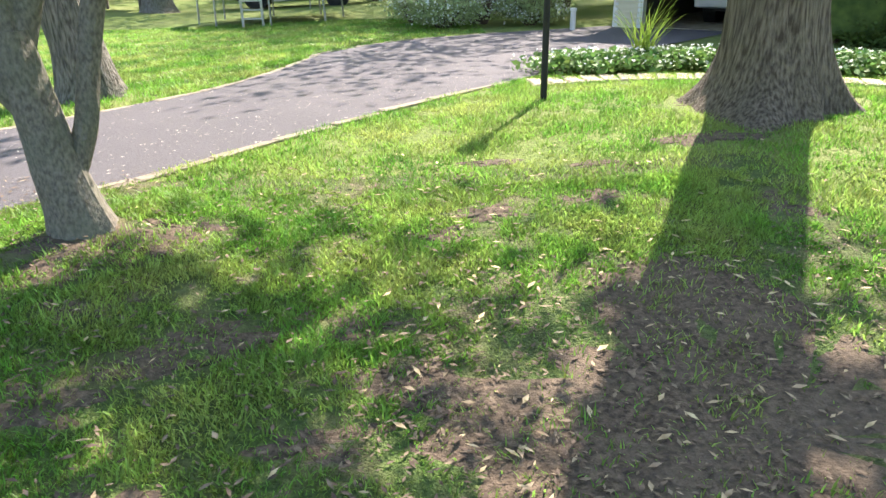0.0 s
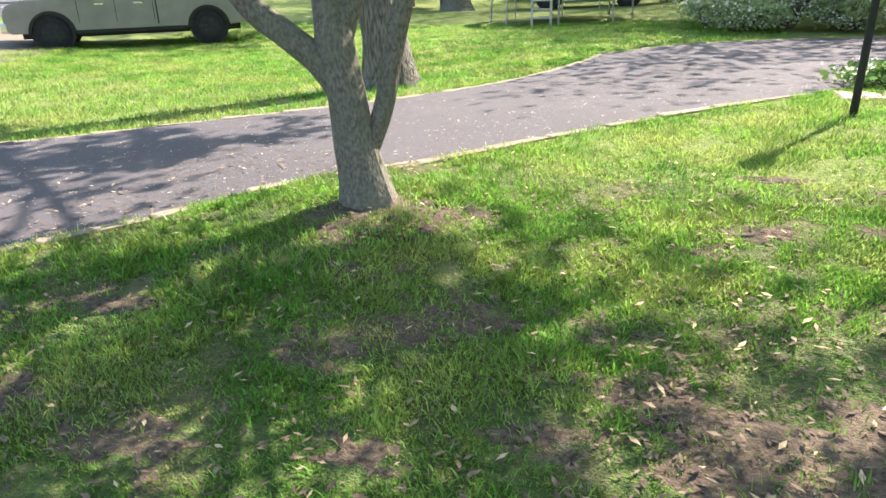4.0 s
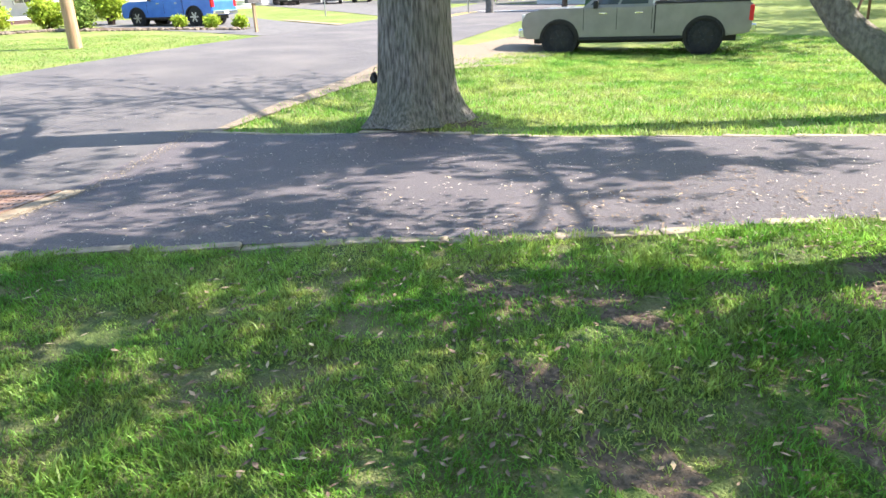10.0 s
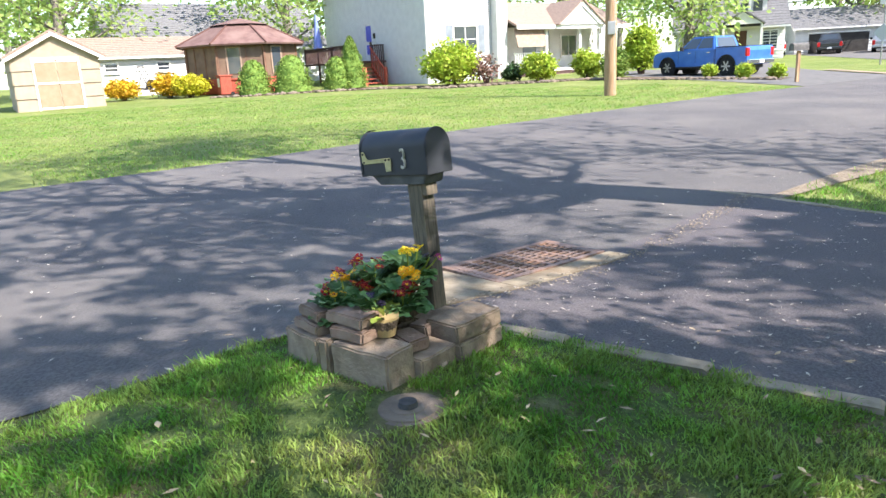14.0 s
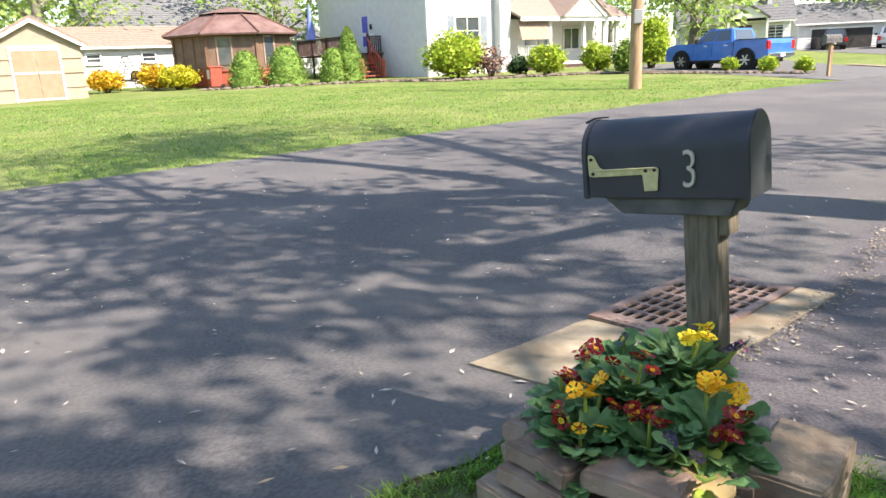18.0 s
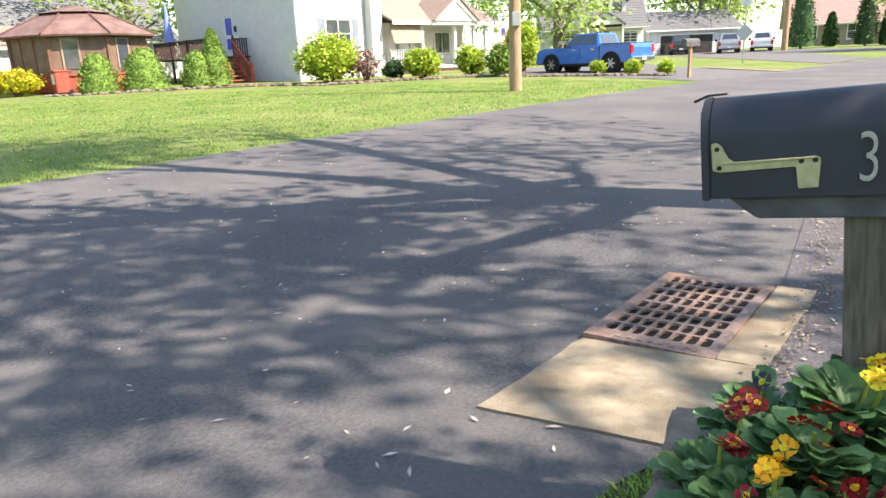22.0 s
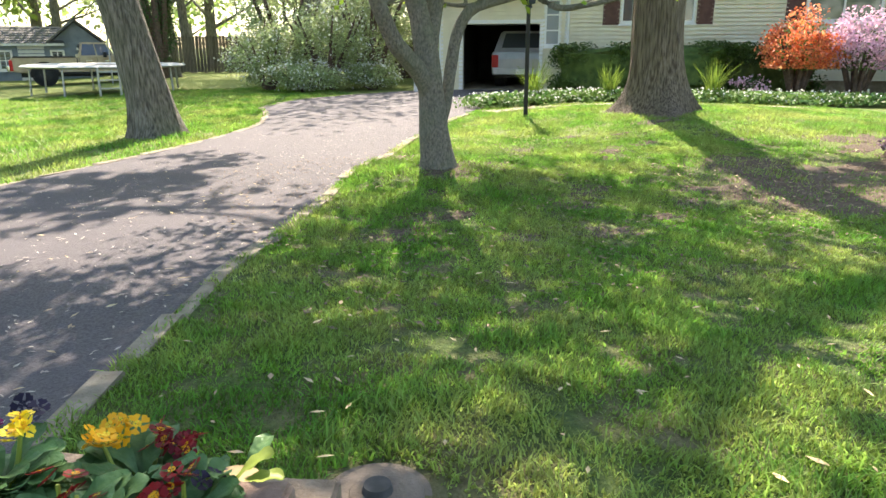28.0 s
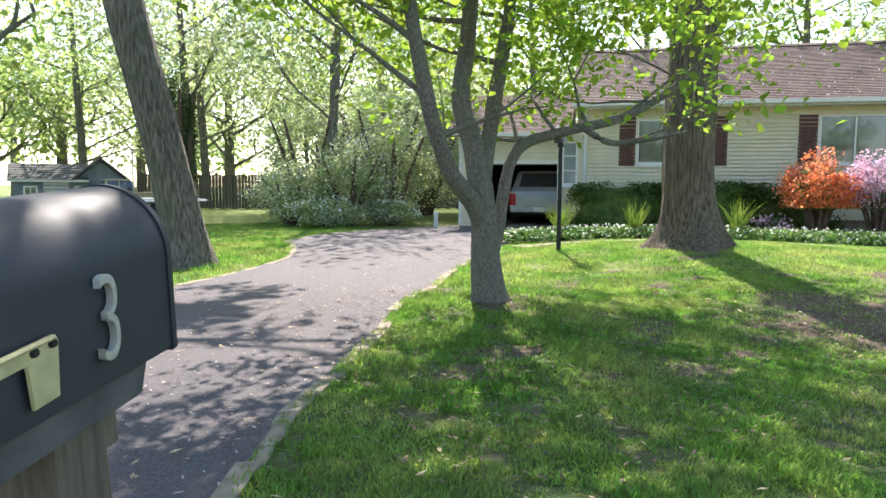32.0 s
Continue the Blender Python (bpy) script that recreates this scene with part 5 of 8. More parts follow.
part("gutter", prism([(-0.56, 3.5), (-0.68, 3.52), (-0.68, 3.42), (-0.56, 3.39)], MX - 0.35, MX + 13.4, "x"), M["white"], house, "white gutter")
part("soffit", box(MX - 0.3, -0.55, 3.37, MX + 13.35, 0.0, 3.405), M["white"], house)
part("ridge_cap", prism([(4.05, 5.76), (4.2, 5.85), (4.35, 5.76)], MX - 0.35, MX + 13.4, "x"), M["shingle"], house)
for yy, nm in ((0.02, "gable_end"), ):
    gbm = bmesh.new()
    f = [gbm.verts.new((MX, y, z)) for y, z in ((0.0, 2.7), (8.4, 2.7), (8.4, 3.4), (4.2, 5.6), (0.0, 3.4))]
    gbm.faces.new(f)
    r = bmesh.ops.extrude_face_region(gbm, geom=gbm.faces[:])
    bmesh.ops.translate(gbm, vec=(0.12, 0, 0), verts=[v for v in r["geom"] if isinstance(v, bmesh.types.BMVert)])
    part("gable_end", gbm, M["siding_y"], house)
roof_slope("garage_roof", -0.4, MX - 0.36, -0.45, 2.72, 3.4, 4.3, house, "shingle")
roof_slope("garage_roof_back", -0.4, MX - 0.36, 7.2, 2.72, 3.4, 4.3, house, "shingle", shingled=False, course=1)
part("garage_gutter", prism([(-0.46, 2.71), (-0.57, 2.73), (-0.57, 2.63), (-0.46, 2.6)], -0.4, MX - 0.36, "x"), M["white"], house)
rear = siding("rear_wall", 16.6, 0, 3.5, 0.14, "siding_y", house, course=0.5)
rear.matrix_basis = Matrix.Translation((16.6, 8.4, 0)) @ rotz(180)
endw = siding("end_wall", 8.4, 0.0, 3.5, 0.14, "siding_y", house, course=0.3)
endw.matrix_basis = Matrix.Translation((16.6, 0, 0)) @ rotz(90)


def hp(x, y):
    return HM @ Vector((x, y, 0))


# lamp post on the lawn
LP = thing("lamp_post", "slim black garden lamp post on the lawn by the drive", "lamp post", put(1.09, 7.32))
part("pole", tube([(0, 0, -0.05), (0, 0, 1.0), (0, 0, 1.75)], [0.036, 0.033, 0.031], 12), M["black"], LP)
part("collar", cyl(0.06, 0.045, 1.7, 1.76, 12), M["black"], LP)
part("lantern", prism([(-0.07, 1.76), (0.07, 1.76), (0.1, 1.98), (-0.1, 1.98)], -0.085, 0.085, "y", bev=0.008), M["pane"], LP, "dark glass lantern")
part("lantern_cap", cyl(0.15, 0.01, 1.981, 2.08, 4, rotz(45)), M["black"], LP)
pp = thing("white_pipe", "short white vent pipe at the end of the drive", "pipe", put(2.95, 15.9))
part("tube", cyl(0.06, 0.06, -0.02, 0.42, 14), M["white"], pp)
part("cap", cyl(0.075, 0.07, 0.421, 0.47, 14), M["white"], pp)

# planting before the house
for k, (sx, sy, rx, ry, h) in enumerate(((4.55, -0.95, 1.15, 0.5, 1.22), (6.7, -0.95, 1.15, 0.5, 1.26), (8.8, -0.95, 1.1, 0.5, 1.22))):
    p = hp(sx, sy)
    th = bush("clipped_hedge", "clipped dark green yew hedge under the windows", p.x, p.y, rx, ry, h, "hedge", 7000, 0.07, 40 + k, 70, "hedge along the house", 6, 0.16, category="hedge", core=0.9, square=0.42)
    th.matrix_basis = Matrix.Translation((p.x, p.y, 0)) @ rotz(-38)
for k, (px_, py_, rx, ry, h, fm, fn, lm) in enumerate(((9.5, 8.75, 0.92, 0.85, 1.9, "orange_fl", 6200, "midgreen"), (10.5, 7.95, 0.95, 0.9, 1.88, "pink_fl", 5600, "midgreen"), (11.55, 7.1, 1.05, 0.95, 1.85, "mauve_fl", 4200, "hedge"))):
    lab = ("orange-red azalea in full bloom", "pale pink azalea in full bloom", "faded mauve azalea beside the door")[k]
    bush("azalea", lab, px_, py_, rx, ry, h, lm, 1500, 0.06, 50 + k, 40, "azaleas by the front door", 11, 0.17, (fm, fn, 0.062), skirt=-0.3)
bush("azalea", "low faded purple azalea on bare earth", 2.75, 1.75, 0.5, 0.38, 0.26, "leafdark", 1100, 0.045, 55, 24, "", 6, 0.2, ("purple_fl", 900, 0.042))
bush("azalea", "tiny faded purple azalea on bare earth", 3.1, 2.25, 0.4, 0.3, 0.24, "leafdark", 800, 0.045, 57, 20, "", 5, 0.2, ("purple_fl", 600, 0.042))
bush("azalea", "small pink azalea beside the hedge", 8.35, 9.1, 0.45, 0.4, 0.55, "leafdark", 500, 0.05, 56, 20, "", 6, 0.2, ("pink_fl", 500, 0.055))
# low ground cover strip with white flowers
COVER = [(1.6, 9.55), (2.5, 9.5), (3.5, 9.35), (4.6, 9.0), (5.6, 8.5), (7.4, 7.7), (9.0, 6.9), (11.0, 5.6)]
P2, _ = refine([(*p, 0) for p in COVER], [0] * len(COVER), 10)
rng = np.random.default_rng(8)
k = rng.integers(0, len(P2), 15000)
base = np.array([(p.x, p.y, 0.0) for p in P2])[k]
off = np.clip(rng.normal(size=(len(k), 2)) * 0.28, -0.6, 0.6)
Cc = base + np.c_[off, np.array([gz(*q) for q in (base[:, :2] + off)]) + 0.05 + 0.24 * rng.random(len(k)) * (1 - (off ** 2).sum(1))]
gcv = cards("ground_cover", Cc, 0.085, M["midgreen"], seed=9)
tagged(gcv, "low dark green ground cover edging the bed", "ground cover", kind="stuff")
sel = Cc[::7] + (0, 0, 0.05)
tagged(cards("ground_cover_flowers", sel, 0.042, M["white_fl"], seed=10, shape="round"), "small white flowers over the ground cover", "flowers", kind="stuff")


def iris(x, y, h, seed):
    rng = random.Random(seed)
    th = thing("iris_clump", "tuft of tall sword-shaped green leaves", "plant", put(x, y), "iris tufts in the bed")
    for k in range(60):
        a, lean = rng.uniform(0, 6.28), rng.uniform(0.05, 0.6)
        o = Vector((rng.uniform(-0.1, 0.1), rng.uniform(-0.1, 0.1), -0.02))
        d = Vector((math.cos(a), math.sin(a), 0))
        side = Vector((-d.y, d.x, 0)) * 0.02
        hh = h * rng.uniform(0.65, 1.1)
        bm, rows = bmesh.new(), []
        for i in range(5):
            t = i / 4
            p = o + d * lean * hh * t * t + Vector((0, 0, hh * t * (1 - 0.25 * lean * t)))
            rows.append([bm.verts.new(p - side * (1 - t * 0.95)), bm.verts.new(p + d * 0.006), bm.verts.new(p + side * (1 - t * 0.95))])
        for a_, b_ in zip(rows, rows[1:]):
            for j in (0, 1):
                bm.faces.new((a_[j], a_[j + 1], b_[j + 1], b_[j]))
        part("leaf", bm, M["irisleaf"], th, smooth=True)


for k, (x, y, h) in enumerate(((2.75, 9.55, 0.92), (4.25, 9.1, 0.85), (6.3, 8.25, 0.95), (10.9, 5.9, 0.85))):
    iris(x, y, h, k)

# ---- vehicles ----
def quad_on(c00, c10, c11, c01, u0, u1, v0, v1, out, bm=None):
    """A thin pane lying proud on a four-cornered face."""
    def at(u, v):
        return (Vector(c00) * (1 - u) + Vector(c10) * u) * (1 - v) + (Vector(c01) * (1 - u) + Vector(c11) * u) * v
    bm = bm or bmesh.new()
    n = (Vector(c10) - Vector(c00)).cross(Vector(c01) - Vector(c00)).normalized() * out
    q = [at(u0, v0), at(u1, v0), at(u1, v1), at(u0, v1)]
    lo = [bm.verts.new(p + n * 0.1) for p in q]
    hi = [bm.verts.new(p + n) for p in q]
    bm.faces.new(hi)
    bm.faces.new(lo[::-1])
    for k in range(4):
        bm.faces.new((lo[k], lo[(k + 1) % 4], hi[(k + 1) % 4], hi[k]))
    return bm


def wheel(parent, x, y, r, w, rim_mat):
    side = 1 if y > 0 else -1
    m = Matrix.Translation((x, y, r)) @ Matrix.Rotation(radians(90), 4, "X")
    bm = cyl(r, r, -w / 2, w / 2, 28, m)
    bmesh.ops.bevel(bm, geom=[e for e in bm.edges if e.calc_length() < r * 0.5 and len(e.link_faces) == 2 and e.calc_face_angle() > 1.2], offset=0.03, segments=2, affect="EDGES")
    wh = part("wheel", bm, M["tyre"], parent)
    part("rim", cyl(r * 0.62, r * 0.62, -w / 2 - 0.004, w / 2 + 0.004, 24, m), M["black"], wh)
    for k in range(6):
        a = k * math.pi / 3
        mm = m @ Matrix.Rotation(a, 4, "Z")
        b = bmesh.new()
        bmesh.ops.create_cube(b, size=1, matrix=mm @ Matrix.LocRotScale((r * 0.3, 0, -side * (w / 2 + 0.006)), None, (r * 0.6, r * 0.16, 0.02)))
        part("spoke", b, M[rim_mat], wh)
    part("hub", cyl(r * 0.16, r * 0.13, -w / 2 - 0.022, w / 2 + 0.022, 14, m), M[rim_mat], wh)


def vehicle(name, label, m, paint, rim_mat, L, W, belt, top, xf, xr, r, cab, hood, rear_top, bed=None, group="", ground=0.42, nose=None):
    """cab: (rear foot, front foot, rear top, front top); bed: (x0, x1) of an open load bed; x runs forward."""
    v = thing(name, label, "pickup truck" if bed else "car", m, group)
    h2 = L / 2
    def arch(xc):
        return [(xc + r * 1.22 * math.cos(a), max(r + r * 1.2 * math.sin(a), ground)) for a in [math.pi * k / 9 for k in range(10)]]
    prof = [(-h2, ground + 0.12), (-h2 - 0.02, rear_top - 0.2), (-h2 + 0.03, rear_top), (cab[0] - 0.05, rear_top), (cab[0], belt), (cab[1], belt)]
    prof += [(h2 - 0.55, hood + 0.03), (h2 - 0.14, hood - 0.06), (h2, hood - 0.25), (h2 - 0.02, ground + 0.05), (h2 - 0.15, ground)]
    prof += arch(xf) + arch(xr) + [(-h2 + 0.1, ground + 0.05)]
    part("body", prism(prof, -W / 2, W / 2, "y", bev=0.035), M[paint], v)
    a, b, c, d = cab
    wb, wt = W / 2 - 0.04, W / 2 - 0.24
    lo = [(a, -wb, belt - 0.01), (b, -wb, belt - 0.01), (b, wb, belt - 0.01), (a, wb, belt - 0.01)]
    hi = [(c, -wt, top), (d, -wt, top), (d, wt, top), (c, wt, top)]
    bm = bmesh.new()
    vs = [bm.verts.new(p) for p in lo + hi]
    for f in ((0, 1, 5, 4), (1, 2, 6, 5), (2, 3, 7, 6), (3, 0, 4, 7), (4, 5, 6, 7)):
        bm.faces.new([vs[i] for i in f])
    bmesh.ops.bevel(bm, geom=[e for e in bm.edges if len(e.link_faces) == 2], offset=0.05, segments=2, affect="EDGES")
    part("cab", bm, M[paint], v)
    n = 2
    for s in (0, 1):
        q = (lo[0], lo[1], hi[1], hi[0]) if s == 0 else (lo[2], lo[3], hi[3], hi[2])
        for k in range(n):
            u0, u1 = 0.07 + k * 0.45, 0.07 + k * 0.45 + 0.41
            if s == 1:
                u0, u1 = 1 - u1, 1 - u0
            part("side_window", quad_on(*q, u0, u1, 0.12, 0.88, 0.012), M["pane"], v)
    part("windshield", quad_on(lo[1], lo[2], hi[2], hi[1], 0.07, 0.93, 0.1, 0.92, 0.012), M["pane"], v)
    part("rear_window", quad_on(lo[3], lo[0], hi[0], hi[3], 0.12, 0.88, 0.2, 0.88, 0.012), M["pane"], v)
    if bed:
        for y in (-W / 2, W / 2):
            part("bed_seam", box(cab[0] - 0.07, y - 0.003, ground + 0.1, cab[0] - 0.035, y + 0.003, rear_top - 0.01), M["black"], v)
        part("bed_floor", box(bed[0], -W / 2 + 0.12, rear_top - 0.02, bed[1], W / 2 - 0.12, rear_top + 0.004), M["dark"], v)
        for y in (-W / 2 + 0.05, W / 2 - 0.05):
            part("bed_rail", box(bed[0], y - 0.05, rear_top + 0.002, bed[1], y + 0.05, rear_top + 0.04, 0.012), M["black"], v)
    for x in (xf, xr):
        for y in (-1, 1):
            wheel(v, x, y * (W / 2 - 0.12), r, 0.25, rim_mat)
            lip = [(x + r * k * math.cos(t), max(r + r * k * math.sin(t), ground - 0.02)) for k, ts in ((1.3, range(13)), (1.14, range(12, -1, -1))) for t in [math.pi * j / 12 for j in ts]]
            part("arch_lip", prism(lip, y * (W / 2 + 0.012) - 0.014, y * (W / 2 + 0.012) + 0.014, "y"), M["black" if bed else paint], v)
            part("arch_liner", cyl(r * 1.19, r * 1.19, -0.14, 0.14, 24, Matrix.Translation((x, y * (W / 2 - 0.19), r)) @ Matrix.Rotation(radians(90), 4, "X")), M["black"], v)
    for y in (-1, 1):
        part("headlight", box(h2 - 0.2, y * (W / 2 - 0.34) - 0.2, hood - 0.3, h2 + 0.012, y * (W / 2 - 0.34) + 0.2, hood - 0.1, 0.02), M["lampglass"], v)
        part("taillight", box(-h2 - 0.03, y * (W / 2 - 0.1) - 0.105, rear_top - 0.45, -h2 + 0.08, y * (W / 2 - 0.1) + 0.105, rear_top - 0.08, 0.02), M["redlamp"], v)
        part("mirror", box(b - 0.42, y * (W / 2 + 0.12) - 0.09, belt - 0.02, b - 0.3, y * (W / 2 + 0.12) + 0.09, belt + 0.18, 0.03), M["black"], v)
        for k in (0, 1):
            part("door_handle", box(a + 0.25 + k * (b - a) * 0.5, y * (W / 2 + 0.012) - 0.012, belt - 0.16, a + 0.45 + k * (b - a) * 0.5, y * (W / 2 + 0.012) + 0.012, belt - 0.12, 0.005), M["chrome"], v)
        for x in (a + 0.02, (a + b) / 2, b - 0.05):
            part("door_seam", box(x - 0.007, y * (W / 2 + 0.001) - 0.002, ground + 0.2, x + 0.007, y * (W / 2 + 0.001) + 0.002, belt - 0.03), M["black"], v)
        part("side_sill", box(xr + r * 1.3, y * (W / 2 - 0.03) - 0.03, ground - 0.06, xf - r * 1.3, y * (W / 2 - 0.03) + 0.04, ground + 0.03, 0.01), M["black"], v)
    part("grille", box(h2 - 0.1, -0.42, hood - 0.36, h2 + 0.016, 0.42, hood - 0.09, 0.02), M["black"], v)
    for k in range(3):
        part("grille_bar", box(h2 + 0.0165, -0.41, hood - 0.33 + k * 0.085, h2 + 0.03, 0.41, hood - 0.3 + k * 0.085), M["chrome"], v)
    part("front_bumper", box(h2 - 0.12, -W / 2 + 0.02, ground + 0.02, h2 + 0.09, W / 2 - 0.02, ground + 0.27, 0.04), M["chrome" if bed else paint], v)
    part("rear_bumper", box(-h2 - 0.12, -W / 2 + 0.05, ground + 0.08, -h2 + 0.1, W / 2 - 0.05, ground + 0.27, 0.03), M["chrome" if bed else paint], v)
    part("number_plate", box(-h2 - 0.135, -0.16, ground + 0.1, -h2 - 0.122, 0.16, ground + 0.24), M["white"], v)
    part("underbody", box(-h2 + 0.3, -W / 2 + 0.3, 0.28, h2 - 0.3, W / 2 - 0.3, ground + 0.2), M["black"], v)
    return v


def heading(dx, dy):
    return math.degrees(math.atan2(dy, dx))


TRUCK = dict(L=5.7, W=1.96, belt=1.24, top=1.86, xf=1.85, xr=-1.75, r=0.42, cab=(-0.75, 1.2, -0.5, 0.45), hood=1.2, rear_top=1.3, bed=(-2.78, -0.82))
vehicle("pickup_truck", "pewter grey extended-cab pickup truck with dark wheels parked on the grass", put(-14.5, 14.5, heading(-0.735, -0.68), 0.02), "silver", "rimdark", **{**TRUCK, "belt": 1.17, "top": 1.8, "cab": (-0.5, 1.28, -0.42, 0.5), "bed": (-2.78, -0.56), "rear_top": 1.22, "hood": 1.14, "r": 0.4})
vehicle("pickup_truck", "bright blue crew-cab pickup truck parked on a drive", put(-36.1, 7.4, heading(-0.8, -0.62)) @ Matrix.Scale(0.9, 4), "blue", "rim", **{**TRUCK, "cab": (-1.05, 1.2, -0.85, 0.45), "bed": (-2.78, -1.1)})
vehicle("old_pickup", "faded yellow old pickup truck behind a trampoline", put(-5.4, 28.2, heading(1, 0.08)), "oldyellow", "rimdark", **{**TRUCK, "L": 5.0, "W": 1.85, "belt": 0.98, "top": 1.5, "hood": 0.96, "rear_top": 0.96, "r": 0.36, "xf": 1.55, "xr": -1.45, "cab": (-0.3, 0.95, -0.15, 0.7), "bed": (-2.4, -0.38)})
CAR = dict(L=4.6, W=1.84, belt=1.05, top=1.66, xf=1.4, xr=-1.35, r=0.34, cab=(-2.2, 1.05, -1.95, 0.2), hood=1.0, rear_top=1.04, ground=0.3)
gp = hp(2.25, 3.5)
vehicle("garage_car", "silver sport utility car parked inside the garage", Matrix.Translation((gp.x, gp.y, 0.03)) @ rotz(52), "silvercar", "rim", **CAR)
for x, y, a, pm, lab in ((-57.5, 21.2, 160, "teracar", "dark car with bicycles before a garage"), (-56, 24.4, 156, "silvercar", "silver car parked before a garage"), (-57, 27.6, 152, "whitecar", "white car parked beside a garage"), (-58, 17.4, 165, "whitecar", "white car beside a garage wall")):
    vehicle("parked_car", lab, put(x - 1.5, y, a) @ Matrix.Scale(0.85, 4), pm, "rim", **CAR)
vehicle("parked_car", "white sedan parked on a distant drive", put(-29.5, 48, 200), "whitecar", "rim", **CAR)
vehicle("parked_car", "white car behind the grey pickup truck", put(-22.5, 24.5, 230), "whitecar", "rim", **CAR)


# ---- houses over the street ----
def wall_box(parent, x0, y0, x1, y1, z0, z1, mats, course=0.2):
    """Four clad walls; mats for front (-y), right, back, left."""
    for L, m, loc, ang in ((x1 - x0, mats[0], (x0, y0, 0), 0), (y1 - y0, mats[1], (x1, y0, 0), 90), (x1 - x0, mats[2], (x1, y1, 0), 180), (y1 - y0, mats[3], (x0, y1, 0), -90)):
        w = siding("wall", L, z0, z1, 0.15, m, parent, course)
        w.matrix_basis = Matrix.Translation(loc) @ rotz(ang)


def gable(parent, x, y0, y1, z0, z1, material, th=0.15):
    part("gable_end", prism([(y0, z0), (y1, z0), ((y0 + y1) / 2, z1)], x - th / 2, x + th / 2, "x"), M[material], parent)


def gable_house(name, label, m, W, D, eave, ridge, wall, roof, over=0.4, base=-0.3, course=0.2, mats=None, category="house"):
    """A house W wide along x and D deep, ridge along x."""
    h = thing(name, label, category, m)
    wall_box(h, 0, 0, W, D, base, eave, mats or (wall,) * 4, course)
    dz = (ridge - eave) / (D / 2) * over
    roof_slope("roof_front", -over, W + over, -over, eave - dz, D / 2, ridge, h, roof, 0.3, 0.12, shingled=False)
    roof_slope("roof_back", -over, W + over, D + over, eave - dz, D / 2, ridge, h, roof, 0.3, 0.12, shingled=False)
    for x in (0.075, W - 0.075):
        gable(h, x, 0, D, eave - 0.02, ridge - 0.14, wall)
    return h


WH = Matrix.Translation((-40.48, -6.24, 0.55)) @ rotz(131.3)      # front along x, facing the street at -y
wh = thing("white_house", "two-storey house with white front, grey side wall and screened porch", "house", WH)
FR = Matrix.Identity(4)
f = siding("front_wall", 5.2, -0.4, 6.2, 0.16, "siding_w", wh, 0.12, cut=[(1.75, 3.4, 1.6, 3.05)])
f.matrix_basis = FR
win = window(wh, 1.75, 3.4, 1.6, 3.05, cols=2, rows=2)
win.matrix_basis = FR
for a, b in ((1.25, 1.7), (3.45, 3.9)):
    shutter(wh, a, b, 1.55, 3.1, "siding_b")
for o in [c for c in wh.children if c.name.startswith("shutter")]:
    o.matrix_basis = FR
sd = siding("side_wall", 12.6, -0.4, 6.2, 0.16, "siding_g", wh, 0.12, cut=[(5.6, 6.5, 1.6, 3.65)])
SW = Matrix.Translation((0, 12.6, 0)) @ rotz(-90)
sd.matrix_basis = SW
dm = part("side_door", box(5.62, 0.03, 1.62, 6.48, 0.08, 3.63), M["white"], wh)
dm.matrix_basis = SW
part("door_glass", box(5.72, 0.012, 1.85, 6.38, 0.026, 3.52), M["bluedoor"], dm, "blue reflecting door glass")
part("door_frame", prism([(5.55, 1.6), (5.55, 3.72), (6.55, 3.72), (6.55, 1.6), (6.47, 1.6), (6.47, 3.64), (5.63, 3.64), (5.63, 1.6)], -0.03, 0.05, "y"), M["white"], dm)
part("wall_lamp", box(6.8, -0.12, 2.75, 6.95, -0.02, 3.05, 0.02), M["black"], dm)
for L, loc, ang in ((12.6, (5.2, 0, 0), 90), (5.2, (5.2, 12.6, 0), 180)):
    w = siding("wall", L, -0.4, 6.2, 0.15, "siding_g", wh, 0.4)
    w.matrix_basis = Matrix.Translation(loc) @ rotz(ang)
part("corner_board", box(-0.06, -0.06, -0.4, 0.12, 0.1, 6.2), M["white"], wh)
part("roof", prism([(-0.4, 6.15), (2.6, 8.0), (5.6, 6.15), (5.6, 6.05), (2.6, 7.9), (-0.4, 6.05)], -0.5, 13.1, "y"), M["shingle_t"], wh)
part("gable_end", prism([(0, 6.1), (5.2, 6.1), (2.6, 7.85)], 0.0, 0.15, "y"), M["siding_w"], wh)
part("chimney", box(4.4, -0.55, -0.4, 5.15, -0.02, 7.6, 0.02), M["siding_g"], wh, "pale clad chimney")
# porch wing
PW = 5.21
part("porch_wall", box(PW, 1.6, -0.4, 14.2, 1.75, 3.0), M["siding_g"], wh)
part("porch_side", box(14.05, 1.76, -0.4, 14.2, 9.0, 3.0), M["siding_w"], wh)
part("porch_floor", box(PW, -0.9, 0.35, 13.4, 1.59, 0.5, 0.01), M["white"], wh)
part("porch_skirt", box(PW, -0.88, -0.35, 13.3, -0.83, 0.349), M["darkwood"], wh)
part("sliding_door", box(8.1, 1.555, 0.51, 10.2, 1.597, 2.75), M["panelight"], wh)
for x in (8.08, 9.1, 10.15):
    part("door_post", box(x - 0.04, 1.53, 0.51, x + 0.05, 1.554, 2.8), M["siding_b"], wh)
window(wh, 11.2, 12.6, 1.2, 2.5, cols=2, rows=1, off=1.54)
part("porch_roof", prism([(-1.3, 2.95), (2.2, 4.5), (5.6, 2.95), (5.6, 2.83), (2.2, 4.38), (-1.3, 2.83)], PW, 14.4, "x"), M["shingle_t"], wh)
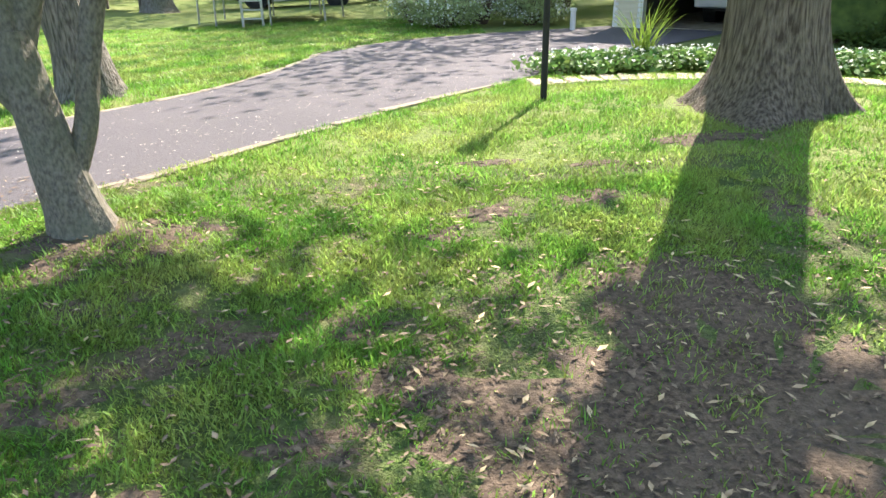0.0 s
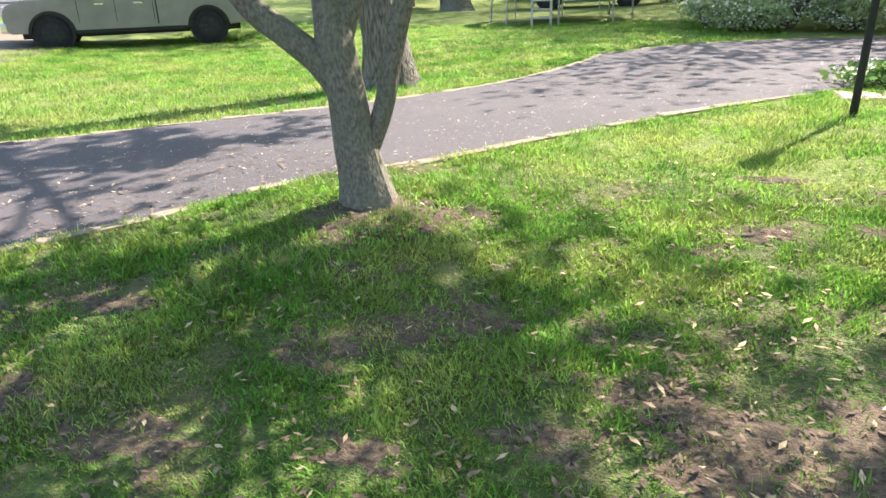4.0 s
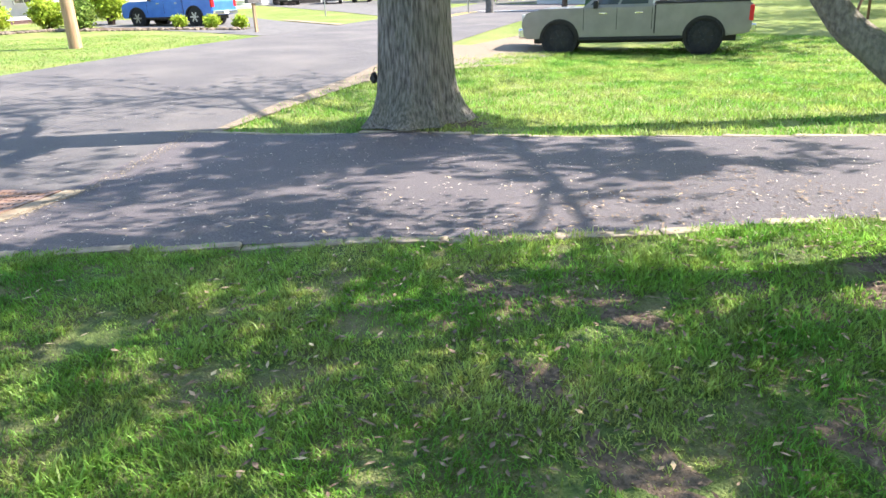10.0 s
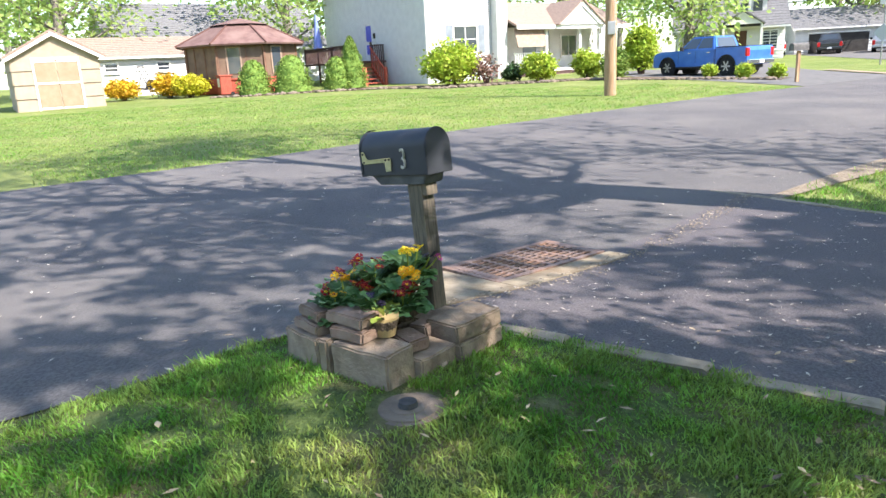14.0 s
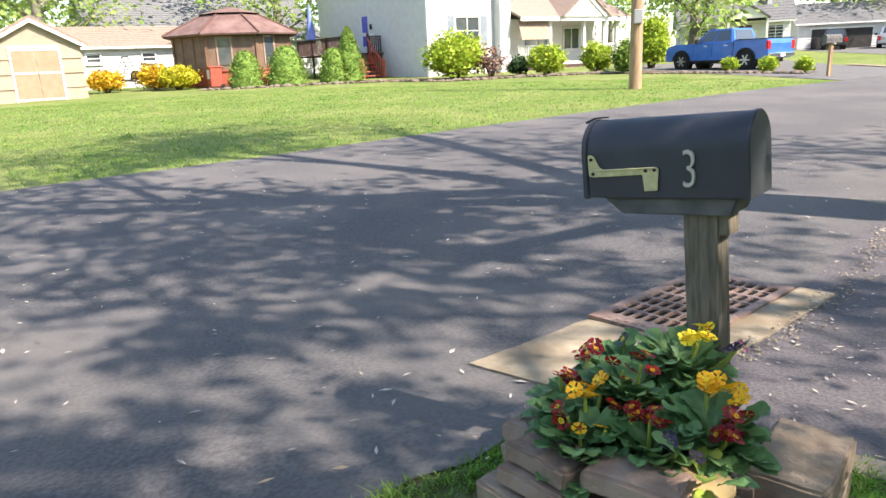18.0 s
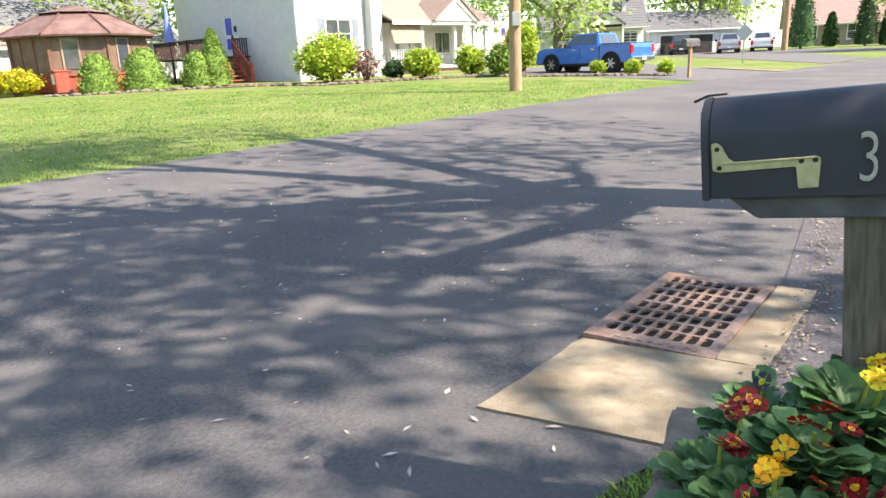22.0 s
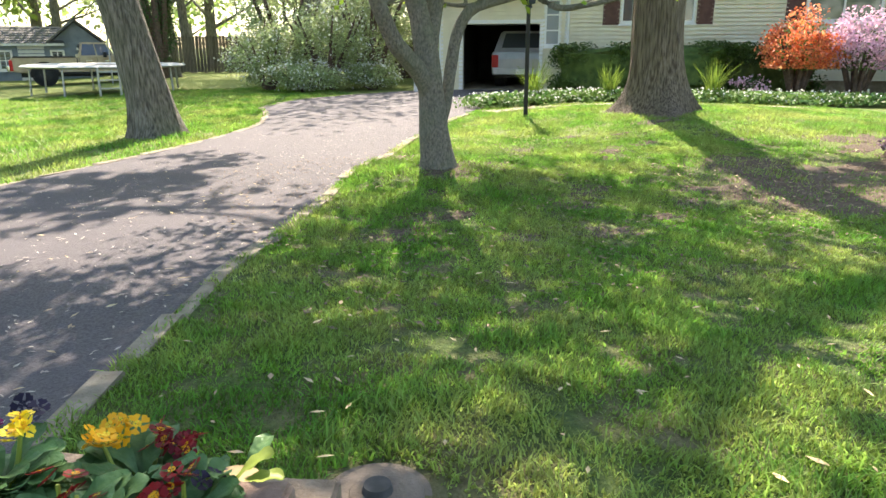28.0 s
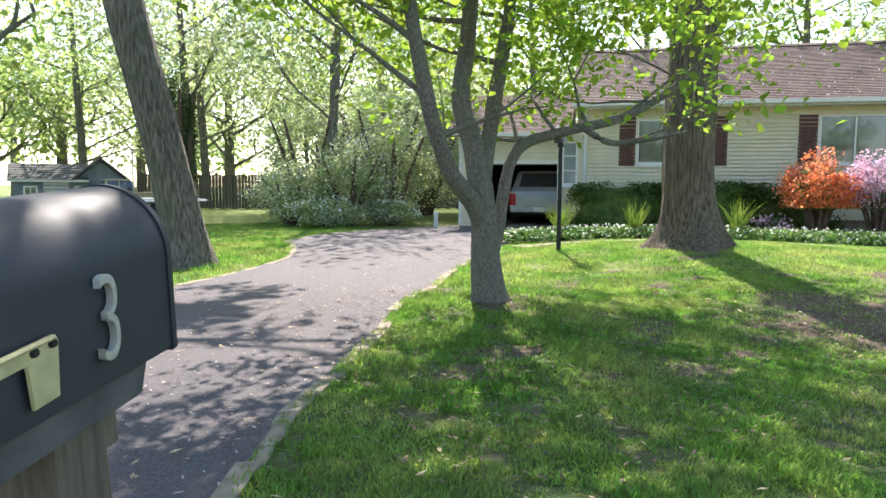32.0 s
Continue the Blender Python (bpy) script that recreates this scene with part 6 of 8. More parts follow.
part("porch_fascia", box(PW, -1.33, 2.72, 14.4, -1.3, 2.94), M["white"], wh)
part("porch_gable", prism([(8.2, 2.95), (10.1, 4.3), (12.0, 2.95), (11.6, 2.95), (10.1, 4.0), (8.6, 2.95)], -1.5, -1.34, "y"), M["white"], wh)
part("porch_gable_fill", prism([(8.6, 2.95), (10.1, 4.0), (11.6, 2.95)], -1.42, -1.36, "y"), M["siding_g"], wh)
part("porch_gable_roof", prism([(8.1, 2.96), (10.1, 4.4), (12.1, 2.96), (12.05, 2.9), (10.1, 4.31), (8.15, 2.9)], -1.6, 1.2, "y"), M["shingle_t"], wh)
for x in (7.7, 10.4, 12.1, 13.2):
    part("porch_column", box(x - 0.09, -1.02, 0.5, x + 0.09, -0.84, 2.82, 0.01), M["white"], wh)
part("awning", prism([(-0.95, 2.8), (-0.9, 2.8), (-1.25, 1.75), (-1.3, 1.75)], 5.3, 7.5, "x"), M["tan"], wh, "brown canvas sun shade")
for x0, x1 in ((5.3, 7.7), (10.5, 13.3)):
    rail = part("porch_rail", box(x0, -0.95, 1.38, x1, -0.88, 1.45), M["white"], wh)
    part("lower_rail", box(x0, -0.94, 0.62, x1, -0.89, 0.67), M["white"], rail)
    n = int((x1 - x0) / 0.17)
    for k in range(n):
        part("baluster", box(x0 + 0.06 + k * 0.17, -0.935, 0.671, x0 + 0.11 + k * 0.17, -0.895, 1.379), M["white"], rail)
for k in range(3):
    part("porch_step", box(8.3, -0.95 - 0.3 * (k + 1), -0.3, 9.9, -0.951 - 0.3 * k, 0.34 - 0.18 * (k + 1)), M["concrete"], wh)
# deck, stairs
deck = thing("deck", "dark brown timber deck with red stairs at the side door", "deck", WH @ Matrix.Translation((0, -0.8, 0)))
part("deck_floor", box(-2.6, 5.3, 1.35, -0.02, 11.5, 1.45), M["darkwood"], deck)
for y in (5.4, 7.4, 9.4, 11.4):
    part("deck_post", box(-2.55, y - 0.05, -0.3, -2.45, y + 0.05, 2.4), M["darkwood"], deck)
part("deck_post", box(-1.0, 5.33, -0.3, -0.9, 5.43, 2.5), M["darkwood"], deck)
part("hand_rail", box(-2.56, 5.45, 2.3, -2.44, 11.45, 2.36), M["darkwood"], deck)
part("end_rail", box(-0.89, 5.34, 2.3, -0.1, 5.42, 2.36), M["darkwood"], deck)
for k in range(40):
    part("deck_baluster", box(-2.52, 5.5 + k * 0.147, 1.46, -2.48, 5.55 + k * 0.147, 2.299), M["darkwood"], deck)
for k in range(6):
    part("end_baluster", box(-0.85 + k * 0.13, 5.36, -0.2, -0.78 + k * 0.13, 5.4, 2.299), M["darkwood"], deck)
for k in range(6):
    part("stair_tread", box(-2.3, 5.02 - 0.27 * k, 1.28 - 0.22 * (k + 1), -1.1, 5.29 - 0.27 * k, 1.33 - 0.22 * (k + 1)), M["redwood"], deck, "red stained tread")
for x in (-2.35, -1.05):
    part("stair_rail", prism([(5.3, 2.25), (3.6, 0.85), (3.6, 0.76), (5.3, 2.16)], x - 0.04, x + 0.04, "x"), M["redwood"], deck)
    part("newel", box(x - 0.06, 3.54, -0.3, x + 0.06, 3.66, 1.05), M["redwood"], deck)
    part("stringer", prism([(5.3, 1.3), (3.6, -0.1), (3.6, -0.3), (5.3, 1.05)], x - 0.03, x + 0.03, "x"), M["redwood"], deck)
    for k in range(7):
        y = 5.15 - k * 0.22
        part("stair_baluster", box(x - 0.02, y - 0.02, 0.95 - k * 0.18, x + 0.02, y + 0.02, 2.05 - k * 0.18), M["redwood"], deck)
fb = thing("flower_box", "white flower box on the deck rail", "flower box", WH @ Matrix.Translation((-0.5, 5.38, 2.362)))
part("trough", box(-0.4, -0.1, 0.0, 0.35, 0.1, 0.18, 0.015), M["white"], fb)
um = thing("garden_umbrella", "closed blue garden umbrella on the deck", "umbrella", WH @ Matrix.Translation((-1.4, 11.0, 1.45)))
part("pole", tube([(0, 0, 0), (0, 0, 3.2)], [0.03, 0.025], 8), M["steel"], um)
part("canopy", cyl(0.32, 0.06, 0.9, 3.1, 12), M["umbrella"], um, "folded blue canvas")

# gazebo
GZ = Matrix.Translation((-41.8, -17.2, gz(-41.8, -17.2))) @ rotz(20)
gzb = thing("gazebo", "red-roofed screened garden gazebo of brown timber", "gazebo", GZ)
OCT = [(3.2 * math.cos(radians(22.5 + 45 * k)), 3.2 * math.sin(radians(22.5 + 45 * k))) for k in range(8)]
part("base_wall", prism(OCT, 0.0, 0.78, "z"), M["redwood"], gzb)
for k in range(8):
    p0, p1 = Vector(OCT[k]), Vector(OCT[(k + 1) % 8])
    mid, w = (p0 + p1) / 2, (p1 - p0).length
    m8 = Matrix.Translation((mid.x, mid.y, 0)) @ rotz(heading(*(p1 - p0)))
    part("gazebo_post", box(-w / 2 - 0.07, -0.08, 0.0, -w / 2 + 0.07, 0.06, 2.65), M["brownwood"], gzb).matrix_basis = m8
    part("screen", box(-w / 2 + 0.071, -0.02, 0.781, w / 2 - 0.071, 0.02, 2.6), M["screen"], gzb).matrix_basis = m8
    for f in (-0.22, 0.12):
        part("mullion", box(f * w - 0.04, -0.045, 0.785, f * w + 0.04, -0.021, 2.6), M["brownwood"], gzb).matrix_basis = m8
    part("sill", box(-w / 2 + 0.08, -0.07, 0.72, w / 2 - 0.08, -0.021, 0.79), M["redwood"], gzb).matrix_basis = m8
    if k in (0, 7):
        win_g = part("window_frame", prism([(-0.75, 0.95), (-0.75, 2.45), (0.05, 2.45), (0.05, 0.95), (-0.03, 1.03), (-0.03, 2.37), (-0.67, 2.37), (-0.67, 1.03)], -0.07, -0.046, "y"), M["tan"], gzb, "pale window frame")
        win_g.matrix_basis = m8
        part("pane", box(-0.669, -0.055, 1.031, -0.031, -0.047, 2.369), M["pane"], win_g)
rb = bmesh.new()
eave = [rb.verts.new((3.75 * math.cos(radians(22.5 + 45 * k)), 3.75 * math.sin(radians(22.5 + 45 * k)), 2.58)) for k in range(8)]
mid8 = [rb.verts.new((1.75 * math.cos(radians(22.5 + 45 * k)), 1.55 * math.sin(radians(22.5 + 45 * k)), 3.62)) for k in range(8)]
under = [rb.verts.new((3.72 * math.cos(radians(22.5 + 45 * k)), 3.72 * math.sin(radians(22.5 + 45 * k)), 2.5)) for k in range(8)]
for k in range(8):
    j = (k + 1) % 8
    rb.faces.new((eave[k], eave[j], mid8[j], mid8[k]))
    rb.faces.new((under[k], under[j], eave[j], eave[k]))
rb.faces.new(mid8)
rb.faces.new(under[::-1])
part("lower_roof", rb, M["shingle_r"], gzb, "faded red metal roof")
for k in range(8):
    c8, s8 = math.cos(radians(22.5 + 45 * k)), math.sin(radians(22.5 + 45 * k))
    part("hip_rib", tube([(3.76 * c8, 3.76 * s8, 2.6), (1.75 * c8, 1.55 * s8, 3.64)], [0.05, 0.05], 6), M["shutter"], gzb)
ub = bmesh.new()
lo8 = [ub.verts.new((1.95 * math.cos(radians(22.5 + 45 * k)), 1.7 * math.sin(radians(22.5 + 45 * k)), 3.68)) for k in range(8)]
hi8 = [ub.verts.new((0.7 * math.cos(radians(22.5 + 45 * k)), 0.3 * math.sin(radians(22.5 + 45 * k)), 4.02)) for k in range(8)]
for k in range(8):
    j = (k + 1) % 8
    ub.faces.new((lo8[k], lo8[j], hi8[j], hi8[k]))
ub.faces.new(hi8)
ub.faces.new(lo8[::-1])
part("upper_roof", ub, M["shingle_r"], gzb)

bn = thing("wheeled_bin", "dark red wheeled bin with a white sticker beside the gazebo", "bin", put(-38.3, -16.95, 41))
part("body", prism([(-0.28, 0.05), (0.28, 0.05), (0.34, 1.0), (-0.34, 1.0)], -0.3, 0.3, "y", bev=0.03), M["redwood"], bn)
part("lid", box(-0.37, -0.34, 1.002, 0.37, 0.36, 1.07, 0.02), M["redwood"], bn)
part("sticker", box(-0.2, -0.312, 0.45, 0.2, -0.303, 0.9), M["white"], bn, "white paper sticker")
for x in (-0.3, 0.3):
    part("wheel", cyl(0.1, 0.1, -0.03, 0.03, 16, Matrix.Translation((x, 0.3, 0.1)) @ Matrix.Rotation(radians(90), 4, "Y")), M["tyre"], bn)

# garden shed with double door
SM = Matrix.Translation((-31.2, -23.6, gz(-31.2, -23.6) - 0.05)) @ rotz(131.3) @ Matrix.Diagonal((1.0, 1.0, 1.12, 1.0))
sh = thing("garden_shed", "beige garden shed with white-trimmed double door", "shed", SM)
wall_box(sh, 0.0, 0.0, 3.6, 4.6, 0, 2.2, ("beige",) * 4, 0.6)
part("gable_end", prism([(0, 2.2), (3.6, 2.2), (1.8, 3.1)], 0.0, 0.12, "y"), M["beige"], sh)
for s in (-1, 1):
    part("roof", prism([(1.8, 3.15), (1.8 + s * 2.1, 2.1), (1.8 + s * 2.1, 2.2), (1.8, 3.25)], -0.25, 4.8, "y"), M["shingle_t"], sh)
    part("bargeboard", prism([(1.8, 3.0), (1.8 + s * 2.08, 1.97), (1.8 + s * 2.08, 2.1), (1.8, 3.14)], -0.24, -0.18, "y"), M["white"], sh)
    d = part("shed_door", box(1.8 + (0.02 if s > 0 else -0.88), -0.05, 0.08, 1.8 + (0.88 if s > 0 else -0.02), -0.02, 2.05, 0.008), M["beigedoor"], sh)
    for z in (0.1, 1.1, 1.97):
        part("door_batten", box(1.8 + (0.03 if s > 0 else -0.87), -0.065, z, 1.8 + (0.87 if s > 0 else -0.03), -0.051, z + 0.07), M["white"], d)
part("door_trim", prism([(0.82, 0), (0.82, 2.15), (2.78, 2.15), (2.78, 0), (2.7, 0), (2.7, 2.07), (0.9, 2.07), (0.9, 0)], -0.07, -0.018, "y"), M["white"], sh)

# further houses
h2 = gable_house("grey_roof_house", "low white house with a wide grey roof behind the gazebo", Matrix.Translation((-46.5, -28, 0.8)) @ rotz(131), 15, 10, 2.9, 6.2, "siding_w", "shingle_g")
window(h2, 3, 4.2, 1.2, 2.2, off=-0.06)
h2d = gable_house("dormer_house", "small white house with a dormer among trees", Matrix.Translation((-58, -33, 0.9)) @ rotz(131), 9, 8, 4.6, 7.2, "siding_w", "shingle_g")
window(h2d, 3, 4.4, 2.2, 3.6, off=-0.06)
ann = gable_house("white_annex", "long low white outbuilding beside the shed", Matrix.Translation((-40.5, -27.5, 0.75)) @ rotz(131), 9, 5, 2.4, 3.5, "siding_w", "shingle_t")
window(ann, 2, 2.8, 1.3, 1.9, cols=1, rows=1, off=-0.06)
window(ann, 5, 5.8, 1.3, 1.9, cols=1, rows=1, off=-0.06)

CM = Matrix.Translation((-55.6, 9.6, 0.9)) @ rotz(80) @ Matrix.Translation((0, 0, 0))
cape = thing("cape_house", "white cape house with two dormers and a small porch gable", "house", CM)
wall_box(cape, 0, 0, 7.0, 7.5, -0.3, 2.35, ("siding_g", "siding_w", "siding_w", "siding_w"), 0.2)
roof_slope("roof_front", -0.3, 7.3, -0.4, 2.2, 3.75, 5.6, cape, "shingle_g", 0.3, 0.12, False)
roof_slope("roof_back", -0.3, 7.3, 7.9, 2.2, 3.75, 5.6, cape, "shingle_g", 0.3, 0.12, False)
for x in (0.07, 6.93):
    gable(cape, x, 0, 7.5, 2.33, 5.4, "siding_w")
for x in (1.2, 4.7):
    part("dormer", prism([(x, 3.0), (x + 1.2, 3.0), (x + 1.2, 4.1), (x + 0.6, 4.6), (x, 4.1)], 0.9, 3.2, "y"), M["siding_w"], cape)
    part("dormer_window", box(x + 0.3, 0.86, 3.2, x + 0.9, 0.898, 3.95), M["pane"], cape)
    for s in (-1, 1):
        part("dormer_roof", prism([(x + 0.6, 4.62), (x + 0.6 + s * 0.8, 3.98), (x + 0.6 + s * 0.8, 4.06), (x + 0.6, 4.72)], 0.75, 3.4, "y"), M["shingle_g"], cape)
for s in (-1, 1):
    part("porch_roof", prism([(4.2, 3.2), (4.2 + s * 1.4, 2.3), (4.2 + s * 1.4, 2.4), (4.2, 3.32)], -1.3, 0.5, "y"), M["shingle_g"], cape)
part("porch_gable", prism([(2.95, 2.35), (5.45, 2.35), (4.2, 3.15)], -1.2, -1.1, "y"), M["white"], cape)
for x in (3.0, 5.4):
    part("porch_column", box(x - 0.07, -1.22, -0.3, x + 0.07, -1.08, 2.34), M["white"], cape)
part("front_door", box(3.8, -0.06, -0.1, 4.6, -0.02, 1.95), M["shutter"], cape)
window(cape, 0.8, 2.4, 0.6, 1.9, cols=3, rows=1, off=-0.06)
window(cape, 5.6, 6.6, 0.6, 1.9, cols=2, rows=1, off=-0.06)
gar = thing("double_garage", "white two-bay garage with one door open and grey roof", "garage", Matrix.Translation((-61.5, 19.6, 0.75)) @ rotz(88))
wall_box(gar, 0, 0, 7.4, 6, -0.2, 2.3, ("siding_w",) * 4, 0.2)
roof_slope("roof_front", -0.3, 7.7, -0.4, 2.2, 3.0, 3.8, gar, "shingle_g", 0.3, 0.12, False)
roof_slope("roof_back", -0.3, 7.7, 6.4, 2.2, 3.0, 3.8, gar, "shingle_g", 0.3, 0.12, False)
for x in (0.07, 7.33):
    gable(gar, x, 0, 6, 2.25, 3.65, "siding_w")
# the wall is uncut; a dark panel paints the open bay's shade
part("garage_opening", box(1.0, -0.05, -0.1, 5.3, -0.02, 1.75), M["dark"], gar, "flat dark panel painted as the shade of the open bay")
part("opening_trim", box(0.9, -0.07, 1.751, 5.4, -0.021, 1.87), M["white"], gar)
window(gar, 6.1, 6.8, 0.6, 1.6, cols=2, rows=3, off=-0.06)

red = gable_house("red_roof_house", "pale house with a long red shingle roof across the main road", Matrix.Translation((-71, 37, 0.9)) @ rotz(243 - 180), 12, 8, 2.6, 6.2, "beige", "shingle_p", mats=("beige",) * 4)
for x in (1.2, 5.0, 9.0):
    window(red, x, x + 1.3, 0.8, 2.2, off=-0.06)
wn = gable_house("white_cottage", "white clapboard cottage with an air conditioner in the wall", Matrix.Translation((-39.0, 31.2, 0.35)) @ rotz(29), 9.5, 7, 2.7, 4.4, "siding_w", "shingle_g", mats=("siding_w",) * 4, course=0.14)
for x in (1.4, 3.3):
    window(wn, x, x + 0.7, 1.1, 2.2, cols=1, rows=2, off=-0.06)
ac = part("air_conditioner", box(5.6, -0.35, 1.5, 6.4, -0.03, 2.0, 0.02), M["white"], wn, "white window air conditioner")
part("ac_grille", box(5.68, -0.362, 1.56, 6.32, -0.351, 1.94), M["signgrey"], ac)
for x, y, a, W, D, e, r, lab, wm in ((-27.54, 55.18, 101, 9, 5.6, 2.3, 4.9, "white gabled house beyond the back lawn", "siding_w"), (-27.28, 68.02, 101, 9, 5, 2.4, 4.6, "low house with a dark grey gable roof", "siding_w"), (-26.82, 78.59, 101, 10, 6, 2.6, 4.8, "brick-red low house far behind the lawns", "redblock")):
    hh = gable_house("far_house", lab, put(x, y, a), W, D, e, r, wm, "shingle_g", course=0.5)
    window(hh, 2, 3, 0.9, 2.0, off=-0.06)
    window(hh, 5, 6, 0.9, 2.0, off=-0.06)
    wg = window(hh, 0, 0.8, 2.6, 3.5, cols=1, rows=2, sill=False)
    wg.matrix_basis = Matrix.Translation((-0.08, D / 2 + 0.4, 0)) @ rotz(-90)
cn = thing("canopy_tent", "teal canvas canopy on slim poles beyond the truck", "canopy", put(-33.57, 38.33, 30) @ Matrix.Scale(0.7, 4))
part("canvas", prism([(-1.6, 2.6), (0, 3.1), (1.6, 2.6), (1.6, 2.45), (-1.6, 2.45)], -1.4, 1.4, "y"), M["teal"], cn)
for x in (-1.5, 1.5):
    for y in (-1.3, 1.3):
        part("pole", tube([(x, y, -0.05), (x, y, 2.46)], [0.03, 0.03], 6), M["white"], cn)

lt = thing("trunk_lantern", "small black lantern hung on the maple trunk", "lantern", Matrix.Translation((-8.85, 3.92, 0.5)) @ rotz(20) @ Matrix.Scale(0.75, 4))
part("case", prism([(-0.07, -0.02), (0.0, -0.1), (0.07, -0.02), (0.0, 0.1)], -0.05, 0.05, "y", bev=0.006), M["black"], lt)
part("hook", tube([(0, 0, 0.1), (0.0, 0.02, 0.17), (0.06, 0.08, 0.18)], [0.008, 0.008, 0.008], 6), M["black"], lt)

# ---- street furniture ----
pole = thing("utility_pole", "tan weathered wooden utility pole on the lawn edge", "utility pole", put(-25.85, 1.95))
part("shaft", tube([(0, 0, -0.2), (0.02, 0, 4), (0.05, 0, 9.5)], [0.2, 0.17, 0.12], 14), M["polewood"], pole, smooth=True)
part("meter_box", box(0.16, -0.12, 1.9, 0.3, 0.12, 2.3, 0.02), M["signgrey"], pole)
part("ground_wire", tube([(0.16, 0.1, 0.0), (0.15, 0.1, 4), (0.13, 0.1, 9)], [0.012, 0.012, 0.012], 5), M["signgrey"], pole)
pole2 = thing("utility_pole", "tall wooden utility pole with cross arm at the crossroad", "utility pole", put(-57.5, 28.9))
part("shaft", tube([(0, 0, -0.2), (0, 0, 5), (0.05, 0, 10)], [0.24, 0.2, 0.15], 12), M["polewood"], pole2, smooth=True)
part("cross_arm", box(-0.1, -1.3, 8.6, 0.1, 1.3, 8.8), M["polewood"], pole2)
for k, (za, zb) in enumerate(((6.6, 6.9), (5.6, 5.9), (5.0, 5.2), (8.9, 9.0))):
    a, b = Vector((-85, 2, za + 1)), Vector((-20, 66, zb + 1))
    pts = [a.lerp(b, t / 14) - Vector((0, 0, 0.9 * math.sin(math.pi * (t / 7 % 1)))) for t in range(15)]
    tagged(link("overhead_cable", tube(pts, [0.035] * 15, 5), M["black"]), "sagging black overhead cable across the road", "cable", group="overhead cables")
for k, (x, y) in enumerate(((-58.6, 27.7), (-57.0, 29.6), (-54.5, 32.2))):
    bm = bmesh.new()
    ring_pts = [(0.42 * math.cos(2 * math.pi * t / 20), 0, 0.42 * math.sin(2 * math.pi * t / 20)) for t in range(21)]
    tube(ring_pts, [0.035] * 21, 5, bm)
    ob = part("cable_coil", bm, M["black"], pole2, "round coil of spare black cable")
    ob.matrix_basis = pole2.matrix_basis.inverted() @ Matrix.Translation((x, y, 7.2 - 0.25 * k)) @ rotz(50)


def letters(text, size, m, material, parent, name="lettering"):
    c = bpy.data.curves.new(name, "FONT")
    c.body, c.size, c.extrude, c.align_x, c.align_y = text, size, 0.003, "CENTER", "CENTER"
    o = bpy.data.objects.new(name, c)
    scene.collection.objects.link(o)
    me = bpy.data.meshes.new_from_object(o.evaluated_get(bpy.context.evaluated_depsgraph_get()))
    bpy.data.objects.remove(o)
    me.materials.clear()
    me.materials.append(M[material])
    ob = new(name, me)
    ob.parent, ob.matrix_basis = parent, m
    return ob


ST = thing("stop_sign", "red octagonal stop sign on a steel post", "stop sign", put(-33.0, 21.6, heading(0.75, -0.66) ))
part("post", tube([(0, 0, -0.1), (0, 0, 2.75)], [0.04, 0.035], 8), M["steel"], ST)
RX = Matrix.Rotation(radians(90), 4, "Y") @ Matrix.Rotation(radians(22.5), 4, "Z")
plate = part("plate", cyl(0.42, 0.42, 0.04, 0.06, 8, Matrix.Translation((0, 0, 2.4)) @ RX), M["white"], ST)
part("plate_face", cyl(0.39, 0.39, 0.0605, 0.066, 8, Matrix.Translation((0, 0, 2.4)) @ RX), M["signred"], plate)
letters("STOP", 0.27, Matrix.Translation((0.072, 0, 2.4)) @ Matrix.Rotation(radians(90), 4, "Z") @ Matrix.Rotation(radians(90), 4, "X"), "white", plate)
dgn = thing("warning_sign", "diamond road sign seen from its grey back", "road sign", put(-38.2, 15.6, heading(0.75, -0.66)))
part("post", tube([(0, 0, -0.1), (0, 0, 2.9)], [0.04, 0.035], 8), M["steel"], dgn)
part("plate", cyl(0.42, 0.42, 0.04, 0.055, 4, Matrix.Translation((0, 0, 1.45)) @ Matrix.Rotation(radians(90), 4, "Y")), M["signgrey"], dgn)
part("route_plate", box(0.04, -0.25, 2.7, 0.055, 0.25, 3.2, 0.005), M["white"], dgn)
mb = thing("mailbox", "dark mailbox on a thin post at the lawn corner", "mailbox", put(-28.2, 8.5, 20))
part("post", box(-0.05, -0.05, -0.1, 0.05, 0.05, 1.05), M["polewood"], mb)
part("body", prism([(-0.12, 1.06), (0.12, 1.06), (0.12, 1.2)] + [(0.12 * math.cos(a), 1.2 + 0.12 * math.sin(a)) for a in (0.5, 1.0, 1.57, 2.1, 2.6)] + [(-0.12, 1.2)], -0.3, 0.3, "y"), M["greywood"], mb)
fl = thing("house_flag", "striped flag hanging from a slanted pole at the porch", "flag", WH @ Matrix.Translation((13.6, -1.3, 1.4)))
part("staff", tube([(0, 0, 0), (0.3, -0.5, 1.2)], [0.02, 0.015], 6), M["steel"], fl)
for k in range(6):
    part("stripe", prism([(0.1 + 0.1 * k, 0.0), (0.2 + 0.1 * k, 0.0), (0.2 + 0.1 * k, 1.1), (0.1 + 0.1 * k, 1.1)], -0.52, -0.5, "y"), M["flagred" if k % 2 else "white"], fl)
part("canton", prism([(0.1, 0.7), (0.4, 0.7), (0.4, 1.12), (0.1, 1.12)], -0.535, -0.521, "y"), M["flagblue"], fl)
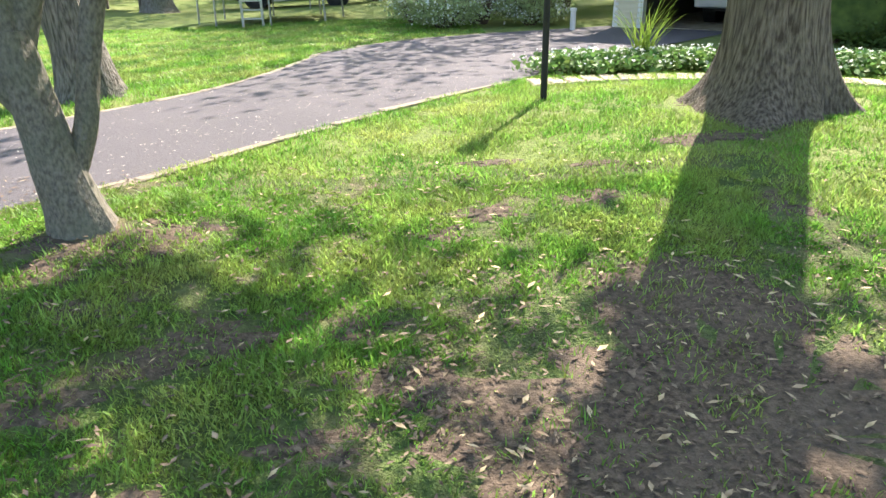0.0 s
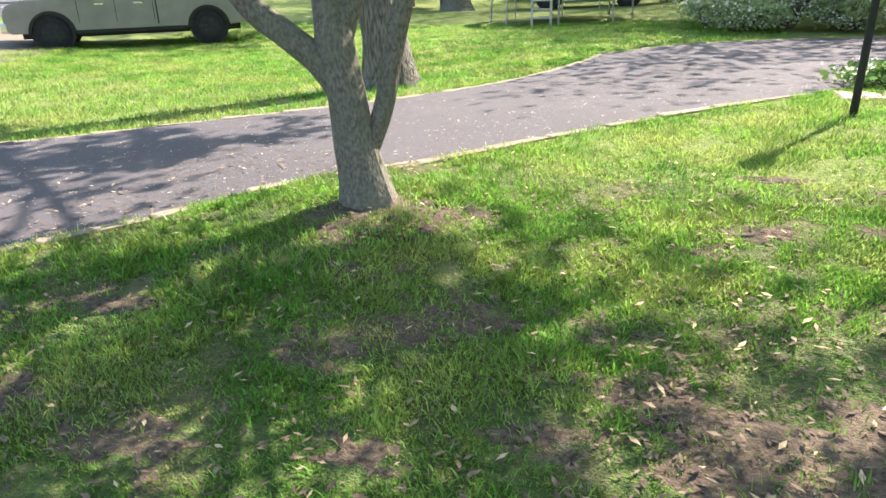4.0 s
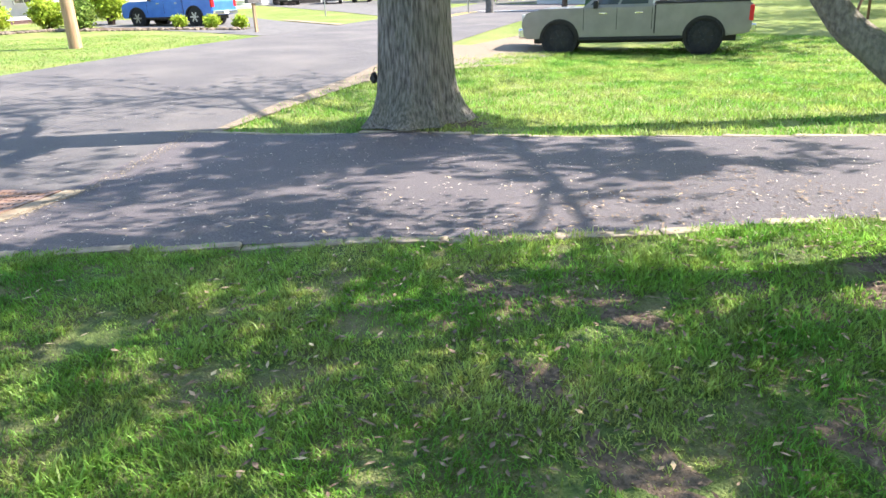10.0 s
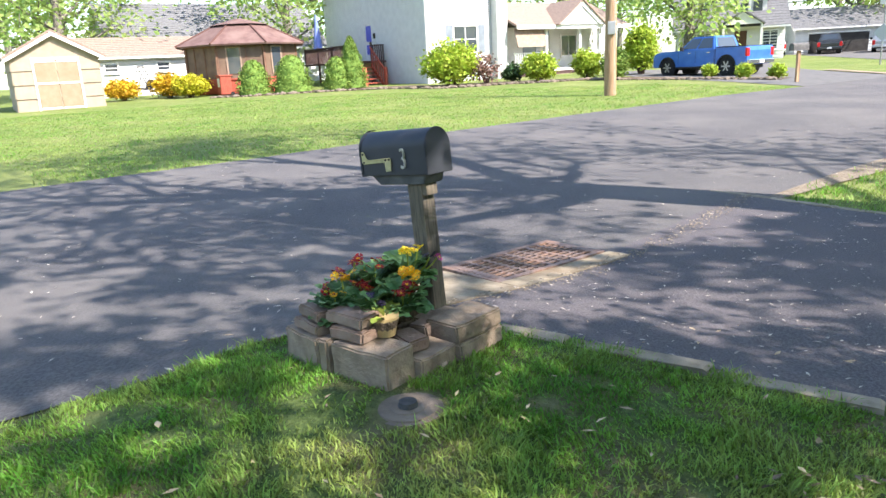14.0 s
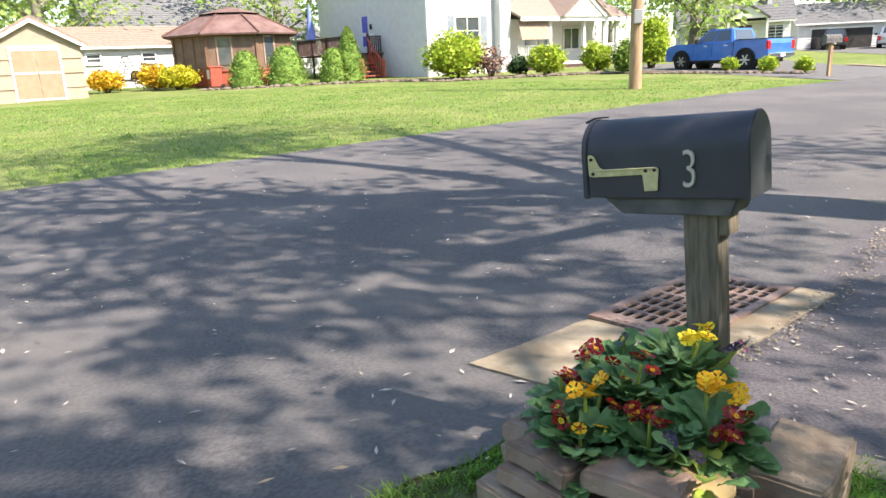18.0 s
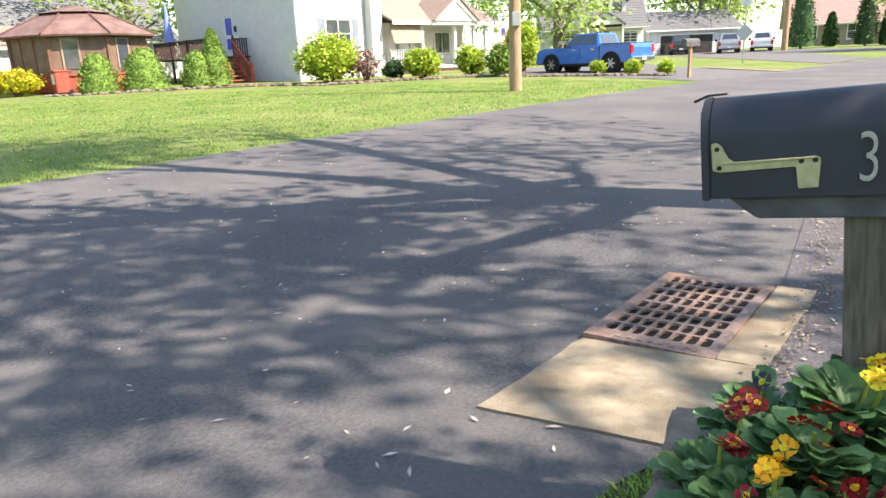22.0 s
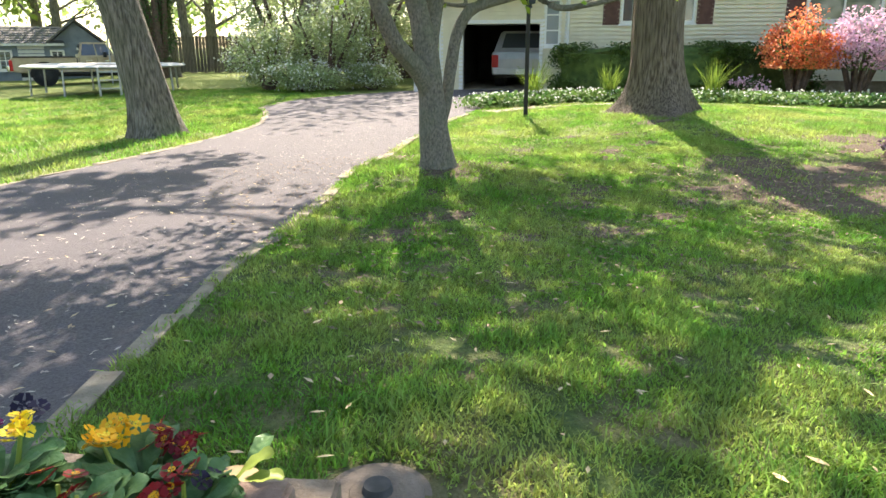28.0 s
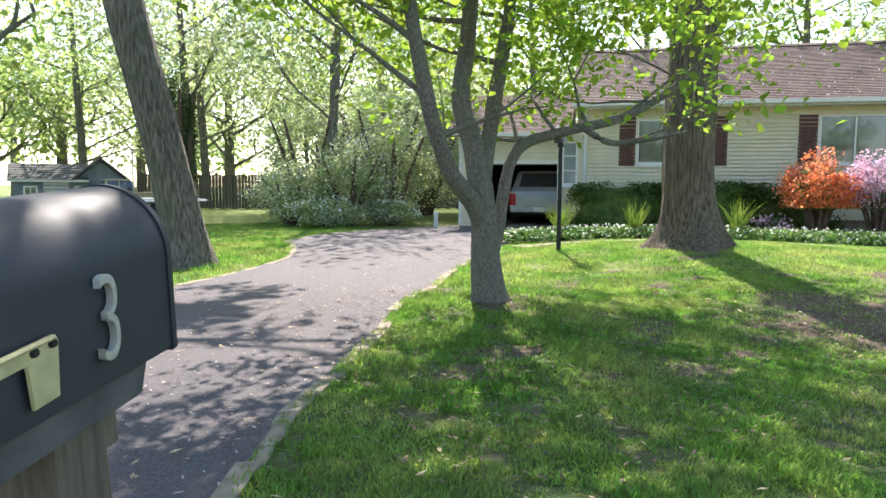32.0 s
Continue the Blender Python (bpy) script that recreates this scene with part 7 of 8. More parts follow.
for nm, x, y, h in (("garden_statue", -32.2, 22.4, 1.1),):
    ob = link(nm, tube([(0, 0, -0.05), (0.05, 0, 0.4), (0, 0, 0.8), (0.02, 0, h)], [0.22, 0.2, 0.24, 0.1], 10), M["greywood"])
    ob.matrix_basis = put(x, y)
    tagged(ob, "dark garden ornament beside the stop sign", "statue")

# shrubs along the houses
for k, (nm, lab, x, y, rx, h, m_, n, lf) in enumerate((
    ("gold_shrub", "low golden-orange shrub beside the shed", -37.6, -22.4, 0.95, 1.15, "goldorange", 900, 0.16), ("gold_shrub", "bright yellow shrub by the gazebo", -38.6, -20.3, 0.95, 1.35, "goldorange", 1000, 0.16), ("gold_shrub", "bright yellow shrub by the gazebo", -37.7, -18.6, 1.05, 1.2, "gold", 1000, 0.16),
    ("lime_shrub", "large lime-yellow rounded shrub before the white house", -37.0, -4.6, 1.55, 2.1, "lime", 2400, 0.17), ("green_shrub", "yellow-green shrub before the porch", -37.2, -0.3, 0.95, 1.4, "lime", 1300, 0.16), ("green_shrub", "rounded green shrub at the porch corner", -37.6, 2.0, 0.75, 1.4, "lime", 1000, 0.15),
    ("rusty_shrub", "reddish brown bare-twigged shrub", -37.6, -2.9, 0.9, 1.5, "redtwig", 900, 0.14), ("dark_shrub", "small dark shrub before the porch rail", -38.0, -1.6, 0.6, 0.9, "leafdark", 500, 0.13),
    ("green_shrub", "tall clipped lime green shrub beside the pole", -39.8, 4.9, 0.95, 2.5, "lime", 1800, 0.17), ("green_shrub", "clipped green shrub beside the pole", -36.6, 3.3, 0.65, 1.4, "sprucegreen", 900, 0.15), ("green_shrub", "small clipped green shrub beside the pole", -35.6, 3.1, 0.5, 1.1, "sprucegreen", 700, 0.14),
    ("ball_shrub", "small round clipped shrub before the blue truck", -32.9, 6.7, 0.38, 0.62, "lime", 500, 0.1), ("ball_shrub", "small round clipped shrub before the blue truck", -31.6, 7.7, 0.36, 0.6, "lime", 500, 0.1), ("ball_shrub", "small round clipped shrub before the blue truck", -30.5, 8.6, 0.36, 0.6, "lime", 500, 0.1))):
    bush(nm, lab, x, y, rx, rx, h, m_, n, lf, 100 + k, 30, "shrubs along the street houses", 5, 0.2, core=0.0 if m_ == "redtwig" else 0.66)
for k, (x, y, r, h) in enumerate(((-37.25, -14.85, 1.0, 1.75), (-37.95, -13.05, 1.18, 1.9), (-38.4, -10.75, 0.92, 1.7))):
    cone_tree("dwarf_spruce", "broad rounded dwarf spruce beside the deck", x, y, r, h, "sprucegreen", 3200, 0.09, 130 + k, "dwarf spruces by the deck", 0.42)
cone_tree("dwarf_spruce", "pointed conical dwarf spruce beside the deck", -38.8, -10.05, 0.88, 2.7, "sprucegreen", 3800, 0.09, 133, "dwarf spruces by the deck", 0.62)
for k, (x, y, r, h) in enumerate(((-60.5, 32.0, 1.15, 5.4), (-62, 35.5, 0.65, 2.8), (-60, 37.2, 0.95, 4.9), (-59.5, 38.6, 0.55, 2.9), (-59, 40.0, 1.0, 5.4), (-56.0, 44.8, 0.8, 5.4), (-55.4, 45.8, 0.8, 5.2))):
    cone_tree("arborvitae", "tall narrow dark green arborvitae", x, y, r, h, "leafdark", 1900, 0.17, 140 + k, "arborvitae along the crossroad", 0.38)
cone_tree("cedar", "broad dark cedar with brown lower stems", -29.5, 29.3, 2.4, 7.5, "leafdark", 3600, 0.24, 150)
for k, (x, y) in enumerate(((-31.5, 27.0), (-25.0, 26.0), (-22.6, 24.0), (-21.0, 23.0))):
    t_ = tree("slim_tree", "slim dark-stemmed young tree beside the road", x, y, [(0, 0, 0), (0.05, 0, 1.5), (0.1, 0, 3.5)], [0.16, 0.13, 0.1], 0.05, "twig", [((0.08, 0, 2.2), (1, 0.2, 1), 2.2, 0.07), ((0.1, 0, 3.3), (-0.6, 0.3, 1), 2.4, 0.08), ((0.1, 0, 3.4), (0.2, -0.6, 1.2), 2.4, 0.08)], "leafwood", 0.2, 6, (0.5, 0.5, 0.4), 160 + k, 1)

# mulch bed with loose edging stones before the houses
BED = [(-36.1, -16.6), (-36.0, -14.6), (-36.6, -12.6), (-37.1, -10.4), (-37.0, -7.6), (-35.2, -5.2), (-35.2, -3.4), (-36.0, -1.6), (-36.0, 0.2), (-36.5, 1.8), (-35.6, 2.9), (-33.6, 5.0), (-31.8, 6.9), (-29.9, 8.4)]
BED_BACK = [(-38.6, -17.2), (-38.4, -14.8), (-39.0, -12.6), (-39.4, -10.0), (-39.2, -7.0), (-38.0, -5.4), (-38.6, -3.0), (-38.4, -1.0), (-38.3, 1.0), (-38.2, 2.6), (-37.0, 4.2), (-34.2, 6.2), (-32.6, 7.8), (-30.6, 9.2)]
tagged(sheet("mulch_bed", BED, BED_BACK, 4, 0.03, M["dirt"], 60), "dark mulch bed under the shrubs before the houses", "flower bed", kind="structure")
bed_edge = tagged(new("bed_edging"), "line of rounded field stones edging the mulch bed", "edging", kind="structure")
rock_meshes = []
for k in range(4):
    bm = bmesh.new()
    bmesh.ops.create_icosphere(bm, subdivisions=2, radius=1.0)
    for v in bm.verts:
        v.co *= 1 + 0.3 * noise.noise(v.co * 1.3 + Vector((k * 5, 0, 0)))
    me = bpy.data.meshes.new("field_stone")
    bm.to_mesh(me)
    bm.free()
    me.materials.append(M["lid"])
    rock_meshes.append(me)
PB, _ = refine([(*q, 0) for q in BED], [0] * len(BED), 9)
rb_ = random.Random(31)
for q in PB:
    o = new("field_stone", rock_meshes[rb_.randrange(4)])
    o.parent = bed_edge
    r = rb_.uniform(0.07, 0.16)
    o.matrix_basis = Matrix.Translation((q.x + rb_.uniform(-0.1, 0.1), q.y + rb_.uniform(-0.1, 0.1), gz(q.x, q.y) + r * 0.3)) @ rotz(rb_.uniform(0, 360)) @ Matrix.Diagonal((r * 1.4, r, r * 0.65, 1))

# covered garden swing beside the shed
sw = thing("garden_swing", "garden swing seat with a dark cover on a thin frame", "garden swing", put(-40.0, -22.6, 41))
for x in (-0.8, 0.8):
    part("frame_leg", tube([(x, -0.6, 0), (x, 0.0, 1.75), (x, 0.6, 0)], [0.03, 0.03, 0.03], 6), M["black"], sw)
part("top_bar", tube([(-0.85, 0, 1.75), (0.85, 0, 1.75)], [0.03, 0.03], 6), M["black"], sw)
part("seat", prism([(-0.35, 0.5), (0.3, 0.42), (0.5, 0.95), (0.42, 1.0), (0.22, 0.52), (-0.35, 0.6)], -0.7, 0.7, "x"), M["dark"], sw, "dark canvas seat")
for x in (-0.68, 0.68):
    part("hanger", tube([(x, 0.1, 0.6), (x, 0, 1.74)], [0.012, 0.012], 5), M["black"], sw)

# ---- back lawn things ----
TM = put(-4.85, 21.2) @ Matrix.Diagonal((1.16, 1.16, 1.0, 1))
tr = thing("trampoline", "round trampoline with grey pad and steel legs on the lawn", "trampoline", TM)
ring_pts = [(1.75 * math.cos(2 * math.pi * t / 40), 1.75 * math.sin(2 * math.pi * t / 40), 0.78) for t in range(41)]
part("mat", cyl(1.4, 1.4, 0.77, 0.785, 40), M["black"], tr)
part("pad", tube(ring_pts, [0.2] * 41, 8, flat=0.25), M["tramp"], tr, "pale grey edge pad")
for k in range(8):
    a = 2 * math.pi * k / 8 + 0.2
    part("leg", tube([(1.75 * math.cos(a), 1.75 * math.sin(a), 0.76), (1.78 * math.cos(a), 1.78 * math.sin(a), -0.03)], [0.025, 0.025], 6), M["steel"], tr)
ld = part("ladder", box(-0.25, -1.98, -0.03, -0.2, -1.94, 0.78), M["steel"], tr)
part("ladder_side", box(0.2, -1.98, -0.03, 0.25, -1.94, 0.78), M["steel"], ld)
for z in (0.2, 0.42, 0.64):
    part("rung", box(-0.199, -1.98, z, 0.199, -1.94, z + 0.04), M["steel"], ld)
pole3 = thing("net_pole", "tall thin steel pole beside the trampoline", "pole", put(-4.6, 26.2))
part("shaft", tube([(0, 0, -0.05), (0, 0, 2.6)], [0.025, 0.025], 6), M["steel"], pole3)
part("arm", tube([(-0.3, 0, 2.55), (0.3, 0, 2.55)], [0.02, 0.02], 6), M["steel"], pole3)
S2 = Matrix.Translation((-9.1, 33.4, gz(-9.1, 33.4) - 0.05)) @ rotz(4)
s2 = thing("grey_shed", "small blue-grey shed with white windows and dark roof", "shed", S2)
wall_box(s2, 0, 0, 4.3, 3.2, 0, 1.65, ("siding_b",) * 4, 0.16)
roof_slope("roof_front", -0.25, 2.9, -0.3, 1.6, 1.6, 2.35, s2, "greywood", 0.3, 0.1, False)
roof_slope("roof_back", -0.25, 2.9, 3.5, 1.6, 1.6, 2.35, s2, "greywood", 0.3, 0.1, False)
part("front_gable", prism([(2.4, 1.65), (4.4, 1.65), (3.4, 2.5)], -0.02, 3.2, "y"), M["siding_b"], s2)
for s in (-1, 1):
    part("gable_roof", prism([(3.4, 2.55), (3.4 + s * 1.2, 1.55), (3.4 + s * 1.2, 1.65), (3.4, 2.66)], -0.3, 3.4, "y"), M["greywood"], s2)
window(s2, 0.35, 0.85, 0.5, 1.3, off=-0.06)
window(s2, 2.35, 2.85, 0.5, 1.3, off=-0.06)
part("shed_door", box(1.1, -0.04, 0.02, 2.1, -0.018, 1.55), M["siding_g"], s2, "pale grey double door")
PS = put(-11.7, 27.2, 8)
ps = thing("playset", "wooden playset tower with slatted walls and a swing frame", "playset", PS)
for x in (-0.8, 0.8):
    for y in (-0.8, 0.8):
        part("post", box(x - 0.05, y - 0.05, -0.05, x + 0.05, y + 0.05, 1.9), M["fencewood"], ps)
part("floor", box(-0.85, -0.85, 0.9, 0.85, 0.85, 0.97), M["fencewood"], ps)
for k in range(12):
    part("slat", box(-0.85 + k * 0.142, -0.87, 0.98, -0.75 + k * 0.142, -0.852, 1.8), M["white"], ps)
part("swing_beam", tube([(-0.9, 0, 1.85), (-3.2, 0, 1.85)], [0.05, 0.05], 8), M["brownwood"], ps)
for y in (-0.7, 0.7):
    part("swing_leg", tube([(-3.2, 0, 1.85), (-3.4, y, -0.05)], [0.05, 0.05], 8), M["brownwood"], ps)
P_, R_ = [(0, 0, z) for z in (-0.02, 0.08, 0.25, 0.42, 0.55, 0.7, 0.85)], [0.12, 0.24, 0.29, 0.24, 0.12, 0.09, 0.11]
ob = link("chiminea", tube(*refine(P_, R_, 3), 18), M["terracotta"], True)
ob.matrix_basis = put(-10.85, 22.6)
tagged(ob, "round terracotta chiminea standing on the lawn", "chiminea")
# board fence
fence = thing("board_fence", "tall weathered board fence behind the shrubs", "fence", kind="structure")
fm = box(-0.075, -0.012, 0, 0.075, 0.012, 1.75)
me_f = bpy.data.meshes.new("board")
fm.to_mesh(me_f)
fm.free()
me_f.materials.append(M["fencewood"])
A, B = Vector((-4.0, 36.0)), Vector((22.0, 30.0))
nb_ = 165
for k in range(nb_):
    p = A.lerp(B, k / nb_)
    o = new("board", me_f)
    o.parent = fence
    o.matrix_basis = Matrix.Translation((p.x, p.y, 0.02 + 0.03 * math.sin(k * 1.7))) @ rotz(heading(*(B - A)))
for z in (0.4, 1.4):
    d = (B - A).normalized()
    part("fence_rail", tube([(A.x, A.y + 0.05, z), (B.x, B.y + 0.05, z)], [0.04, 0.04], 4), M["fencewood"], fence)

# ---- woodland and hedgerow behind the drive ----
rngw = random.Random(77)
for k, (x, y, r, h) in enumerate(((1.2, 20.5, 0.26, 9), (7.0, 30, 0.3, 11), (-2.0, 30.5, 0.32, 11), (3.0, 26.0, 0.22, 10), (-0.5, 38, 0.35, 12), (10.5, 33, 0.3, 12), (14, 27, 0.3, 12), (-6.5, 41, 0.35, 12), (19, 25, 0.32, 13), (24, 20, 0.32, 13), (27, 14, 0.3, 12))):
    lx, ly = rngw.uniform(-0.4, 0.4), rngw.uniform(-0.3, 0.3)
    tree("woodland_tree", "tall slim woodland tree in fresh spring leaf", x, y, [(0, 0, 0), (lx * 0.3, ly * 0.3, h * 0.25), (lx, ly, h * 0.6), (lx * 1.6, ly, h)], [r * 0.8, r * 0.62, r * 0.5, r * 0.2], 0.08, "bark", [((lx * t, ly * t, h * t * 0.62 + 0.6), (math.cos(2.4 * j), math.sin(2.4 * j), 0.55), h * 0.33, r * 0.2) for j, t in enumerate((0.35, 0.5, 0.62, 0.75, 0.9, 1.05, 1.2))], "leafwood" if k % 2 else "leafpale", 0.2, 40 if k in (0, 3) else 84, (0.85, 0.85, 0.7), 300 + k, 2)
for k, (x, y, rx, ry, h, m_) in enumerate(((1.0, 18.0, 1.6, 1.4, 2.6, "leafwood"), (-0.6, 18.6, 1.3, 1.2, 1.9, "leafwood"), (2.6, 18.6, 1.6, 1.4, 3.4, "leafwood"), (0.8, 21.5, 1.9, 1.7, 4.2, "leafwood"), (3.6, 22.0, 2.2, 2.0, 4.8, "leafwood"), (6.5, 24.5, 2.6, 2.2, 5.2, "leafwood"), (10.5, 27, 3, 2.5, 6, "leafwood"), (0.1, 17.0, 1.2, 0.7, 0.9, "leafwood"), (2.2, 17.4, 1.0, 0.7, 0.8, "leafwood"), (-2.6, 29.6, 0.95, 0.95, 6.5, "leafivy"))):
    bush("wild_shrub", "tangled honeysuckle thicket dotted with white blossom" if m_ == "leafwood" else "rambling ivy-green undergrowth below the trees", x, y, rx, ry, h, {"leafwood": "leafpale"}.get(m_, m_), int(2400 + 1000 * rx * h), 0.085, 400 + k, 90, "thicket behind the drive", 8, 0.13, ("white_fl", int(700 * rx), 0.05) if m_ == "leafwood" else None)
for k in range(34):
    a = math.pi * 2 * k / 34 + rngw.uniform(-0.05, 0.05)
    rad = rngw.uniform(72, 110)
    x, y = -18 + rad * math.cos(a) * 1.1, 10 + rad * math.sin(a)
    h = rngw.uniform(10, 16)
    tree("distant_tree", "distant broadleaf tree in pale spring green", x, y, [(0, 0, 0), (0, 0, h * 0.3), (0, 0, h * 0.7)], [0.5, 0.4, 0.2], 0.15, "bark", [((0, 0, h * 0.25 + j * 0.9), (math.cos(2.1 * j), math.sin(2.1 * j), 0.5), h * 0.36, 0.15) for j in range(6)], "leafwood", 0.85, 40, (1.5, 1.5, 1.3), 500 + k, 1)
for k, (x, y, h) in enumerate(((-52, -18, 11), (-58, -8, 12), (-66, 2, 13), (-51, 9.5, 7), (-64, 12, 12), (-70, 16, 14), (-70, 30, 11), (-48, 34, 6), (-66, 26, 9), (-44, -30, 10), (-50, -34, 11), (-33, 42, 9), (-22, 44, 9), (-12, 46, 10), (-16, 34, 8), (-58, 52, 9), (-20, 52, 12), (-8, 50, 12), (2, 46, 12), (9, 48, 13), (16, 44, 12), (24, 42, 13), (32, 36, 13), (38, 28, 13), (-3, 56, 14), (12, 58, 14), (28, 52, 14), (-14, 58, 13), (40, 44, 14))):
    tree("street_tree", "full yellow-green tree behind the houses", x, y, [(0, 0, 0), (0, 0, h * 0.3), (0, 0, h * 0.7)], [0.4, 0.32, 0.15], 0.12, "bark", [((0, 0, h * 0.2 + j * 0.7), (math.cos(2.1 * j), math.sin(2.1 * j), 0.5), h * 0.34, 0.13) for j in range(7)], "leafpale" if k > 15 else "leafwood", 0.36, 96, (1.2, 1.2, 1.05), 600 + k, 1)

# ---- edging stones, pavers ----
def along(line, step):
    P, _ = refine([(*p, 0) for p in line], [0] * len(line), 12)
    out, left, prev = [], 0.0, P[0]
    for p in P[1:]:
        d = (p - prev).length
        while left <= d:
            q = prev.lerp(p, left / d)
            out.append((q.x, q.y, math.atan2(p.y - prev.y, p.x - prev.x)))
            left += step
        left -= d
        prev = p
    return out


def stone_mesh(name, l, w, h, seed, material):
    bm = box(-l / 2, -w / 2, 0, l / 2, w / 2, h)
    bmesh.ops.bevel(bm, geom=[e for e in bm.edges if all(v.co.z > h * 0.5 for v in e.verts)], offset=0.014, segments=1, affect="EDGES")
    rr = random.Random(seed)
    for v in bm.verts:
        v.co += Vector((rr.uniform(-1, 1), rr.uniform(-1, 1), rr.uniform(-0.5, 0.5))) * 0.012
    me = bpy.data.meshes.new(name)
    bm.to_mesh(me)
    bm.free()
    me.materials.append(M[material])
    return me


stones = [stone_mesh("edging_stone", 0.692 + 0.004 * k, 0.115, 0.12, k, "kerb") for k in range(4)]
for nm, line, shift in (("edging_near", DRIVE_NEAR[1:12], -0.03), ("edging_far", DRIVE_FAR[:-1], 0.03)):
    e = tagged(new(nm), "row of worn pale edging stones along the driveway", "edging", kind="structure")
    rr = random.Random(3)
    for x, y, a in along(line, 0.7):
        x, y = x - math.sin(a) * shift, y + math.cos(a) * shift
        o = new("edging_stone", stones[rr.randrange(4)])
        o.parent = e
        o.matrix_basis = Matrix.Translation((x, y, gz(x, y) - 0.098 + rr.uniform(-0.004, 0.003))) @ Matrix.Rotation(a + rr.uniform(-0.02, 0.02), 4, "Z")
pv = tagged(new("paver_path"), "tan paver path along the front bed", "path", kind="structure")
pm = stone_mesh("paver", 0.21, 0.19, 0.06, 9, "paver")
PATH_LINE = [(1.2, 8.6), (2.0, 8.65), (2.8, 8.5), (3.7, 8.2), (4.7, 7.8), (5.8, 7.3), (7.2, 6.7)]
for x, y, a in along(PATH_LINE, 0.222):
    for j in (-1, 0, 1):
        qx, qy = x - math.sin(a) * 0.2 * j, y + math.cos(a) * 0.2 * j
        o = new("paver", pm)
        o.parent = pv
        o.matrix_basis = Matrix.Translation((qx, qy, gz(qx, qy) - 0.036)) @ Matrix.Rotation(a + random.uniform(-0.03, 0.03), 4, "Z")


# ---- grass and litter ----
def inside(poly, x, y):
    res = np.zeros(len(x), bool)
    n = len(poly)
    for i in range(n):
        (x0, y0), (x1, y1) = poly[i], poly[(i + 1) % n]
        c = ((y0 > y) != (y1 > y)) & (x < (x1 - x0) * (y - y0) / (y1 - y0 + 1e-12) + x0)
        res ^= c
    return res


DRIVE_POLY = DRIVE_NEAR + DRIVE_FAR[::-1]
STREET_POLY = STREET_FAR + STREET_NEAR[::-1]
PLANT_POLY = [tuple((PF @ Vector(p))[:2]) for p in ((-0.08, 0.09, 0), (0.7, 0.09, 0), (0.7, -0.7, 0), (-0.08, -0.7, 0))]
PAD_POLY = [tuple(on_grid(a, b)) for a, b in ((-0.7, -1.15), (0.26, -1.12), (0.28, 1.2), (-0.7, 1.2))]


SHOULDER_POLY = SHOULDER_IN + SHOULDER_OUT[::-1]


def wave(x, y, s, seed):
    """A smooth random field, about -1 to 1."""
    r = np.random.default_rng(seed)
    z = np.zeros(len(x))
    for k in range(9):
        a, f, p = r.uniform(0, 6.28), s * r.uniform(0.6, 1.8), r.uniform(0, 6.28)
        z += np.sin((x * math.cos(a) + y * math.sin(a)) * f + p)
    return z / 3.2


def gz_many(x, y):
    z = -0.15 * np.exp(-((x + 8.3) ** 2) / 14) + 0.022 * np.maximum(0, -14 - np.maximum(x, -70))
    z += 0.22 * np.exp(-((x - 3.4) ** 2 + (y - 6.4) ** 2) / 10) + 0.17 * np.exp(-((x + 5.0) ** 2 + (y + 1.3) ** 2) / 2.5)
    z += 0.09 * np.exp(-((x + 2.1) ** 2 + (y - 3.8) ** 2)) + 0.17 * np.exp(-((x + 8.6) ** 2 + (y - 4.45) ** 2) / 0.9)
    z -= 0.2 * np.exp(-((x + 14.0) ** 2 + (y - 14.5) ** 2) / 18)
    return z - 0.17 * np.exp(-(x * x + (y - 1.2) ** 2) / 9)


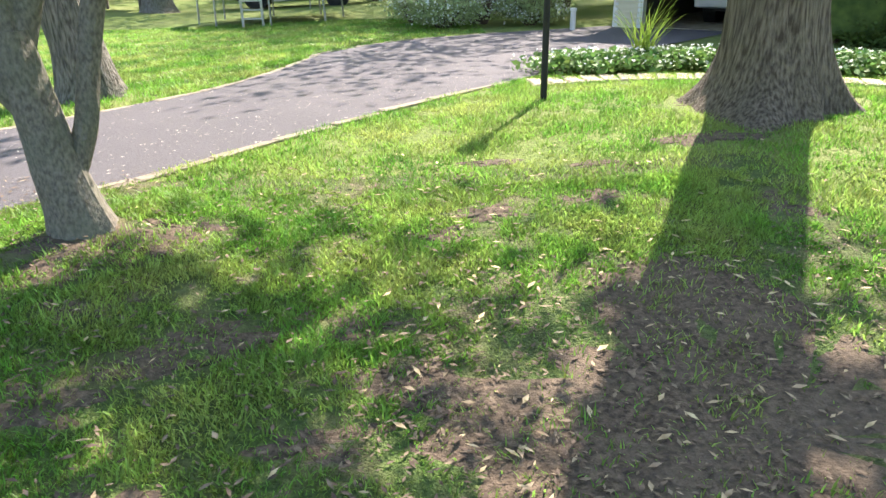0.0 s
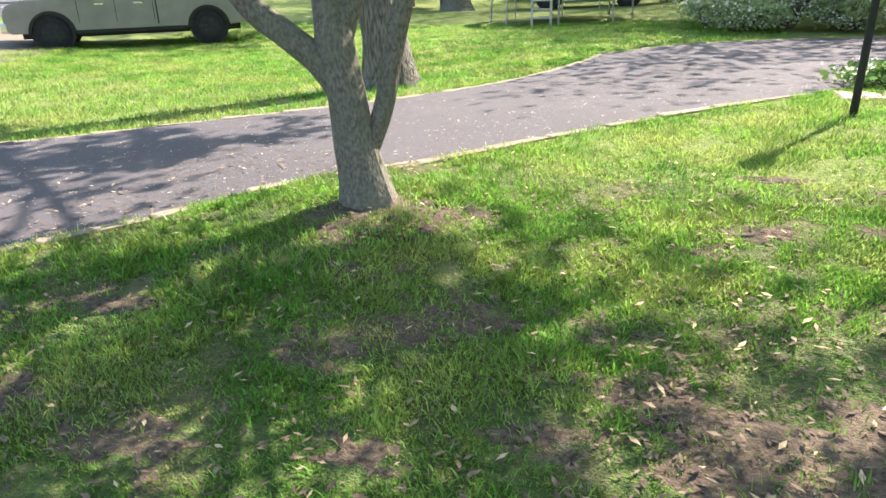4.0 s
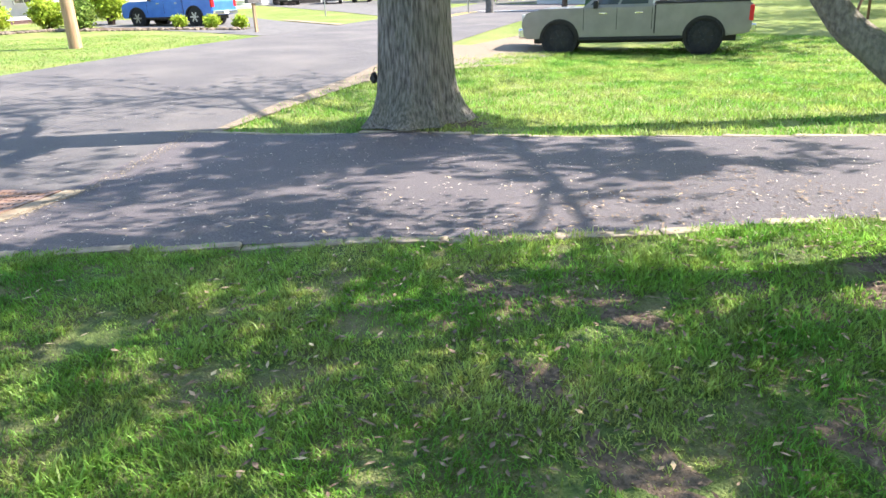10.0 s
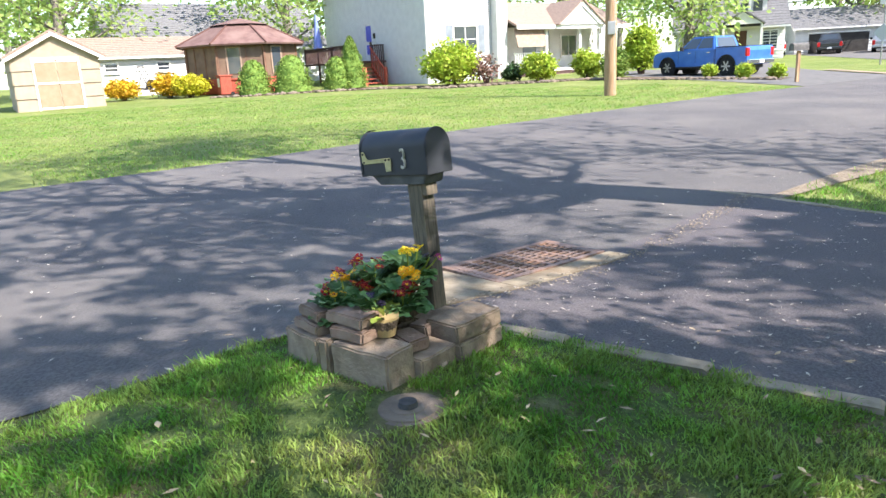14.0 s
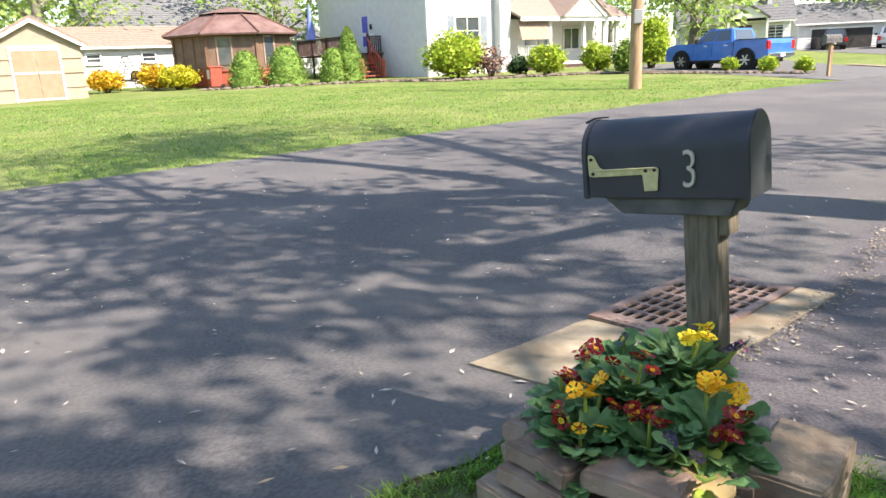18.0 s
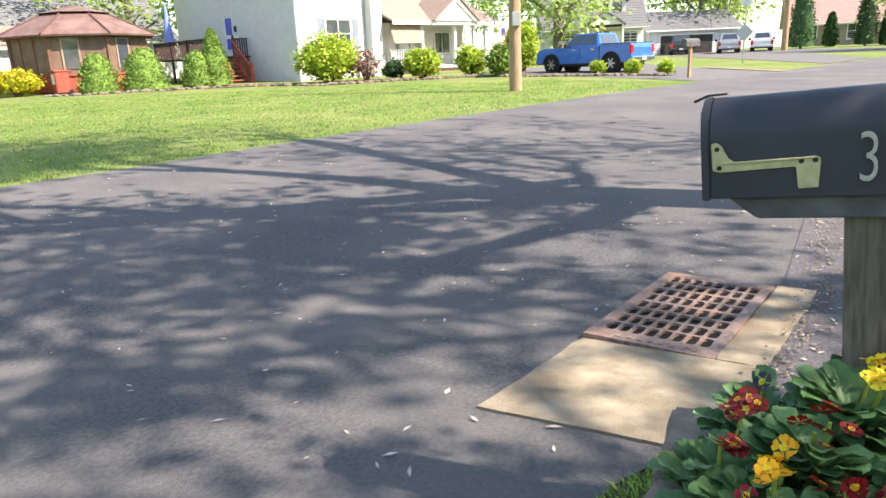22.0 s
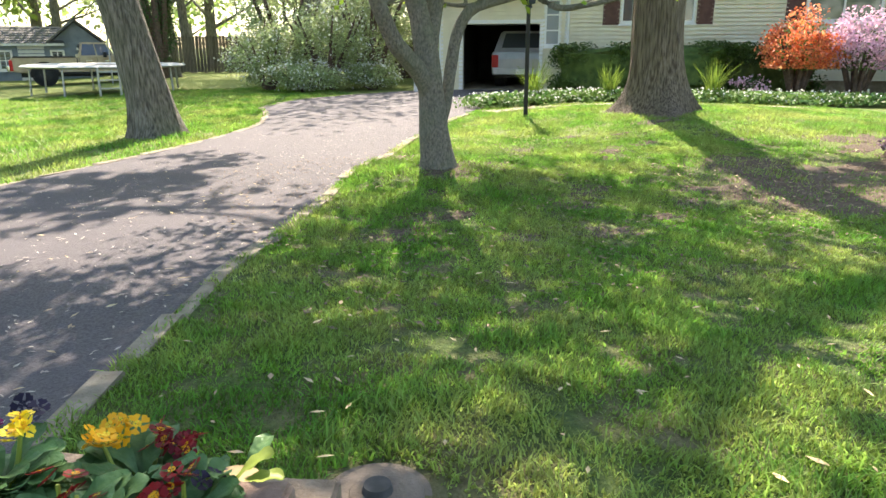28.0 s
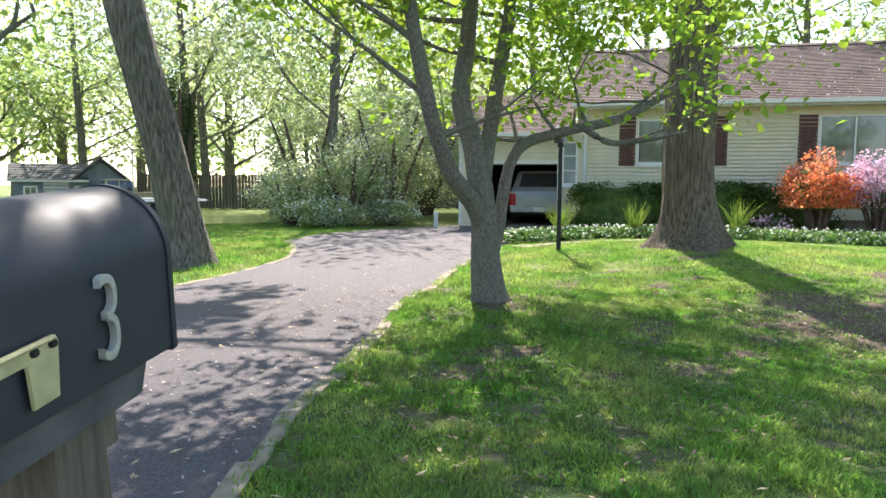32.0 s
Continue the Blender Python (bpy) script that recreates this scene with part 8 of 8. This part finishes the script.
def grass(name, label, n, x0, x1, y0, y1, h, w, seed, poly=None, bare=0.75, tuft=None, fine=True):
    r = np.random.default_rng(seed)
    x, y = r.uniform(x0, x1, n), r.uniform(y0, y1, n)
    keep = ~inside(DRIVE_POLY, x, y) & ~inside(STREET_POLY, x, y) & ~inside(PLANT_POLY, x, y) & ~inside(PAD_POLY, x, y)
    keep &= ~inside(SHOULDER_POLY, x, y) | (r.random(n) < 0.12)
    if poly:
        keep &= inside(poly, x, y)
    clump = wave(x, y, 5.0, 1) * 0.6 + wave(x, y, 14.0, 2) * 0.5 + wave(x, y, 31.0, 3) * 0.3
    if tuft is not None:
        keep &= wave(x, y, 9.0, 7) + 0.5 * wave(x, y, 26.0, 8) > tuft
    keep &= (clump + r.normal(size=n) * 0.35) > -bare
    for px, py, rx, ry in PATCHES:
        d = ((x - px) / rx) ** 2 + ((y - py) / ry) ** 2
        keep &= (d > 0.72 + 0.4 * clump) | (r.random(n) < (0.22 + 0.25 * (clump > 0.3)) * (0.3 if rx > 0.9 else 1.0))
    for tx, ty, tr_ in ((-2.17, 3.92, 0.24), (3.0, 6.35, 0.6), (-8.45, 4.3, 0.5), (-4.62, 9.0, 0.45), (4.2, 2.1, 0.6), (-4.72, -0.97, 0.17)):
        keep &= (x - tx) ** 2 + (y - ty) ** 2 > tr_ ** 2
    x, y, clump = x[keep], y[keep], clump[keep]
    n = len(x)
    z = gz_many(x, y)
    H = h * (0.62 + 0.5 * r.random(n)) * (1 + 0.38 * np.clip(clump, -1, 1.2))
    a = 2.6 * wave(x, y, 7.0, 31) + r.normal(size=n) * 1.6
    lean = H * r.uniform(0.2, 1.3, n)
    dx, dy = np.cos(a), np.sin(a)
    W = w * r.uniform(0.7, 1.3, n)
    sa = a + np.pi / 2 + r.normal(size=n) * 0.5
    sx, sy = np.cos(sa) * W, np.sin(sa) * W
    b = np.stack([x, y, z - 0.004], 1)
    s = np.stack([sx, sy, 0 * sx], 1)
    m = b + np.stack([dx * lean * 0.35, dy * lean * 0.35, H * 0.6], 1)
    t = b + np.stack([dx * lean, dy * lean, H * (1 - 0.12 * r.random(n))], 1)
    if fine:
        v = np.stack([b - s, b + s, m + s * 0.75, m - s * 0.75, t], 1).reshape(-1, 3)
        k = np.arange(n)[:, None] * 5
        faces = np.concatenate([k + [0, 1, 2], k + [0, 2, 3], k + [3, 2, 4]], 1).reshape(-1, 3)
    else:
        v = np.stack([b - s, b + s, t], 1).reshape(-1, 3)
        faces = np.arange(n)[:, None] * 3 + [[0, 1, 2]]
    me = bpy.data.meshes.new(name)
    me.vertices.add(len(v))
    me.vertices.foreach_set("co", v.ravel())
    me.loops.add(len(faces) * 3)
    me.loops.foreach_set("vertex_index", faces.ravel().astype(np.int32))
    me.polygons.add(len(faces))
    me.polygons.foreach_set("loop_start", (np.arange(len(faces)) * 3).astype(np.int32))
    me.polygons.foreach_set("loop_total", np.full(len(faces), 3, np.int32))
    me.update(calc_edges=True)
    me.materials.append(M["blade"])
    return tagged(new(name, me), label, "grass", kind="stuff")


NEAR_LAWN = [(-6.5, -3.4), (-2.9, -3.4), (-1.2, -0.6), (2.2, 0.2), (2.2, 4.7), (-6.5, 4.7)]
grass("lawn_grass", "thick uneven spring grass of the front lawn", 560000, -6.5, 2.2, -3.4, 4.7, 0.036, 0.0034, 1, poly=NEAR_LAWN, bare=0.68)
grass("lawn_grass", "taller dark tufts in the front lawn", 130000, -6.5, 2.2, -3.4, 4.7, 0.06, 0.0042, 21, poly=NEAR_LAWN, tuft=0.35, bare=0.9)
grass("lawn_grass", "sunlit grass between the drive and the oak", 190000, -3.4, 8.0, 2.5, 9.2, 0.052, 0.0052, 2, fine=False)
grass("verge_grass", "grass verge along the far side of the driveway", 120000, -15.5, -1.5, 2.2, 13.5, 0.07, 0.0075, 3, fine=False)
grass("lawn_grass", "wide sunny neighbour lawn", 120000, -15, 1, 9, 20, 0.06, 0.0085, 4, bare=1.2, fine=False)
grass("far_grass", "grass edge on the other side of the street", 60000, -28, -9, -13, 9, 0.06, 0.009, 5, poly=[(-11.75, -8.1), (-13.55, -6.05), (-16.75, -2.7), (-20.25, 1.1), (-25.7, 7.6), (-27.2, 6.6), (-21.6, 0.2), (-18.2, -3.7), (-15.1, -7.1), (-13.2, -9.2)], bare=1.3, fine=False)
grass("far_grass", "sunny lawn over the street", 150000, -36, -12, -24, 7, 0.035, 0.012, 11, poly=[(-13.2, -9.2), (-15.1, -7.1), (-18.2, -3.7), (-21.6, 0.2), (-27.2, 6.6), (-31.0, 4.5), (-33.0, -4.0), (-33.0, -14.0), (-28.0, -22.0), (-20.0, -18.0)], bare=1.3, fine=False)
grass("lawn_grass", "shaded lawn edge by the azalea", 50000, 2.2, 9, -4, 4, 0.055, 0.006, 6, fine=False)


def litter(name, label, n, x0, x1, y0, y1, size, material, seed, poly=None, near=None, lift=0.02):
    r = np.random.default_rng(seed)
    x, y = r.uniform(x0, x1, n), r.uniform(y0, y1, n)
    keep = np.ones(n, bool) if poly is None else inside(poly, x, y)
    keep &= ~inside(PLANT_POLY, x, y)
    if near is not None:
        keep &= (((x - near[0]) / near[2]) ** 2 + ((y - near[1]) / near[3]) ** 2) < 1
    x, y = x[keep], y[keep]
    ob = cards(name, np.stack([x, y, gz_many(x, y) + lift], 1), size, M[material], seed=seed, up=6.0, vary=0.5, shape="seed")
    me = ob.data
    co = np.empty(len(me.vertices) * 3)
    me.vertices.foreach_get("co", co)
    co = co.reshape(-1, 4, 3)
    c = co.mean(1, keepdims=True)
    co[:, :, 2] = c[:, :, 2] + (co[:, :, 2] - c[:, :, 2]) * 0.25
    me.vertices.foreach_set("co", co.ravel())
    return tagged(ob, label, "leaf litter", kind="stuff")


litter("fallen_seeds", "dry tan leaves scattered over bare earth", 420, -0.4, 3, 0.2, 3.8, 0.06, "litter", 1, near=(1.3, 2.0, 1.8, 1.8), lift=0.024)
litter("fallen_seeds", "dry tan leaves scattered over the lawn", 760, -6, 3, -2.5, 5.5, 0.05, "litter", 2, lift=0.04)
litter("fine_mulch", "fine brown twigs and seed husks on bare earth", 5200, -0.4, 3.6, 0.2, 3.8, 0.04, "mulch", 7, near=(1.5, 2.0, 1.9, 1.8), lift=0.016)
litter("fine_mulch", "fine brown twigs and husks over the lawn", 4200, -4.5, 0.5, 0.2, 5.2, 0.045, "mulch", 8, lift=0.03)
litter("fallen_petals", "pale seed wings strewn over the driveway", 12500, -10, 4, -1, 16, 0.035, "petals", 3, poly=DRIVE_POLY, lift=0.026)
litter("fallen_petals", "pale seed wings strewn over the street", 1300, -16, -3, -9, 5, 0.05, "petals", 4, poly=STREET_POLY, lift=0.02)
litter("gravel_bits", "loose tan stones on the road shoulder", 5200, -18.5, -9.7, 1.8, 12.7, 0.05, "crumbs", 9, poly=SHOULDER_POLY, lift=0.024)
litter("verge_litter", "dry brown twigs round the maple roots", 900, -10.2, -7.2, 3.2, 6.0, 0.07, "mulch", 10, near=(-8.6, 4.5, 1.3, 0.9), lift=0.03)
# crumbs along the joint of street and drive and round the slab
rc = np.random.default_rng(12)
JOINT = [tuple(on_grid(0.27, -1.1)), tuple(on_grid(0.28, 0.2)), tuple(on_grid(0.26, 1.15)), (-9.0, 1.15), (-10.1, 1.9)]
PJ, _ = refine([(*p, 0) for p in JOINT], [0] * len(JOINT), 20)
kj = rc.integers(0, len(PJ), 700)
cx = np.array([p.x for p in PJ])[kj] + rc.normal(size=700) * 0.05
cy = np.array([p.y for p in PJ])[kj] + rc.normal(size=700) * 0.05
bm = bmesh.new()
for x, y, r in zip(cx, cy, rc.uniform(0.004, 0.013, 700)):
    q = [bm.verts.new((x + r * dx * rc.uniform(0.7, 1.2), y + r * dy * rc.uniform(0.7, 1.2), gz(x, y) + 0.028 + r * dz)) for dx, dy, dz in ((1, 0, 0), (0, 1, 0), (-1, 0, 0), (0, -1, 0), (0.1, 0.1, 0.7))]
    for a, b in ((0, 1), (1, 2), (2, 3), (3, 0)):
        bm.faces.new((q[a], q[b], q[4]))
tagged(link("joint_crumbs", bm, M["crumbs"]), "crumbled stones along the joint of street and drive", "gravel", kind="stuff")
rf = np.random.default_rng(5)
sx, sy = rf.uniform(3.4, 16.5, 260), rf.uniform(0.0, 1.0, 260) ** 1.5
pts = [HM @ Vector((a, -0.5 + 4.6 * b, 3.56 + 2.2 * b)) for a, b in zip(sx, sy)]
tagged(cards("roof_petals", [tuple(p) for p in pts], 0.07, M["white_fl"], seed=6, up=4), "pale petals strewn over the roof shingles", "leaf litter", kind="stuff")
